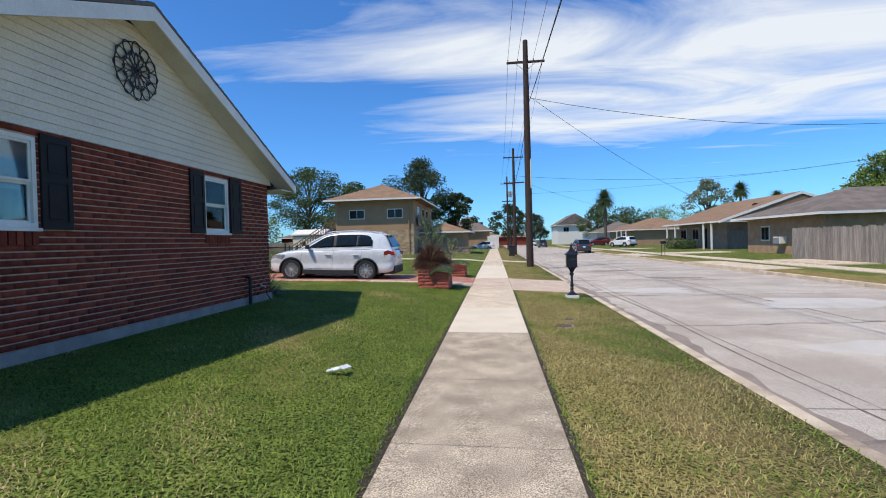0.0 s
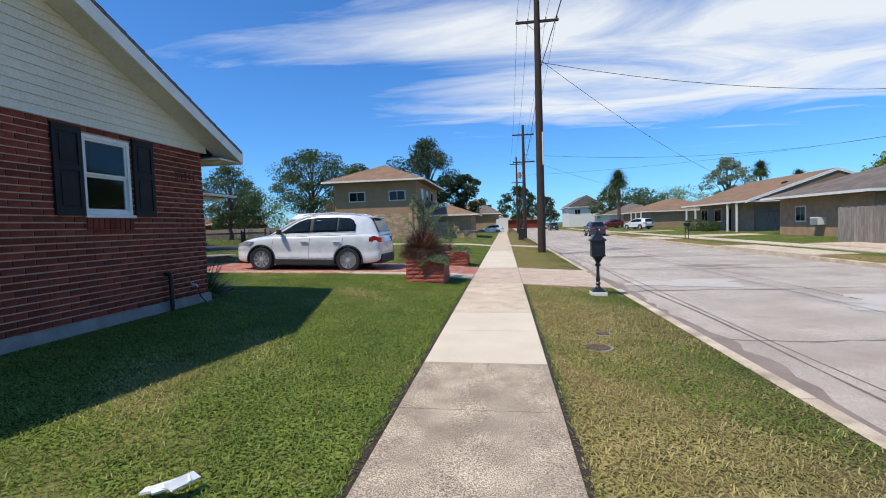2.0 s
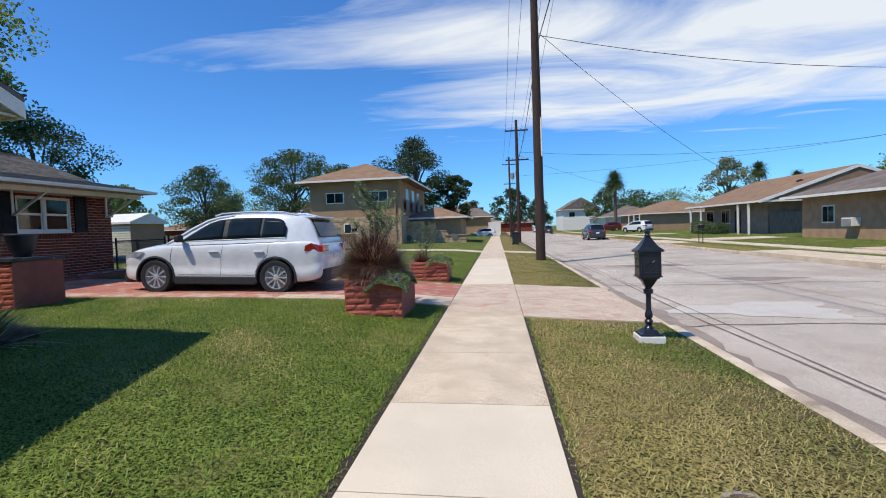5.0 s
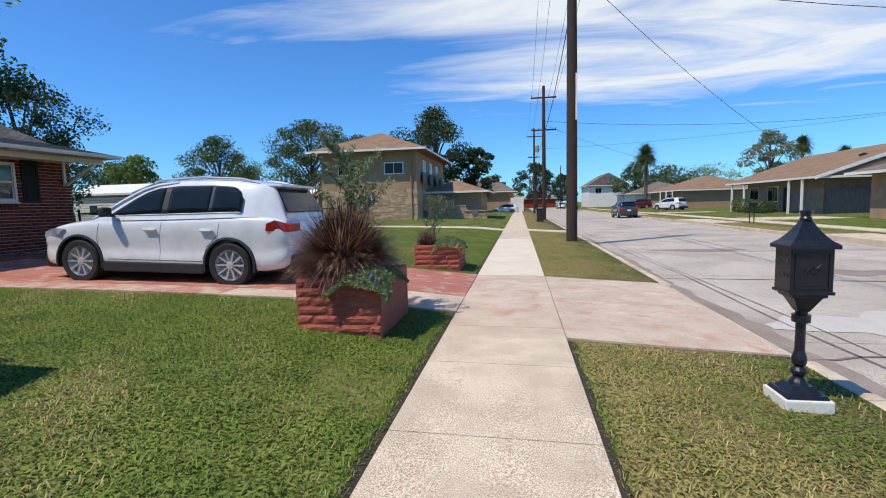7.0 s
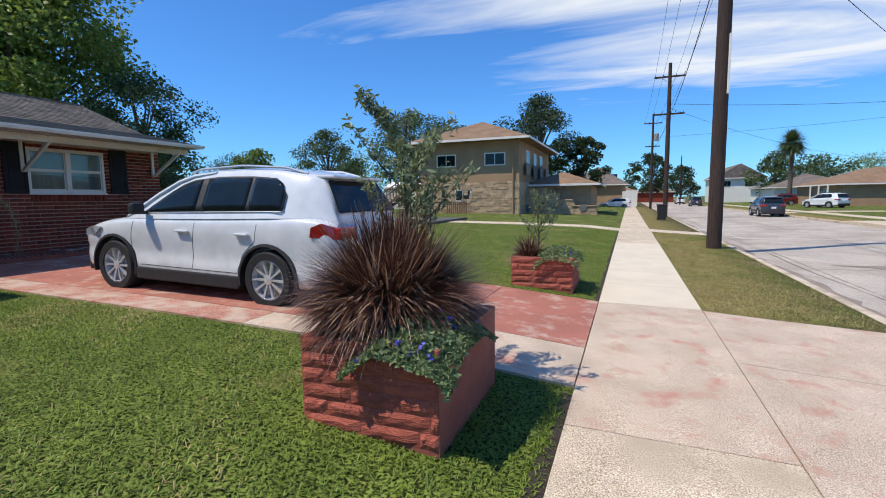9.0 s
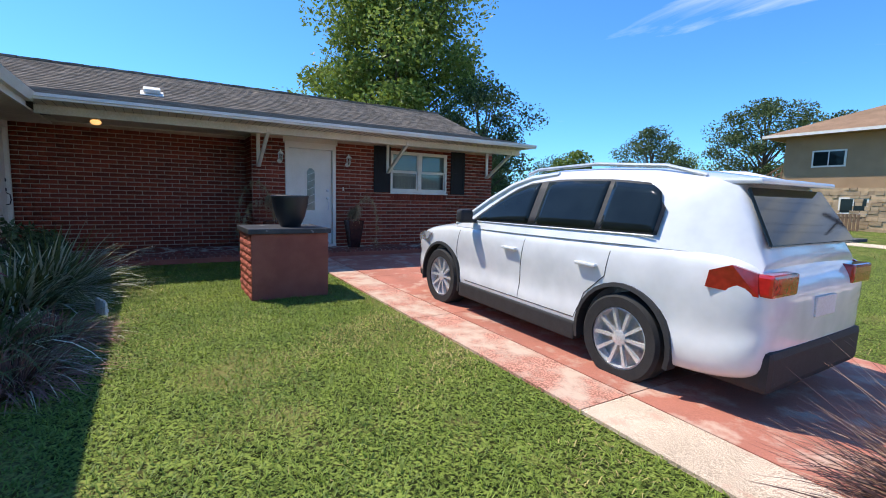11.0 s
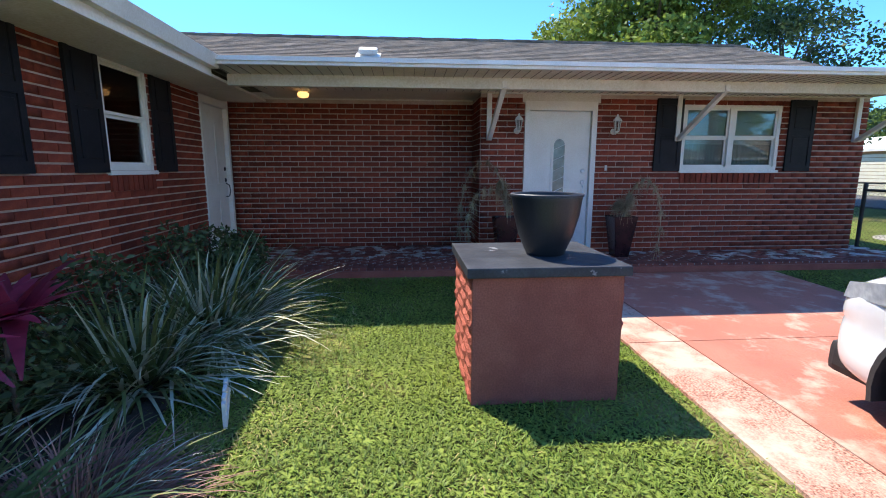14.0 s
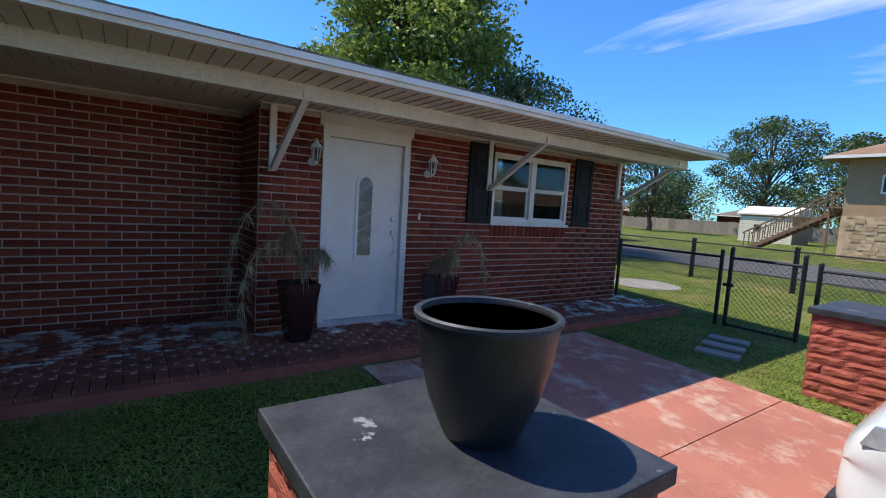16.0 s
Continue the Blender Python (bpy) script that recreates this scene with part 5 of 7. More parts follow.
def wheel(parent, x, y, z, out, r=0.345, name="wheel", full=True):
    """Tyre and multi-spoke alloy rim; out is -1 or 1: the side it faces."""
    prof = [(r * 0.70, -0.11), (r * 0.93, -0.115), (r, -0.09), (r, 0.09), (r * 0.93, 0.115), (r * 0.70, 0.11), (r * 0.68, 0.0)]
    w = part(name, lathe(prof + [prof[0]], 36, None, pose(0, 0, 0, 90)), M_TYRE, parent, smooth=True)
    w.matrix_basis = pose(x, y, z)
    bm = lathe([(r * 0.705, 0.02), (r * 0.70, 0.095), (r * 0.66, 0.10), (r * 0.64, 0.06), (r * 0.64, 0.02)], 36, None, pose(0, 0, 0, 90 if out < 0 else -90))
    part("rim", bm, M_CHROME, w, "bright alloy rim")
    # Flat black disc closing the rim, for the shade between the spokes.
    part("wheel_well", lathe([(r * 0.64, 0.0), (r * 0.64, 0.012), (0.01, 0.012)], 24, None, pose(0, 0, 0, 90 if out < 0 else -90)), M_TYRE, w)
    bm = bmesh.new()
    for k in range(10):
        a = k * 2 * math.pi / 10
        add_prism(bm, [(r * 0.14 * math.cos(a - 0.22), 0, r * 0.14 * math.sin(a - 0.22)), (r * 0.14 * math.cos(a + 0.22), 0, r * 0.14 * math.sin(a + 0.22)),
                       (r * 0.66 * math.cos(a + 0.065), out * 0.01, r * 0.66 * math.sin(a + 0.065)), (r * 0.66 * math.cos(a - 0.065), out * 0.01, r * 0.66 * math.sin(a - 0.065))], (0, out * 0.03, 0), Matrix.Translation((0, out * 0.055, 0)))
    part("spokes", bm, M_CHROME, w)
    part("hub_cap", lathe([(0.06, 0.03), (0.058, 0.09), (0.02, 0.098)], 18, None, pose(0, 0, 0, 90 if out < 0 else -90)), M_CHROME, w)


def suv(m, paint, label, full=True, group=""):
    car = empty("car", m, label, "car", group)
    st = ((0.00, .60, .34, .60, .64), (0.05, .72, .26, .72, .76), (0.16, .80, .23, .82, .88), (0.40, .86, .22, .91, .97), (0.75, .893, .22, .97, 1.03), (1.15, .90, .22, 1.01, 1.07), (1.5, .90, .22, 1.02, 1.08),
          (2.2, .90, .22, 1.04, 1.08), (3.0, .90, .22, 1.07, 1.10), (3.7, .90, .22, 1.10, 1.12), (4.05, .885, .23, 1.10, 1.12), (4.27, .86, .27, 1.06, 1.09), (4.39, .80, .32, .96, .98), (4.43, .72, .40, .82, .84))
    secs = []
    for x, hw, zb, zs, zm in st:
        half = [(hw * 0.86, zb), (hw * 0.97, zb + 0.05), (hw * 1.0, zb + 0.22), (hw * 0.955, zb + 0.33), (hw, zb + (zs - zb) * 0.70), (hw * 0.985, zs - 0.05), (hw * 0.93, zs), (hw * 0.55, (zs + 2 * zm) / 3)]
        ring = [(x, -a, z) for a, z in half] + [(x, 0, zm)] + [(x, a, z) for a, z in reversed(half)]
        secs.append(ring)
    bm = bmesh.new()
    loft(bm, secs)
    axles = ((0.87, 0.345), (3.474, 0.345))
    bm = cut_arches(bm, axles, 0.405, 0.9)
    skin = BVHTree.FromBMesh(bm)
    part("body", bm, paint, car, "glossy painted body", True)
    # dark cladding: sills, arch trims, bumpers' lower parts
    for s in (-1, 1):
        part("sill_cladding", box(1.30, 3.05, *sorted((s * 0.80, s * 0.905)), 0.20, 0.36, 0.02), M_PLASTIC, car, "dark plastic sill")
        for ax, az in axles:
            bm = bmesh.new()
            n = 18
            vs = []
            for k in range(n + 1):
                a = radians(-14 + 208 * k / n)
                for r, yy in ((0.40, s * 0.80), (0.40, s * 0.908), (0.432, s * 0.902), (0.432, s * 0.80)):
                    vs.append(bm.verts.new((ax + r * math.cos(a), yy, az + r * math.sin(a))))
            for k in range(n):
                for j in range(4):
                    i0, i1 = 4 * k + j, 4 * k + (j + 1) % 4
                    bm.faces.new((vs[i0], vs[i1], vs[i1 + 4], vs[i0 + 4]))
            bm.faces.new(vs[:4])
            bm.faces.new(vs[-4:])
            part("arch_trim", bm, M_PLASTIC, car, "dark plastic wheel arch trim")
    part("front_bumper_lip", box(0.0, 0.45, -0.70, 0.70, 0.20, 0.40, 0.05), M_PLASTIC, car, "dark lower bumper")
    part("rear_bumper_lip", box(3.9, 4.445, -0.74, 0.74, 0.24, 0.52, 0.05), M_PLASTIC, car, "dark lower bumper")
    part("underbody", box(0.5, 3.9, -0.6, 0.6, 0.2, 0.6), M_PLASTIC, car)
    # painted cabin shell, with the glass set on it
    gs = ((1.10, 1.06), (1.30, 1.16), (1.62, 1.36), (1.92, 1.525), (2.15, 1.60), (2.5, 1.645), (3.0, 1.66), (3.5, 1.645), (3.9, 1.595), (4.06, 1.54), (4.20, 1.33), (4.33, 1.08))
    belt_x, belt_z = [q[0] for q in st], [q[3] - 0.02 for q in st]

    def side_y(x, z):
        """Half-width of the cabin at a height: it leans in towards the roof and narrows at the tail."""
        zb = np.interp(x, belt_x, belt_z)
        low = 0.872 - 0.05 * max(0.0, 1.7 - x) - 0.26 * max(0.0, x - 3.75)
        return float(low - 0.36 * max(0.0, z - zb) - 0.10 * max(0.0, z - zb) ** 2)

    secs = []
    for x, zt in gs:
        zb = min(float(np.interp(x, belt_x, belt_z)), zt - 0.03)
        half = [(side_y(x, zb + (zt - 0.055 - zb) * u), zb + (zt - 0.055 - zb) * u) for u in (0, 0.33, 0.66, 1.0)]
        ht = half[-1][0]
        half += [(ht - 0.028, zt - 0.022), (ht - 0.09, zt), (ht * 0.5, zt + 0.018)]
        secs.append([(x, -a_, z) for a_, z in half] + [(x, 0, zt + 0.024)] + [(x, a_, z) for a_, z in reversed(half)])
    bm = bmesh.new()
    loft(bm, secs)
    part("cabin", bm, paint, car, "", True)

    def pane(outline, s, mat, name, label, lift=0.005, parent=car):
        """A pane on the cabin's side, from its outline in x and z."""
        bm = bmesh.new()
        n = 5
        xa, xb = min(p[0] for p in outline), max(p[0] for p in outline)
        lo = [p for p in outline if p[2] == 0]
        hi = [p for p in outline if p[2] == 1]
        rows = []
        for k in range(13):
            x = xa + (xb - xa) * k / 12
            z0 = float(np.interp(x, [p[0] for p in lo], [p[1] for p in lo]))
            z1 = float(np.interp(x, [p[0] for p in hi], [p[1] for p in hi]))
            rows.append([bm.verts.new((x, s * (side_y(x, z0 + (z1 - z0) * j / n) + lift), z0 + (z1 - z0) * j / n)) for j in range(n + 1)])
        for r0, r1 in zip(rows, rows[1:]):
            for j in range(n):
                bm.faces.new((r0[j], r1[j], r1[j + 1], r0[j + 1]))
        ob = part(name, bm, mat, parent, label, True)
        so = ob.modifiers.new("thick", "SOLIDIFY")
        so.thickness, so.offset = 0.006, 0.0
        return ob

    # windscreen and rear window
    for name, label, x0, z0, x1, z1, w0, w1 in (("windscreen", "dark tinted windscreen", 1.21, 1.125, 1.92, 1.525, 0.68, 0.53), ("rear_window", "dark tinted rear window", 4.325, 1.15, 4.10, 1.515, 0.67, 0.56)):
        d = Vector((z1 - z0, 0, x0 - x1)).normalized() * 0.022
        d = d if d.z > 0 else -d
        bm = bmesh.new()
        add_prism(bm, [(x0, -w0, z0), (x0, w0, z0), (x1, w1, z1), (x1, -w1, z1)], d)
        bmesh.ops.bevel(bm, geom=bm.edges[:], offset=0.008, segments=2, affect="EDGES")
        part(name, bm, M_CARDARKGLASS, car, label)
    part("roof_spoiler", box(3.93, 4.20, -0.58, 0.58, 1.545, 1.585, 0.018), paint, car)
    for s in (-1, 1):
        bm = bmesh.new()
        add_path(bm, [(sec[3][0], s * (abs(sec[3][1]) - 0.012), sec[3][2] + 0.012) for sec in secs[:6]], [0.02, 0.036, 0.036, 0.034, 0.03, 0.02], 8)
        part("windscreen_pillar", bm, paint, car, "", True)
        # dark surround, then the three panes upon it
        pane(((1.44, 1.085, 0), (3.68, 1.165, 0), (1.44, 1.10, 1), (1.92, 1.41, 1), (2.12, 1.505, 1), (2.6, 1.555, 1), (3.2, 1.56, 1), (3.58, 1.53, 1), (3.64, 1.48, 1), (3.68, 1.36, 1)), s, M_PLASTIC, "window_surround", "black window surround", 0.004)
        for outline in (((1.50, 1.10, 0), (2.32, 1.13, 0), (1.50, 1.11, 1), (1.93, 1.395, 1), (2.14, 1.487, 1), (2.32, 1.515, 1)),
                        ((2.42, 1.132, 0), (3.12, 1.158, 0), (2.42, 1.523, 1), (2.7, 1.54, 1), (3.12, 1.543, 1)),
                        ((3.17, 1.16, 0), (3.65, 1.178, 0), (3.17, 1.542, 1), (3.54, 1.518, 1), (3.61, 1.47, 1), (3.65, 1.36, 1))):
            pane(outline, s, M_CARDARKGLASS, "side_window", "dark tinted side window", 0.010)
        bm = bmesh.new()
        add_path(bm, [(x, s * (side_y(x, 1.075 + 0.0357 * (x - 1.44)) + 0.008), 1.075 + 0.0357 * (x - 1.44)) for x in (1.44, 2.0, 2.6, 3.2, 3.66)], [0.007] * 5, 6)
        part("waist_strip", bm, M_CHROME, car, "bright waist strip")
        bm = bmesh.new()
        add_path(bm, [(2.05, s * 0.60, 1.60), (2.2, s * 0.605, 1.645), (2.9, s * 0.605, 1.69), (3.55, s * 0.60, 1.668), (3.85, s * 0.585, 1.60)], [0.016] * 5, 8)
        part("roof_rail", bm, M_CHROME if full else M_PLASTIC, car, "silver roof rail")
        for xx in (2.06, 3.02):
            bm = box(xx, xx + 0.21, *sorted((s * 0.895, s * 0.935)), 0.855, 0.885, 0.012)
            h = part("door_handle", bm, paint, car)
        bm = bmesh.new()
        for pts in (((1.22, 0.40), (1.20, 0.70), (1.26, 1.0)), ((2.30, 0.40), (2.31, 0.70), (2.36, 1.03)), ((3.02, 0.40), (3.10, 0.62), (3.30, 0.80), (3.34, 1.06)), ((1.24, 0.395), (2.1, 0.395), (3.02, 0.395))):
            us = np.linspace(0, 1, 13)
            knots = np.linspace(0, 1, len(pts))
            line = []
            for x, z in zip(np.interp(us, knots, [q[0] for q in pts]), np.interp(us, knots, [q[1] for q in pts])):
                hit = skin.ray_cast(Vector((x, s * 2.0, z)), Vector((0, -s, 0)))[0]
                line.append((x, hit.y if hit else s * 0.885, z))
            add_path(bm, line, [0.004] * 13, 5)
        part("door_seam", bm, M_PLASTIC, car)
        mir = part("wing_mirror", box(1.42, 1.53, *sorted((s * 0.90, s * 1.07)), 1.06, 1.21, 0.04), M_PLASTIC if full else paint, car, "dark wing mirror")
        part("mirror_arm", box(1.44, 1.51, *sorted((s * 0.84, s * 0.93)), 1.06, 1.10, 0.008), M_PLASTIC, mir)
        bm = bmesh.new()
        add_prism(bm, [(0.10, s * 0.74, 0.70), (0.50, s * 0.868, 0.76), (0.62, s * 0.872, 0.86), (0.42, s * 0.86, 0.865), (0.14, s * 0.76, 0.80)], (0, s * 0.022, 0))
        part("headlamp", bm, M_LAMPGLASS, car, "clear headlamp")
        bm = bmesh.new()
        add_prism(bm, [(4.08, s * 0.862, 0.88), (4.36, s * 0.78, 0.86), (4.34, s * 0.77, 1.0), (4.22, s * 0.84, 1.04), (4.10, s * 0.865, 0.99)], (0, s * 0.03, 0))
        part("tail_lamp", bm, M_REDLAMP, car, "red tail lamp")
        part("tail_lamp", box(4.33, 4.43, *sorted((s * 0.45, s * 0.80)), 0.86, 1.0, 0.02), M_REDLAMP, car, "red tail lamp")
        for ax, az in axles:
            wheel(car, ax, s * 0.785, az, s, full=full)
    part("number_plate", box(4.425, 4.44, -0.16, 0.16, 0.68, 0.82, 0.004), M_WHITE, car, "blank pale number plate")
    return car


suv(pose(-7.2 - 0.90, 16.60, gz(-7.2) - 0.035 + 0.87 * 0.035 + 0.026, 0, 1.9, 0.6) @ Matrix.Scale(1.035, 4), M_CARWHITE, "white compact SUV parked on the red driveway")
M_CARGREY = material("dark_blue_grey_paint", (0.035, 0.04, 0.055), (0.03, 0.034, 0.046), rough=0.25, scale=1, fine=5, bump=0, coat=0.8)
suv(pose(10.45, 60.5, ROAD_Z, 0, 0, -90), M_CARGREY, "dark grey SUV parked at the far kerb", full=False)

# ---- mailbox ----
mb = empty("mailbox", pose(2.04, 12.8, -0.10) @ Matrix.Diagonal((0.66, 0.66, 0.94, 1)), "ornate black cast-metal mailbox on a white base", "mailbox")
part("base_slab", box(-0.24, 0.24, -0.24, 0.24, -0.06, 0.09, 0.012), M_WHITE, mb, "white painted concrete base")
bm = bmesh.new()
for r0, r1, z0, z1 in ((0.21, 0.19, 0.092, 0.12), (0.16, 0.10, 0.12, 0.17)):
    vs = [bm.verts.new((sx * r, sy * r, zz)) for r, zz in ((r0, z0), (r1, z1)) for sx, sy in ((-1, -1), (1, -1), (1, 1), (-1, 1))]
    bm.faces.new(vs[:4][::-1])
    bm.faces.new(vs[4:])
    for k in range(4):
        bm.faces.new((vs[k], vs[(k + 1) % 4], vs[4 + (k + 1) % 4], vs[4 + k]))
part("foot", bm, M_BLACK, mb)
part("post", lathe([(0.10, 0.165), (0.085, 0.19), (0.06, 0.215), (0.05, 0.23), (0.075, 0.255), (0.08, 0.28), (0.06, 0.30), (0.045, 0.31), (0.07, 0.335), (0.075, 0.37), (0.06, 0.41), (0.05, 0.43), (0.047, 0.62), (0.05, 0.66), (0.09, 0.662), (0.09, 0.72), (0.06, 0.722), (0.055, 0.75)], 20), M_BLACK, mb, smooth=False)
bm = bmesh.new()
vs = [bm.verts.new((sx * r, sy * r * 0.85, zz)) for r, zz in ((0.055, 0.745), (0.14, 0.86), (0.17, 0.865), (0.17, 0.90)) for sx, sy in ((-1, -1), (1, -1), (1, 1), (-1, 1))]
for j in range(3):
    for k in range(4):
        bm.faces.new((vs[4 * j + k], vs[4 * j + (k + 1) % 4], vs[4 * j + 4 + (k + 1) % 4], vs[4 * j + 4 + k]))
bm.faces.new(vs[:4][::-1])
bm.faces.new(vs[-4:])
part("corbel", bm, M_BLACK, mb)
body = part("box_body", box(-0.205, 0.205, -0.16, 0.16, 0.90, 1.24, 0.01), M_BLACK, mb)
part("bottom_rim", box(-0.22, 0.22, -0.175, 0.175, 0.89, 0.915, 0.006), M_BLACK, mb)
bm = bmesh.new()
n = 4
rings = []
for r, zz in ((1.0, 1.235), (1.0, 1.262), (0.72, 1.30), (0.45, 1.36), (0.25, 1.42), (0.16, 1.45)):
    rings.append([bm.verts.new((sx * 0.245 * r, sy * 0.2 * r, zz)) for sx, sy in ((-1, -1), (1, -1), (1, 1), (-1, 1))])
for a, b in zip(rings, rings[1:]):
    for k in range(4):
        bm.faces.new((a[k], a[(k + 1) % 4], b[(k + 1) % 4], b[k]))
bm.faces.new(rings[0][::-1])
bm.faces.new(rings[-1])
part("roof_lid", bm, M_BLACK, mb)
part("finial", lathe([(0.05, 1.445), (0.06, 1.46), (0.045, 1.475), (0.055, 1.50), (0.06, 1.515), (0.02, 1.53), (0.008, 1.54)], 16), M_BLACK, mb)
bm = bmesh.new()
for x0, x1, z0, z1 in ((-0.16, 0.16, 1.19, 1.205), (-0.16, 0.16, 0.94, 0.955), (-0.17, -0.155, 0.94, 1.205), (0.155, 0.17, 0.94, 1.205)):
    add_box(bm, x0, x1, -0.170, -0.158, z0, z1)
for k in range(5):
    lathe([(0.0, 0), (0.018, 0.004), (0.006, 0.012)], 8, bm, Matrix.Translation((-0.06 + 0.03 * k, -0.16, 1.07 + 0.018 * math.sin(k * 1.9))) @ pose(0, 0, 0, 90))
add_path(bm, [(-0.08, -0.163, 1.03), (-0.03, -0.166, 1.10), (0.03, -0.166, 1.09), (0.08, -0.163, 1.12)], [0.006] * 4, 5)
part("front_relief", bm, M_BLACK, body)
bm = bmesh.new()
for z0 in (1.13, 1.02):
    for k in range(4):
        add_box(bm, -0.212, -0.203, -0.1 + 0.05 * k, -0.065 + 0.05 * k, z0, z0 + 0.03)
part("side_lettering", bm, M_SLATE, body, "worn raised marks")

# ---- timber poles and wires ----
def utility_pole(x, y, h, label, arms=((0.9, 1.1),), r=0.16, lean=0.0):
    p = empty("utility_pole", pose(x, y, gz(x) - 0.05, 0, lean, 0), label, "utility pole", "utility poles")
    part("post", lathe([(r, -0.2), (r * 0.92, h * 0.5), (r * 0.68, h), (0.02, h + 0.01)], 14), M_POLE, p)
    for dz, half in arms:
        arm = part("cross_arm", box(-half, half, -0.06, 0.06, h - dz - 0.06, h - dz + 0.06, 0.01), M_POLE, p)
        for k in (-1, -0.45, 0.45, 1):
            part("insulator", lathe([(0.012, 0), (0.012, 0.05), (0.035, 0.055), (0.03, 0.12), (0.01, 0.13)], 8, None, Matrix.Translation((k * (half - 0.08), 0, h - dz + 0.06))), M_PLASTIC, arm)
        bm = bmesh.new()
        add_tube(bm, (-half * 0.55, 0.07, h - dz), (0, r * 0.7, h - dz - 0.5), 0.015, n=5)
        add_tube(bm, (half * 0.55, 0.07, h - dz), (0, r * 0.7, h - dz - 0.5), 0.015, n=5)
        part("arm_brace", bm, M_CHROME, arm)
    return p


utility_pole(2.04, 27.7, 13.3, "dark timber utility pole in the grass verge", ((1.25, 1.1),), 0.21)
utility_pole(2.25, 52.0, 11.8, "distant timber utility pole with two cross-arms", ((1.0, 1.1), (3.8, 1.1)), 0.18)
p3 = utility_pole(2.3, 80.0, 12.5, "distant timber pole carrying a transformer", ((1.2, 1.1), (4.2, 0.9)), 0.17)
part("transformer", lathe([(0.25, 9.0), (0.28, 9.05), (0.28, 9.9), (0.2, 10.0), (0.05, 10.02)], 14, None, Matrix.Translation((0.45, 0, 0))), M_SLAB, p3, "grey transformer drum")
utility_pole(9.5, 120.0, 10.0, "thin distant timber pole", (), 0.13)
utility_pole(13.5, 140.0, 9.0, "thin distant timber pole", ((0.8, 0.8),), 0.13)
part("riser_pipe", box(2.15, 2.21, 27.46, 27.52, 4.5, 6.2, 0.01), M_WHITE)
bpy.data.objects["riser_pipe"].parent = None
tagged(bpy.data.objects["riser_pipe"], "pale conduit strapped to the timber pole", "conduit")


def wire(name, p, q, sag, r=0.012, label="black overhead cable between poles"):
    bm = bmesh.new()
    p, q = Vector(p), Vector(q)
    pts = [p.lerp(q, k / 16) - Vector((0, 0, sag * 4 * (k / 16) * (1 - k / 16))) for k in range(17)]
    add_path(bm, pts, [r] * 17, 5)
    tagged(part(name, bm, M_TYRE), label, "cable", "overhead cables")


for dx in (-1.02, -0.45, 0.45, 1.02):
    wire("overhead_cable", (2.04 + dx, 27.7, 12.1), (2.0 + dx, -30, 12.3), 0.9, 0.009)
    wire("overhead_cable", (2.04 + dx, 27.7, 12.1), (2.25 + dx, 52.0, 10.85), 0.4, 0.009)
    wire("overhead_cable", (2.25 + dx, 52.0, 10.85), (2.3 + dx, 80.0, 11.3), 0.4, 0.009)
wire("overhead_cable", (2.2, 27.7, 9.6), (2.6, -30, 10.2), 1.0, 0.02)
wire("overhead_cable", (2.2, 27.7, 9.7), (2.4, 52, 7.9), 0.5, 0.02)
wire("overhead_cable", (2.4, 52, 7.9), (2.4, 80, 8.0), 0.5, 0.02)
wire("service_cable", (2.2, 27.7, 9.9), (24, 53, 4.6), 0.7, 0.012, "black service cable to a house")
wire("service_cable", (2.2, 27.7, 9.8), (40, 33.0, 9.8), 1.9, 0.014, "black cable crossing the road")
wire("service_cable", (2.3, 52.0, 8.6), (42, 56, 9.5), 1.2, 0.014, "black cable crossing the road")
wire("service_cable", (2.3, 52.0, 8.3), (24, 70, 4.6), 0.8, 0.012, "black service cable to a house")
wire("service_cable", (2.3, 80.0, 9.3), (60, 60, 12), 1.2, 0.014, "black cable crossing the road")

# ---- chain-link fence and gate by the end of the house ----
M_FENCE = material("black_fence_steel", (0.012, 0.013, 0.013), (0.009, 0.009, 0.01), rough=0.5, scale=8, fine=60, bump=0.05)
FY, FZ = 20.75, 0.36


def mesh_panel(bm, x0, x1, z0, z1, y=0.0, pitch=0.075, r=0.0028):
    w, h = x1 - x0, z1 - z0
    k = -int(h / pitch) - 1
    while k * pitch < w:
        for sgn in (1, -1):
            a = k * pitch
            u0, u1 = max(0, a), min(w, a + h)
            if u1 - u0 > 0.01:
                za, zb_ = (u0 - a, u1 - a) if sgn > 0 else (h - (u0 - a), h - (u1 - a))
                add_tube(bm, (x0 + u0, y + sgn * 0.003, z0 + za), (x0 + u1, y + sgn * 0.003, z0 + zb_), r, n=3, cap=False)
        k += 1


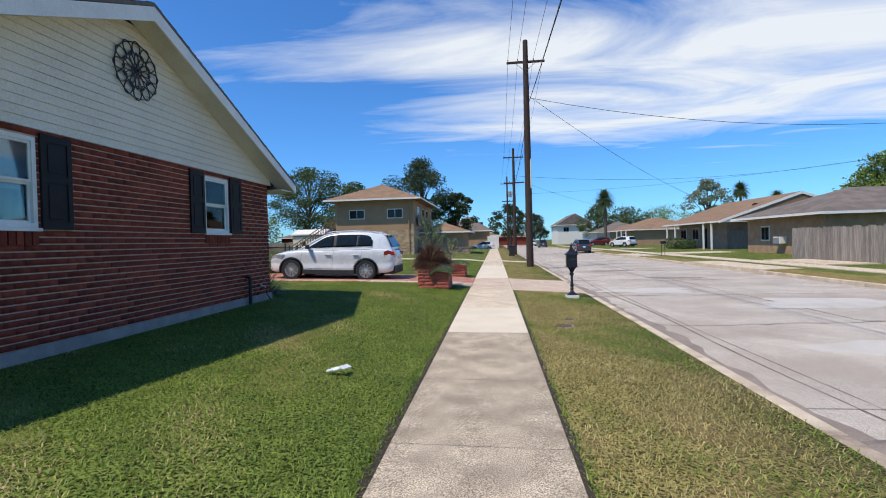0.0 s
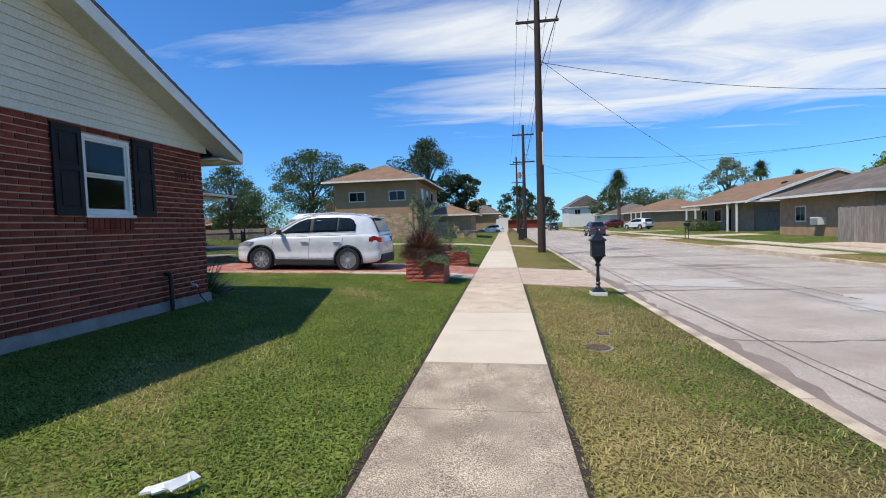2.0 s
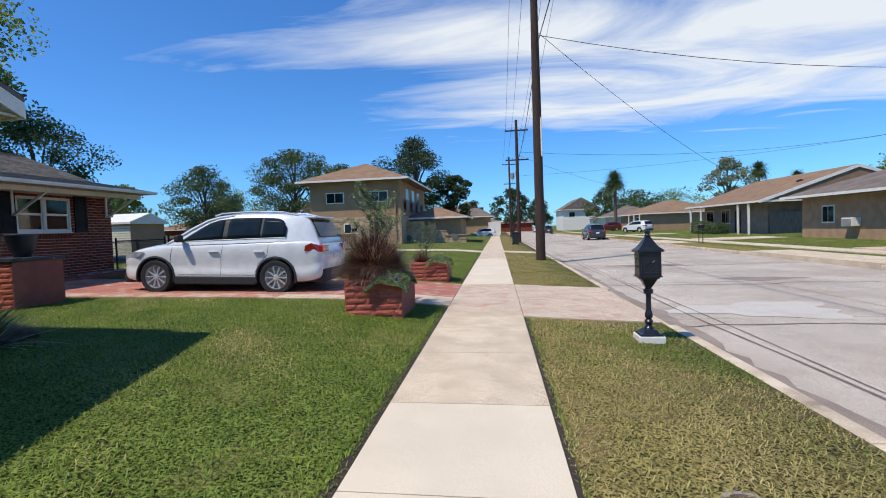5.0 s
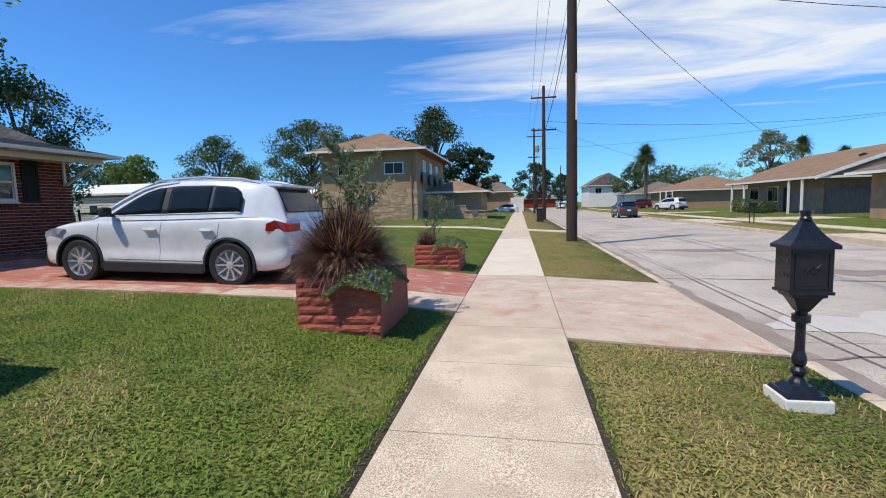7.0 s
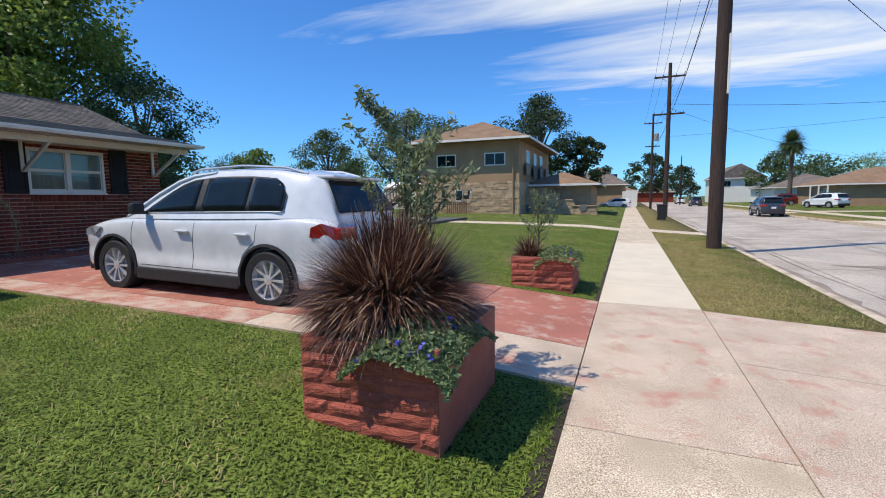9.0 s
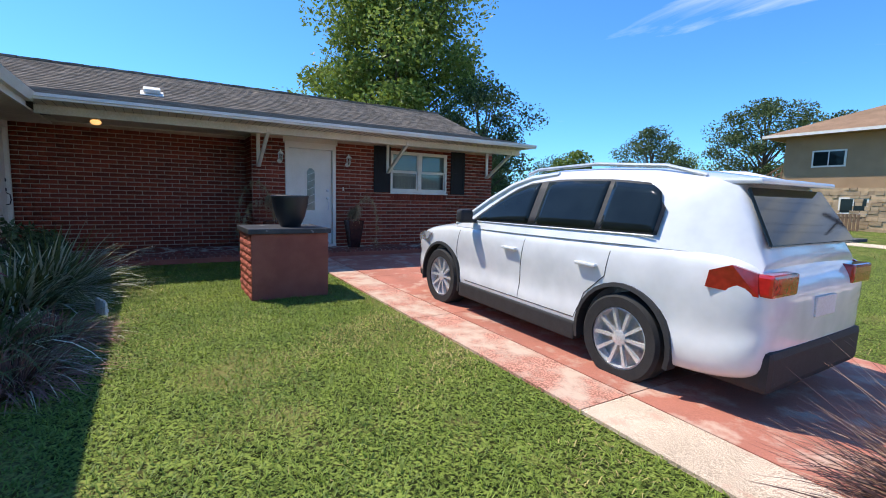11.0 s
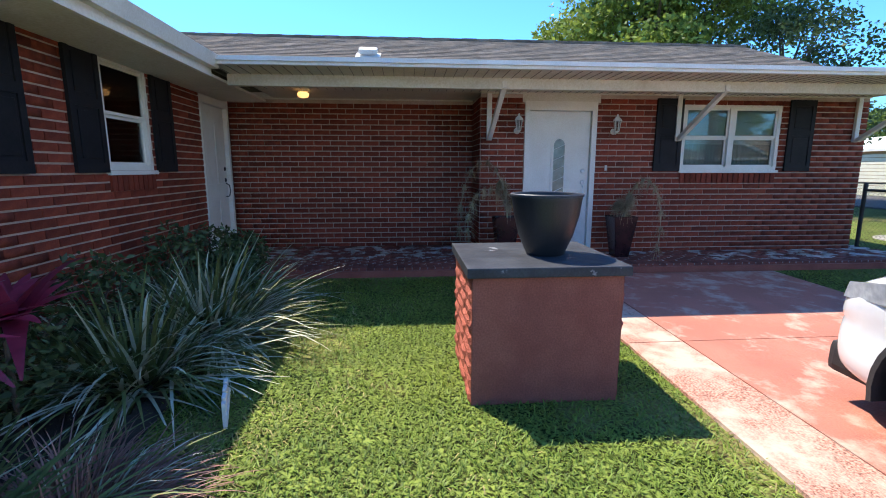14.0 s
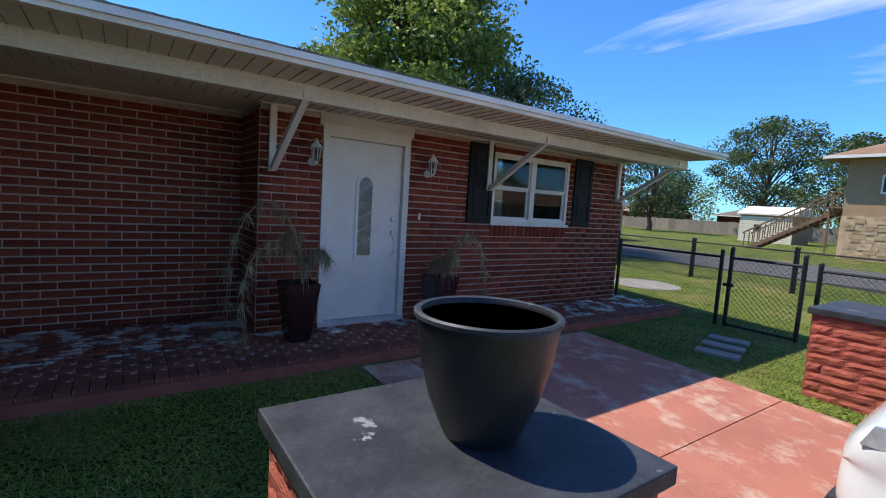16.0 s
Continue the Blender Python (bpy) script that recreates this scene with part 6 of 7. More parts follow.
def fence_bay(x0, x1, y, h, name, label, along_y=False, gate=False, latch=False, group="fence bays"):
    m = pose(x0, y, FZ, 0, 0, 90 if along_y else 0)
    f = empty(name, m, label, "gate" if gate else "fence", group if not gate else "")
    w = x1 - x0
    bm = bmesh.new()
    add_tube(bm, (0.03, 0, h), (w - 0.03, 0, h), 0.02)
    if gate:
        add_tube(bm, (0.03, 0, 0.08), (w - 0.03, 0, 0.08), 0.02)
    part("rail", bm, M_FENCE, f)
    for xx in (0.03, w - 0.03):
        post = part("post", lathe([(0.03, 0.0 if gate else -0.2), (0.03, h + 0.06), (0.036, h + 0.065), (0.03, h + 0.10), (0.01, h + 0.12)], 10, None, Matrix.Translation((xx, 0, 0.05 if gate else 0))), M_FENCE, f)
    bm = bmesh.new()
    mesh_panel(bm, 0.04, w - 0.04, 0.08, h)
    part("wire_mesh", bm, M_FENCE, f, "diamond wire mesh")
    if latch:
        part("latch", box(-0.05, 0.09, -0.03, 0.03, h * 0.6, h * 0.6 + 0.05, 0.006), M_FENCE, f)
    return f


fence_bay(-12.62, -10.78, FY, 1.10, "chain_link_fence", "black chain-link fence bay beside the brick house")
fence_bay(-10.70, -9.72, FY, 1.10, "fence_gate", "closed black chain-link garden gate", gate=True, latch=True)
fence_bay(-9.66, -8.6, FY + 0.2, 1.05, "chain_link_fence", "black chain-link fence bay beyond the gate")
fence_bay(-8.6, -7.4, FY + 0.2, 1.05, "chain_link_fence", "black chain-link fence bay beyond the gate")
for a in np.arange(-26.0, -7.0, 2.4):
    fence_bay(a, a + 2.4, 26.2, 1.05, "chain_link_fence", "black chain-link fence bay along the back lane")
for k in range(3):
    ob = part("stepping_stone", box(-0.24, 0.24, -0.11, 0.11, -0.04, 0.02, 0.01), M_SLAB)
    ob.matrix_basis = pose(-10.25 + 0.12 * k, 19.95 - 0.42 * k, gz(-10.2) + 0.015, 0, 0, 14)
    tagged(ob, "flat grey stepping stone in the lawn", "stepping stone", "stepping stones")
tagged(part("paved_circle", lathe([(0.8, 0), (0.8, 0.05), (0.75, 0.06), (0.02, 0.06)], 28, None, pose(-13.6, 23.3, 0.38)), M_SLAB), "round pale paved patch in the grass", "paving")

# wheeled bin by the pavement
wb = empty("wheelie_bin", pose(1.62, 45.5, gz(1.6)), "dark wheeled rubbish bin on the verge", "bin")
bm = bmesh.new()
vs = [bm.verts.new((sx * a, sy * b, zz)) for a, b, zz in ((0.22, 0.25, 0.06), (0.30, 0.35, 1.0)) for sx, sy in ((-1, -1), (1, -1), (1, 1), (-1, 1))]
bm.faces.new(vs[:4][::-1])
bm.faces.new(vs[4:])
for k in range(4):
    bm.faces.new((vs[k], vs[(k + 1) % 4], vs[4 + (k + 1) % 4], vs[4 + k]))
part("bin_body", bm, M_PLASTIC, wb)
part("bin_lid", box(-0.33, 0.33, -0.38, 0.40, 1.0, 1.07, 0.03), M_PLASTIC, wb)
for s in (-1, 1):
    part("wheel", lathe([(0.12, -0.03), (0.12, 0.03), (0.02, 0.03)], 16, None, pose(s * 0.24, 0.26, 0.12, 0, 90, 0)), M_TYRE, wb)


# ---- houses ----
def far_window(parent, m, w, h):
    win = part("window", box(-0.06, w + 0.06, -0.04, 0.03, -0.06, h + 0.06), M_WHITE, parent)
    win.matrix_basis = m
    for i in range(2):
        part("pane", box(0.03 + i * w / 2, w / 2 - 0.03 + i * w / 2, -0.055, -0.041, 0.03, h - 0.03), M_CARDARKGLASS, win)


def hip_roof(bm, x0, x1, y0, y1, z, rise, hip=True, over=0.6, ridge_y=None):
    x0, x1, y0, y1 = x0 - over, x1 + over, y0 - over, y1 + over
    along_y = (y1 - y0) >= (x1 - x0) if ridge_y is None else ridge_y
    if along_y:
        c = (x0 + x1) / 2
        e = (x1 - x0) / 2 if hip else 0.0
        r0, r1 = (c, y0 + min(e, (y1 - y0) / 2 - 0.05), z + rise), (c, y1 - min(e, (y1 - y0) / 2 - 0.05), z + rise)
    else:
        c = (y0 + y1) / 2
        e = (y1 - y0) / 2 if hip else 0.0
        r0, r1 = (x0 + min(e, (x1 - x0) / 2 - 0.05), c, z + rise), (x1 - min(e, (x1 - x0) / 2 - 0.05), c, z + rise)
    P = [bm.verts.new(p) for p in ((x0, y0, z), (x1, y0, z), (x1, y1, z), (x0, y1, z), r0, r1)]
    Q = [bm.verts.new((p[0], p[1], z - 0.14)) for p in ((x0, y0), (x1, y0), (x1, y1), (x0, y1))]
    if along_y:
        fs = ((0, 1, 4), (1, 2, 5, 4), (2, 3, 5), (3, 0, 4, 5))
    else:
        fs = ((0, 1, 5, 4), (1, 2, 5), (2, 3, 4, 5), (3, 0, 4))
    for f in fs:
        bm.faces.new([P[i] for i in f])
    for k in range(4):
        bm.faces.new((P[k], P[(k + 1) % 4], Q[(k + 1) % 4], Q[k]))
    bm.faces.new(Q[::-1])


def house(label, x0, x1, y0, y1, zb, h, rise, wall_mat, roof_mat, hip=True, wins=(), posts=(), name="house", over=0.6, door=None, fascia=True):
    hs = empty(name, pose(0, 0, 0), label, "house")
    part("wall", box(x0, x1, y0, y1, zb - 0.4, zb + h), wall_mat, hs)
    bm = bmesh.new()
    hip_roof(bm, x0, x1, y0, y1, zb + h + 0.14, rise, hip, over, None if hip else True)
    rf = part("roof", bm, roof_mat, hs)
    if fascia:
        bm = bmesh.new()
        o = over
        for b in ((x0 - o - 0.02, x1 + o + 0.02, y0 - o - 0.03, y0 - o), (x0 - o - 0.02, x1 + o + 0.02, y1 + o, y1 + o + 0.03), (x0 - o - 0.03, x0 - o, y0 - o, y1 + o), (x1 + o, x1 + o + 0.03, y0 - o, y1 + o)):
            add_box(bm, *b, zb + h, zb + h + 0.16)
        part("fascia", bm, M_WHITE, rf, "white fascia")
    for face, u, z, w, hh in wins:
        m = {"s": pose(u, y0, z), "w": pose(x0, u, z, 0, 0, -90), "e": pose(x1, u, z, 0, 0, 90)}[face]
        far_window(hs, m, w, hh)
    for px, py in posts:
        part("porch_post", box(px - 0.07, px + 0.07, py - 0.07, py + 0.07, zb - 0.3, zb + h), M_WHITE, hs)
    if door:
        part("door", box(*door), M_SHUTTER, hs)
    return hs


# two-storey house with a stone lower storey
AX0, AX1, AY0, AY1 = -16.0, -8.0, 45.6, 59.0
apt = house("two-storey tan house with a stone lower storey", AX0, AX1, AY0, AY1, 0.3, 5.5, 2.0, M_TAN, M_SHINGLE_TAN, True,
            [("s", -14.5, 4.05, 1.5, 0.85), ("s", -10.6, 4.05, 1.5, 0.85), ("s", -13.0, 1.4, 1.2, 0.8), ("e", 48, 3.6, 1.2, 1.6), ("e", 51, 3.6, 1.2, 1.6), ("e", 54, 3.6, 1.2, 1.6)], over=0.9)
part("downpipe", box(-8.5, -8.4, 45.45, 45.55, 0.2, 5.8), M_TAN, apt)
rng = np.random.default_rng(41)


def rubble(parent, axis, u0, u1, c, z0, top, limit=300):
    """Random stones on a face at c: along x (faces -y) or along y (faces +x). top(u) gives the height there."""
    made, vs, fs = 0, [], []
    z = z0
    while z < max(top(u0), top(u1), top((u0 + u1) / 2)):
        hh = rng.uniform(0.16, 0.26)
        u = u0 - rng.uniform(0, 0.3)
        while u < u1:
            ln = rng.uniform(0.25, 0.6)
            a, b = max(u, u0), min(u + ln, u1)
            if b - a > 0.08 and z + hh <= top((a + b) / 2) + 0.1:
                d = rng.uniform(0.02, 0.07)
                bx = (a + 0.012, b - 0.012, c - d, c + 0.05, z + 0.012, z + hh - 0.012) if axis == "x" else (c - 0.05, c + d, a + 0.012, b - 0.012, z + 0.012, z + hh - 0.012)
                if made < limit:
                    part("stone", box(*bx), M_STONE, parent)
                    made += 1
            u += ln
        z += hh


rubble(apt, "x", AX0 + 0.2, AX1, AY0, 0.3, lambda u: 2.75, 290)
part("stone_storey", box(AX0 - 0.03, AX1 + 0.03, AY0 - 0.03, AY1, 0.0, 2.75), M_STONE, apt)
for k, yy in enumerate((47, 50, 53, 56)):
    part("balcony_rail", box(AX1 + 0.2, AX1 + 0.26, yy, yy + 1.6, 3.3, 4.2), M_WOODGREY, apt)
# outdoor timber stair on its rear side
stair = empty("outdoor_stair", Matrix(), "brown timber outdoor stair against the house", "stair")
M_STAIR = material("brown_stair_timber", (0.20, 0.12, 0.07), (0.13, 0.08, 0.05), rough=0.85, scale=4, fine=40, bump=0.3)
for k in range(16):
    part("tread", box(-21.3 + k * 0.3, -20.98 + k * 0.3, 47.0, 48.2, 0.45 + k * 0.18, 0.50 + k * 0.18), M_STAIR, stair)
for yy in (46.95, 48.2):
    bm = bmesh.new()
    add_prism(bm, [(-21.4, yy, 0.3), (-21.0, yy, 0.3), (-16.3, yy, 3.15), (-16.3, yy, 3.4)], (0, 0.06, 0))
    add_prism(bm, [(-21.4, yy, 1.35), (-21.4, yy, 1.45), (-16.3, yy, 4.5), (-16.3, yy, 4.4)], (0, 0.06, 0))
    for k in range(18):
        add_box(bm, -21.3 + k * 0.29, -21.25 + k * 0.29, yy, yy + 0.05, 0.5 + k * 0.172, 1.4 + k * 0.172)
    part("stringer_and_rail", bm, M_STAIR, stair)
part("landing", box(-17.0, -16.0, 46.8, 48.5, 3.2, 3.3), M_STAIR, stair)
part("support_post", box(-17.0, -16.9, 46.9, 47.0, 0.2, 3.2), M_STAIR, stair)

# low stone extension with stepped garden wall
ext = house("low stone extension with a brown shingle roof", -8.0, -3.2, 49.5, 57.0, 0.2, 2.25, 1.1, M_STONE, M_SHINGLE_TAN, True, over=0.7)
gw = empty("stone_wall", Matrix(), "stepped tan stone garden wall with round openings", "wall")
for k, (a, b, t) in enumerate(((-9.2, -6.4, 2.2), (-6.4, -5.4, 1.75), (-5.4, -4.4, 1.3), (-4.4, -2.6, 0.85))):
    part("wall_length", box(a, b, 47.8, 48.1, 0.0, t), M_STONE, gw)
    part("coping", box(a - 0.03, b + 0.03, 47.72, 48.16, t, t + 0.08, 0.02), M_STONE, gw)
rubble(gw, "x", -9.2, -2.6, 47.8, 0.1, lambda u: 2.15 if u < -6.4 else 1.7 if u < -5.4 else 1.25 if u < -4.4 else 0.8, 200)
# The wall is uncut; dark discs carry the shade of its round openings.
for xx in (-7.8, -3.6):
    part("opening_shade", lathe([(0.28, 0), (0.28, 0.08), (0.02, 0.09)], 20, None, pose(xx, 47.8, 0.75, 90)), M_INTERIOR, gw, "dark disc for the shade inside a round opening")
tg = empty("timber_gate", Matrix(), "small brown slatted timber gate", "gate")
for k in range(10):
    part("slat", box(-13.4 + k * 0.17, -13.29 + k * 0.17, 44.6, 44.64, 0.3, 1.35), M_STAIR, tg)
part("rail", box(-13.4, -11.7, 44.64, 44.68, 1.1, 1.18), M_STAIR, tg)

# house with roof panels further on, and others down the street
sol = house("pale house with solar panels on its roof", -10.0, 4.0 - 5.0, 92, 104, 0.2, 3.2, 3.2, M_TAN, M_SHINGLE_GREY, True)
M_PANEL = material("solar_panel", (0.02, 0.025, 0.04), (0.015, 0.02, 0.03), rough=0.15, scale=3, fine=30, bump=0)
for r in range(2):
    for k in range(6):
        ob = part("solar_panel", box(-0.48, 0.48, -0.75, 0.75, 0, 0.05), M_PANEL, sol)
        ob.matrix_basis = pose(-8.6 + k * 1.12 + r * 0.2, 93.5 + r * 1.75, 4.15 + r * 0.85, 26)
part("carport", box(-1.4, 0.8, 90, 95, 0.0, 2.4), M_WHITE, sol)
house("tan-roofed brick house down the street", -14, 0.5, 112, 124, 0.1, 2.5, 2.2, M_BRICK, M_SHINGLE_TAN)
house("tan-roofed house at the bend", 1.5, 12, 168, 180, 0.1, 2.6, 2.4, M_BRICK, M_SHINGLE_TAN)
wh = house("white two-storey house with a grey gable roof", 17.0, 26.0, 128, 142, 0.1, 5.0, 3.0, M_WHITE, M_SHINGLE_GREY, False, [("s", 18.5, 3.4, 1.4, 1.2), ("s", 22.5, 3.4, 1.4, 1.2)])
bm = bmesh.new()
add_prism(bm, [(17, 128, 5.1), (26, 128, 5.1), (21.5, 128, 7.9)], (0, 0.3, 0))
part("gable", bm, M_WHITE, wh)

# houses over the road
M_BUFF = material("buff_brick", (0.42, 0.27, 0.16), (0.32, 0.20, 0.12), rough=0.9, scale=2, fine=30, bump=0.4)
M_BLUEGREY = material("blue_grey_siding", (0.20, 0.235, 0.30), (0.17, 0.20, 0.26), rough=0.7, scale=2, fine=20, bump=0.1, stretch=(0.3, 0.3, 8))
M_PALEBRICK = material("pale_brown_brick", (0.36, 0.27, 0.21), (0.27, 0.2, 0.155), rough=0.9, scale=2, fine=30, bump=0.4)
h2 = house("buff brick house with a grey hip roof", 20.6, 34, 31.5, 40.5, 0.05, 2.55, 1.9, M_BUFF, M_SHINGLE_GREY, True, [("w", 38.5, 1.0, 1.0, 1.0)], over=0.9)
ac = part("air_conditioner", box(20.1, 20.6, 35.4, 36.2, 0.75, 1.25, 0.02), M_WHITE, h2, "white window air conditioner")
bm = bmesh.new()
for k in range(8):
    add_box(bm, 20.085, 20.099, 35.45, 36.15, 0.8 + k * 0.05, 0.825 + k * 0.05)
part("grille", bm, M_SLAB, ac)
h1 = house("long brick house with a tan roof and porch posts", 23.0, 35.0, 49.0, 61.0, 0.0, 2.7, 2.6, M_PALEBRICK, M_SHINGLE_TAN, False,
           [("w", 57, 1.0, 1.6, 1.3), ("w", 60.4, 1.0, 1.6, 1.3)], [(21.6, y) for y in (49.2, 51.0, 58.6, 61.2)], over=1.5, door=(22.94, 23.01, 53.4, 54.4, 0.1, 2.2))
bm = bmesh.new()
add_prism(bm, [(22.0, 48.75, 2.72), (36.0, 48.75, 2.72), (29.0, 48.75, 5.1)], (0, 0.2, 0))
part("gable", bm, M_BLUEGREY, h1, "blue-grey gable siding")
for s in (-1, 1):
    bm = bmesh.new()
    add_prism(bm, [(29, 47.40, 5.44), (29, 47.40, 5.2), (29 + s * 7.5, 47.40, 2.62), (29 + s * 7.5, 47.40, 2.86)], (0, 0.06, 0))
    part("rake_board", bm, M_WHITE, h1, "white rake board")
part("carport_screen", box(23.0, 29.5, 48.6, 48.68, 0.0, 1.9), M_WOODGREY, h1, "weathered board screen")
for k in range(3):
    part("roof_vent", lathe([(0.18, 0), (0.18, 0.35), (0.3, 0.36), (0.3, 0.5), (0.05, 0.62)], 12, None, pose(26.2 + k * 1.6, 50 + k * 3.5, 4.0 + k * 0.3)), M_SHUTTER, h1, "dark roof ventilator")
house("low house with porch further down the street", 23.5, 35, 82, 98, 0.0, 2.6, 2.2, M_TAN, M_SHINGLE_TAN, True, [("w", 88, 1.0, 1.6, 1.2)], [(22.5, y) for y in (83, 86, 89)])
house("low dark-roofed house further down the street", 22, 34, 104, 120, 0.0, 2.6, 2.4, M_WHITE, M_SHINGLE_GREY, True)
house("low brick house behind the lane", -62, -50, 84, 96, 0.4, 2.6, 2.0, M_BRICK, M_SHINGLE_TAN)
house("low brick house behind the back gardens", -44, -33, 92, 102, 0.4, 2.6, 2.0, M_BRICK, M_SHINGLE_GREY)

# weathered board fence along the far plot
bf = empty("board_fence", Matrix(), "tall weathered grey board fence", "fence")
yy, rng = 8.0, np.random.default_rng(51)
while yy < 29.5:
    w = rng.uniform(0.13, 0.16)
    t = 1.75 + rng.uniform(-0.05, 0.05)
    part("board", box(17.45, 17.48 + rng.uniform(0, 0.01), yy, yy + w - 0.008, -0.1, t), M_WOODGREY, bf)
    yy += w
xx = 17.5
while xx < 21.2:
    part("board", box(xx, xx + 0.14, 29.5, 29.53, -0.1, 1.75 + rng.uniform(-0.05, 0.05)), M_WOODGREY, bf)
    xx += 0.15
far_pav = empty("pavement_far", Matrix(), "concrete pavement across the road", "pavement", kind="structure")
for a in np.arange(-10, 110, 3.0):
    part("slab", box(14.0, 15.2, a + 0.01, a + 2.99, -0.2, -0.035), M_PAVE, far_pav)
for y0, y1 in ((22.0, 29.5), (40.0, 46.0), (60, 65)):
    part("apron", box(11.6, 14.0, y0, y1, -0.3, -0.075), M_PAVE, far_pav)
    part("drive", box(15.2, 22.9, y0 + 1.2, y1 - 1.2, -0.2, 0.012), M_PAVE, far_pav)
# back lane, shed
tagged(part("lane", box(-70, -9.0, 29.5, 36.5, 0.2, 0.475), M_ASPHALT), "grey asphalt back lane", "lane", kind="structure")
for sx, sy, w, d, h, lb in ((-31.0, 37.5, 4.6, 3.5, 2.3, "pale slatted garden shed with a metal roof"), (-27.5, 61, 4.2, 4.0, 2.5, "white slatted garden shed")):
    sh = empty("garden_shed", pose(sx, sy, 0.4), lb, "shed")
    part("shed_wall", box(0, w, 0, d, 0, h), M_TAN, sh)
    for k in range(int(h / 0.18)):
        part("lap_board", box(-0.03, w + 0.03, -0.04, -0.005, k * 0.18 + 0.01, k * 0.18 + 0.165), M_SIDING, sh)
    bm = bmesh.new()
    hip_roof(bm, 0, w, 0, d, h + 0.14, 0.7, False, 0.25)
    part("shed_roof", bm, M_WHITE, sh, "pale metal roof")
    part("shed_window", box(1.2, 1.8, -0.06, -0.041, 1.0, 1.6), M_CARDARKGLASS, sh)
fr = empty("back_fence", Matrix(), "grey weathered fence behind the gardens", "fence")
for k in range(60):
    part("board", box(-75 + k * 1.0, -74.02 + k * 1.0, 78.0, 78.05, 0.3, 2.1 + 0.05 * math.sin(k * 2.3)), M_WOODGREY, fr)

# ---- trees ----
M_OAK = leaf_material("oak_leaf", (0.115, 0.16, 0.055), (0.06, 0.09, 0.032))
M_LIGHTLEAF = leaf_material("bright_leaf", (0.22, 0.28, 0.06), (0.115, 0.17, 0.035))
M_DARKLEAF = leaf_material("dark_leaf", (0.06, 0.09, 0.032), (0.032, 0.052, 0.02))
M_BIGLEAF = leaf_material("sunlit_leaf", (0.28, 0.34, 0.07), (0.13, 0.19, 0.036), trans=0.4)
M_SILVER = leaf_material("silver_leaf", (0.28, 0.31, 0.20), (0.15, 0.19, 0.10))


def tree(x, y, h, w, mat, n, size, seed, label, low=0.3, clumps=34, zb=None):
    """Tapered trunk with limbs; the crown is many leaves gathered in uneven clumps."""
    rng = np.random.default_rng(seed)
    z0 = zb if zb is not None else (0.3 if x < 0 else 0.0)
    t = empty("tree", pose(x, y, z0), label, "tree")
    bm = bmesh.new()
    r = 0.022 * h + 0.05
    top = Vector((rng.uniform(-0.04, 0.04) * h, rng.uniform(-0.04, 0.04) * h, h * 0.72))
    fork = Vector((0, 0, h * low))
    add_path(bm, [(0, 0, -0.3), fork * 0.5 + Vector((0.02 * h, 0, 0)), fork, top * 0.8, top], [r * 1.25, r, r * 0.85, r * 0.45, r * 0.15], 9)
    part("trunk", bm, M_BARK, t)
    cs = []
    bm = bmesh.new()
    for k in range(clumps):
        a = k * 2.399 + rng.uniform(-0.4, 0.4)
        u = (k + 0.5) / clumps
        zz = h * (low + 0.06 + (0.97 - low - 0.06) * u)
        prof = math.sin(math.pi * min(1.0, 0.16 + 0.84 * u)) ** 0.6
        rad = w * 0.5 * prof * rng.uniform(0.3, 1.0)
        c = Vector((math.cos(a) * rad, math.sin(a) * rad, zz + rng.uniform(-0.04, 0.04) * h))
        cs.append((np.array(c), w * rng.uniform(0.08, 0.165)))
        s0 = fork.lerp(top, max(0, u - 0.25))
        m = s0.lerp(c, 0.5) + Vector((0, 0, 0.03 * h))
        add_path(bm, [s0, m, c], [r * 0.34, r * 0.2, r * 0.06], 5)
    lb = part("branchwork", bm, M_BARK, t)
    lb["kind"] = "stuff"
    per = n // clumps
    pts = []
    for c, rr in cs:
        p = rng.normal(0, 1, (per, 3))
        p /= np.linalg.norm(p, axis=1)[:, None]
        p *= (rr * rng.uniform(0.15, 1.15, per) ** 0.6)[:, None] * [1.15, 1.15, 0.75]
        pts.append(c + p)
    v, f = leaf_quads(rng, np.concatenate(pts), size, 0.15, 1.7)
    cr = new("crown", mesh_np("crown", v, f, mat))
    cr.parent = t
    cr["kind"] = "stuff"
    return t


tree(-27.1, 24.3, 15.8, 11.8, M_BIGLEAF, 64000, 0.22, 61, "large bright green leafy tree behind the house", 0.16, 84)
tree(-22.0, 26.8, 7.0, 6.5, M_OAK, 14000, 0.15, 62, "leafy tree beside the house end", 0.15)
tree(-33.0, 80.0, 15.0, 15.0, M_OAK, 15000, 0.32, 63, "wide dark live oak behind the gardens", 0.25)
tree(-41.0, 68.0, 11.0, 10.0, M_OAK, 10000, 0.28, 64, "round green tree behind the gardens", 0.15)
tree(-22.0, 72.0, 11.0, 9.0, M_OAK, 9000, 0.3, 65, "green tree behind the tan house", 0.2)
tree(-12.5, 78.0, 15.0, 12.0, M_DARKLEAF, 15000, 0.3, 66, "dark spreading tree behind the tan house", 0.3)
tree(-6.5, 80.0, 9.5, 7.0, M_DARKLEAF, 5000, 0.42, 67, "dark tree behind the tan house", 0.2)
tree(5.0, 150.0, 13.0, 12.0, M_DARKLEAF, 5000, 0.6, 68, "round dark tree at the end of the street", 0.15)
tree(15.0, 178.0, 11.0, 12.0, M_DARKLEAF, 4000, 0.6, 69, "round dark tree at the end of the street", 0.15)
tree(40.0, 92.0, 12.0, 7.5, M_SILVER, 8000, 0.34, 70, "silvery pale tree behind the roofs", 0.05)
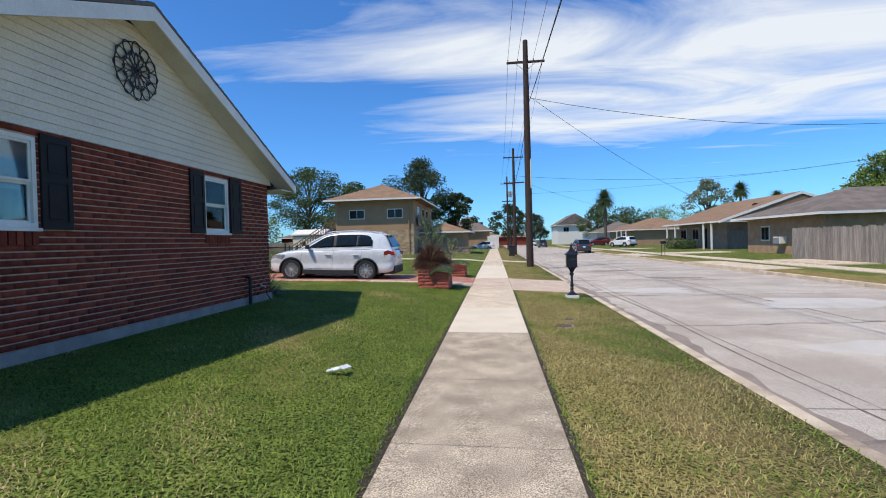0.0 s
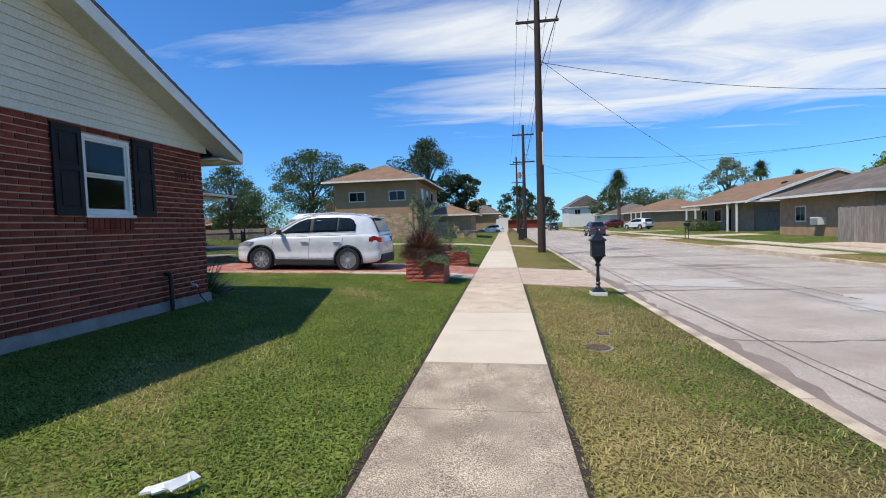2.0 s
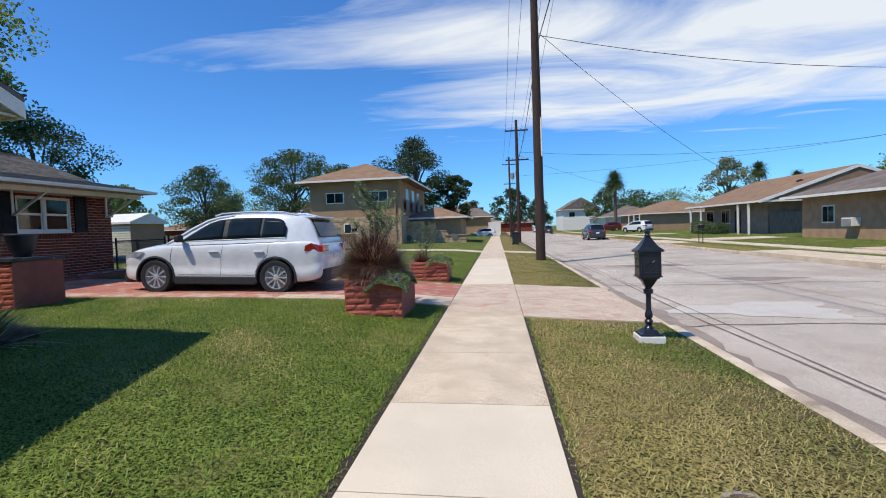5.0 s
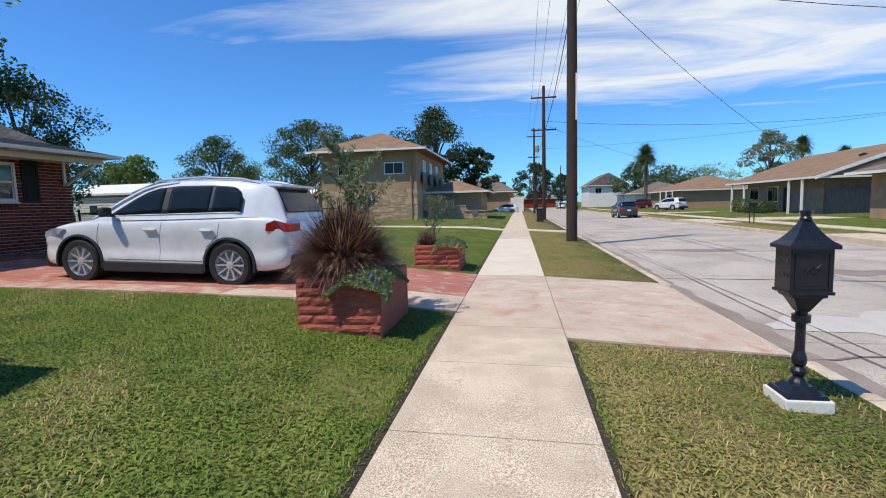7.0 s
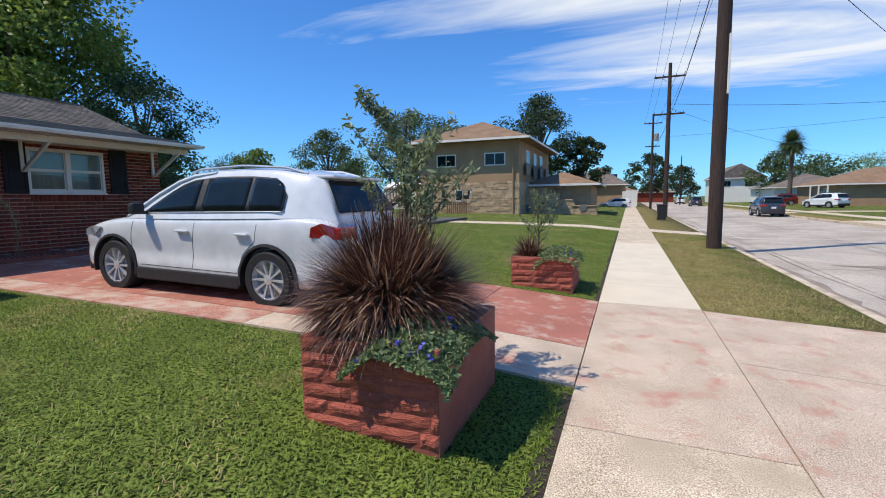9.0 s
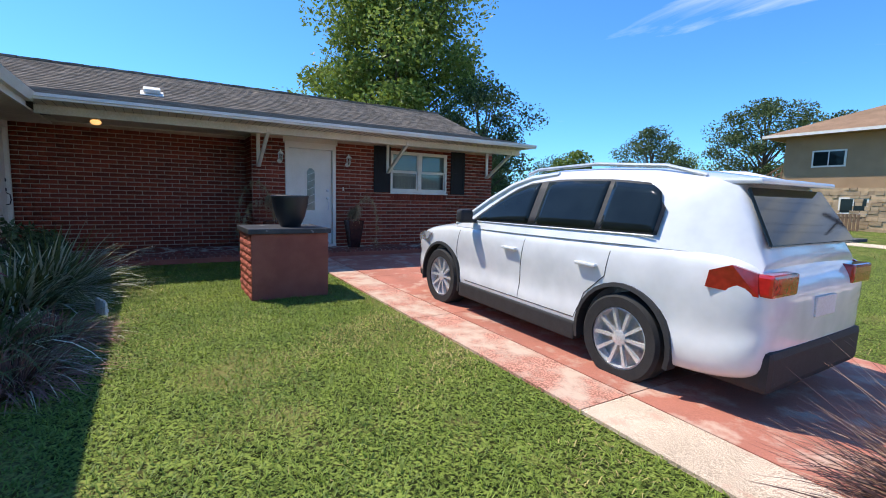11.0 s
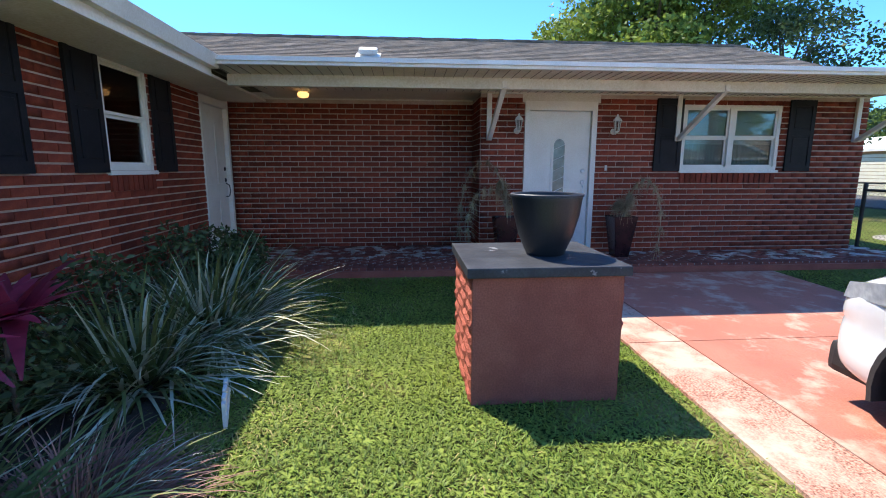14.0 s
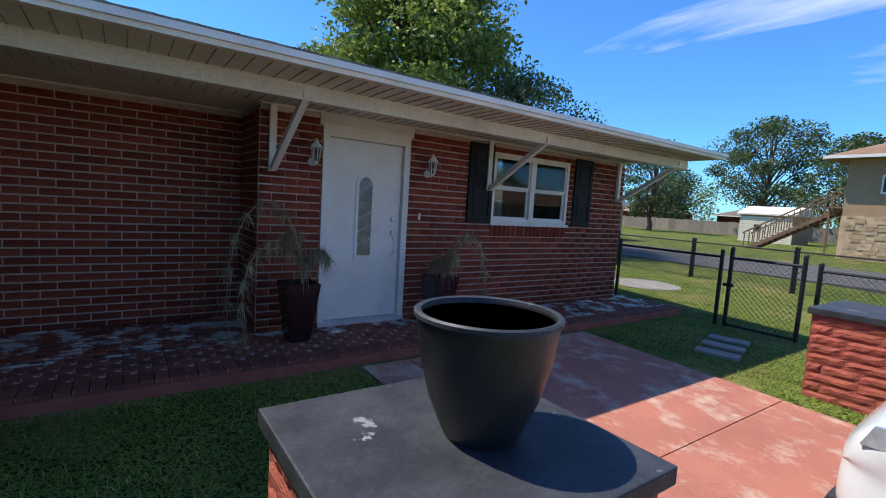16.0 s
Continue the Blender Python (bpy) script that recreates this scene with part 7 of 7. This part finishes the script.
tree(49.0, 64.0, 11.0, 10.0, M_LIGHTLEAF, 6000, 0.4, 71, "green tree behind the far houses", 0.2)
tree(60.0, 82.0, 10.5, 13.0, M_LIGHTLEAF, 5000, 0.45, 72, "green tree behind the far houses", 0.2)
tree(24.0, 112.0, 9.0, 9.0, M_OAK, 4000, 0.45, 73, "green tree down the street", 0.12)
tree(36.0, 132.0, 9.0, 16.0, M_OAK, 5000, 0.5, 74, "wide green tree down the street", 0.12)
for k, (tx, ty, th, tw) in enumerate(((-52, 66, 9, 9), (-60, 72, 8, 11), (-70, 60, 10, 12), (-48, 84, 8, 12), (-58, 104, 11, 16), (-80, 90, 11, 16), (-27, 96, 9, 14), (-90, 50, 11, 14), (-95, 20, 12, 16), (-45, 44, 7.5, 7), (52, 150, 10, 20), (-20, 140, 9, 18))):
    tree(tx, ty, th, tw, M_OAK if k % 2 else M_LIGHTLEAF, 5000, 0.38, 80 + k, "leafy tree on the skyline", 0.12)


def palm(x, y, h, seed):
    rng = np.random.default_rng(seed)
    p = empty("palm_tree", pose(x, y, 0), "tall fan palm with a shaggy crown", "palm tree", "palms")
    bm = bmesh.new()
    add_path(bm, [(0, 0, -0.2), (0.1, 0, h * 0.5), (0, 0.1, h * 0.86)], [0.38, 0.28, 0.3], 9)
    part("trunk", bm, M_BARK, p)
    n = 900
    a, th = rng.uniform(0, 6.283, n), np.radians(rng.uniform(5, 150, n))
    d = np.stack([np.sin(th) * np.cos(a), np.sin(th) * np.sin(a), np.cos(th)], 1)
    c = np.tile([0, 0.1, h * 0.86], (n, 1)) + d * 0.35
    cr = new("crown", ribbons("crown", c, d, rng.uniform(1.3, 2.5, n), rng.uniform(0.1, 0.5, n), 0.2, M_OAK, 4))
    cr.parent = p
    cr["kind"] = "stuff"


palm(22.5, 98.0, 11.0, 91)
palm(60.0, 121.0, 14.5, 92)
palm(70.5, 125.0, 12.0, 93)


def hedge(x, y, w, d, h, seed):
    rng = np.random.default_rng(seed)
    n = 1800
    c = rng.uniform(-1, 1, (n, 3))
    c = c / (np.abs(c) ** 4).sum(1)[:, None] ** 0.25 * (rng.uniform(0.4, 1, n) ** 0.4)[:, None]
    c = c * [w / 2, d / 2, h / 2] + [0, 0, h / 2]
    v, f = leaf_quads(rng, c, 0.14, 0.2, 1.6)
    bush("hedge", "clipped dark green shrub in front of a house", "shrub", pose(x, y, -0.02), [("leaves", mesh_np("leaves", v, f, M_OAK))])


hedge(21.0, 57.0, 1.6, 3.2, 1.3, 95)
hedge(21.0, 53.6, 1.5, 2.4, 1.1, 96)


def small_vehicle(x, y, rz, paint, label, truck=False):
    return suv(pose(x, y, -0.02 if x > 12 else ROAD_Z, 0, 0, rz), paint, label, full=False)


M_CARRED = material("dark_red_car_paint", (0.16, 0.015, 0.015), (0.13, 0.012, 0.012), rough=0.3, scale=1, fine=5, bump=0, coat=0.7)
small_vehicle(17.6, 92.0, 10, M_CARRED, "dark red vehicle parked on a drive")
small_vehicle(19.0, 78.0, -60, M_CARWHITE, "white vehicle parked on a drive")
small_vehicle(10.2, 130.0, -90, M_CARWHITE, "white vehicle parked far down the street")
small_vehicle(-4.5, 86.0, 0, M_CARWHITE, "white vehicle parked by the pale house")
small_vehicle(10.3, 105.0, -90, M_CARGREY, "dark vehicle parked far down the street")
for sx, sy in ((13.2, 38.3),):
    mp = empty("post_box", pose(sx, sy, -0.1), "small dark mailbox on two thin posts", "mailbox")
    for s in (-0.12, 0.12):
        part("post", box(s - 0.02, s + 0.02, -0.02, 0.02, -0.1, 1.0), M_BLACK, mp)
    part("box_body", box(-0.2, 0.2, -0.12, 0.12, 1.0, 1.22, 0.02), M_BLACK, mp)

# tar lines and patches worn into the road
rng = np.random.default_rng(99)
M_CRACK = material("crack_fill", (0.21, 0.175, 0.145), (0.14, 0.115, 0.095), rough=0.95)
M_PATCH = material("pale_road_patch", (0.56, 0.51, 0.45), (0.47, 0.43, 0.37), rough=0.9, scale=1.5, fine=60, bump=0.4, stains=(0.45, 0.41, 0.36), stain_scale=1.5)
M_PATCHDARK = material("dark_road_patch", (0.30, 0.24, 0.195), (0.23, 0.18, 0.145), rough=0.95, scale=1.5, fine=60, bump=0.4)


def strip(name, pts, w, mat, label, z=ROAD_Z + 0.0085):
    pts = np.array(pts, float)
    d = np.gradient(pts, axis=0)
    nn = np.stack([-d[:, 1], d[:, 0]], 1)
    nn /= np.linalg.norm(nn, axis=1)[:, None] + 1e-9
    ws = w * rng.uniform(0.5, 1.4, len(pts))[:, None] / 2
    L, R_ = pts + nn * ws, pts - nn * ws
    v = [(*p, z) for p in L] + [(*p, z) for p in R_]
    k = len(pts)
    ob = new(name, mesh_np(name, v, [(i, i + 1, k + i + 1, k + i) for i in range(k - 1)], mat))
    ob.parent = road
    ob["label"] = label


ys_ = np.arange(-6, 70, 0.35)
strip("tar_line", np.stack([3.55 + 0.02 * ys_ ** 0 + 0.05 * np.sin(ys_ * 0.7), ys_], 1), 0.035, M_CRACK, "dark tar line along the gutter")
strip("tar_line", np.stack([3.75 + 0.03 * np.sin(ys_ * 0.5), ys_], 1), 0.022, M_CRACK, "dark tar line along the gutter")
strip("gutter_dirt", np.stack([2.98 + 0.06 * np.sin(ys_ * 0.9), ys_], 1), 0.34, M_PATCHDARK, "brown dirt along the gutter", ROAD_Z + 0.0075)
for y0 in (4.2, 9.7, 14.4, 19.6, 24.8, 33.5):
    xs_ = np.arange(3.0, 11.4, 0.25)
    strip("crack", np.stack([xs_, y0 + 0.25 * np.cumsum(rng.normal(0, 0.22, len(xs_)))], 1), 0.05, M_CRACK, "wandering dark crack")
for cx, cy, a, b, mt in ((6.6, 7.2, 1.6, 1.0, M_PATCH), (8.6, 12.5, 2.2, 0.9, M_PATCH), (6.0, 25.5, 1.3, 0.45, M_PATCHDARK), (7.4, 20.5, 1.0, 0.4, M_PATCHDARK), (5.0, 15.8, 1.4, 0.8, M_PATCH), (9.2, 6.0, 1.7, 1.4, M_PATCHDARK)):
    t = np.linspace(0, 2 * np.pi, 29)[:-1]
    rr = 1 + 0.25 * np.sin(3 * t + cx) + 0.15 * np.sin(7 * t + cy)
    v = [(cx + a * math.cos(q) * k, cy + b * math.sin(q) * k, ROAD_Z + 0.0068) for q, k in zip(t, rr)] + [(cx, cy, ROAD_Z + 0.0068)]
    ob = new("road_patch", mesh_np("road_patch", v, [(i, (i + 1) % 28, 28) for i in range(28)], mt))
    ob.parent = road
# cracks in the pavement
for pts in (((0.02, 0.0), (0.05, 0.6), (-0.02, 1.2), (0.0, 1.75)), ((-0.75, 1.2), (-0.3, 1.35), (0.1, 1.3), (0.48, 1.42)), ((-0.1, 0.7), (0.2, 0.6), (0.48, 0.62))):
    q = np.array(pts)
    u = np.linspace(0, 1, 24)
    xx = np.interp(u, np.linspace(0, 1, len(q)), q[:, 0]) + rng.normal(0, 0.012, 24)
    yy = np.interp(u, np.linspace(0, 1, len(q)), q[:, 1]) + rng.normal(0, 0.012, 24)
    v = []
    for s in (-1, 1):
        v += [(x + s * 0.010, y + s * 0.008, gz(x) + 0.0225) for x, y in zip(xx, yy)]
    ob = new("crack", mesh_np("crack", v, [(i, i + 1, 25 + i, 24 + i) for i in range(23)], M_CRACK))
    ob.parent = pavement

# bare dark soil in the gap between pavement and turf
for ex, wd, y0, y1 in ((SW_L, -0.07, -2, 14.9), (SW_R, 0.045, -2, 13.95), (SW_L, -0.05, 18.3, 33.0)):
    yv = np.arange(y0, y1, 0.06)
    wv = wd * (0.55 + 0.6 * np.abs(np.sin(yv * 3.1) * np.sin(yv * 1.3)) + rng.uniform(0, 0.5, len(yv)))
    v = [(ex + 0.0, q, gz(ex) + 0.012) for q in yv] + [(ex + k, q, gz(ex + k) + 0.012) for q, k in zip(yv, wv)]
    k = len(yv)
    ob = new("soil_gap", mesh_np("soil_gap", v, [(i, i + 1, k + i + 1, k + i) for i in range(k - 1)], M_SOIL))
    ob.parent = pavement
    ob["label"] = "dark bare soil along the slab edge"


# ---- grass blades ----
def grass_patch(name, regions, n, mats, label, seed, hmin=0.02, hmax=0.055):
    rng = np.random.default_rng(seed)
    area = np.array([(r[1] - r[0]) * (r[3] - r[2]) * r[4] for r in regions])
    which = rng.choice(len(regions), n, p=area / area.sum())
    R_ = np.array(regions)[which]
    x, y = rng.uniform(R_[:, 0], R_[:, 1]), rng.uniform(R_[:, 2], R_[:, 3])
    z = np.interp(x, GX, GZ)
    a = rng.uniform(0, 2 * np.pi, n)
    lean = np.radians(rng.uniform(30, 85, n))
    L = rng.uniform(hmin, hmax, n) * 1.35
    d = np.stack([np.sin(lean) * np.cos(a), np.sin(lean) * np.sin(a), np.cos(lean)], 1)
    s = np.stack([-np.sin(a), np.cos(a), np.zeros(n)], 1) * rng.uniform(0.002, 0.004, n)[:, None]
    base = np.stack([x, y, z - 0.003], 1)
    mid = base + d * (L * 0.6)[:, None]
    tip = base + d * L[:, None] - np.array([0, 0, 1.0]) * (L * 0.25)[:, None]
    patch = np.sin(x * 1.7 + 0.8 * np.sin(y * 1.1)) + np.sin(y * 1.3 + 1.4 * np.sin(x * 0.9)) + 0.8 * np.sin(x * 4.1 + y * 3.3)
    dry = patch + rng.normal(0, 0.9, n) > mats[2]
    for sel, mat, nm in ((~dry, mats[0], name), (dry, mats[1], "dry_" + name)):
        k = int(sel.sum())
        v = np.stack([(base - s)[sel], (base + s)[sel], (mid + s)[sel], (mid - s)[sel], tip[sel]], 1).reshape(-1, 3)
        i = np.arange(k) * 5
        quads = np.stack([i, i + 1, i + 2, i + 3], 1)
        tris = np.stack([i + 3, i + 2, i + 4, i + 4], 1)
        me = bpy.data.meshes.new(nm)
        f3 = np.concatenate([quads[:, [0, 1, 2]], quads[:, [0, 2, 3]], tris[:, :3]])
        bpy.data.meshes.remove(me)
        tagged(new(nm, mesh_np(nm, v, f3, mat)), label, "grass", kind="stuff")


grass_patch("lawn_grass", [(-5.2, -0.83, -0.5, 5, 1.0), (-5.2, -0.83, 5, 15.0, 0.9), (-11.3, -5.2, 10.6, 15.0, 1.1), (-11.3, -2.4, 18.3, 22, 0.45), (-2.4, -0.83, 18.3, 33, 0.4), (-12, -2.4, 22, 33, 0.2)],
            400000, (M_GRASS, M_DRYGRASS, 1.7), "mown green lawn grass with dry flecks", 31)
grass_patch("verge_grass", [(0.53, 2.6, -0.5, 13.9, 1.0), (0.53, 2.6, 18.3, 33, 0.5)], 110000, (M_GRASS, M_DRYGRASS, -0.6), "thin verge grass, half dried to straw", 32)
grass_patch("edge_grass", [(-0.93, -0.83, -0.5, 14.9, 1.0), (0.53, 0.58, -0.5, 13.9, 1.0)], 9000, (M_GRASS, M_DRYGRASS, 1.5), "ragged grass along the pavement edge", 33, 0.03, 0.06)

for args in PENDING:
    lay_bricks(*args)
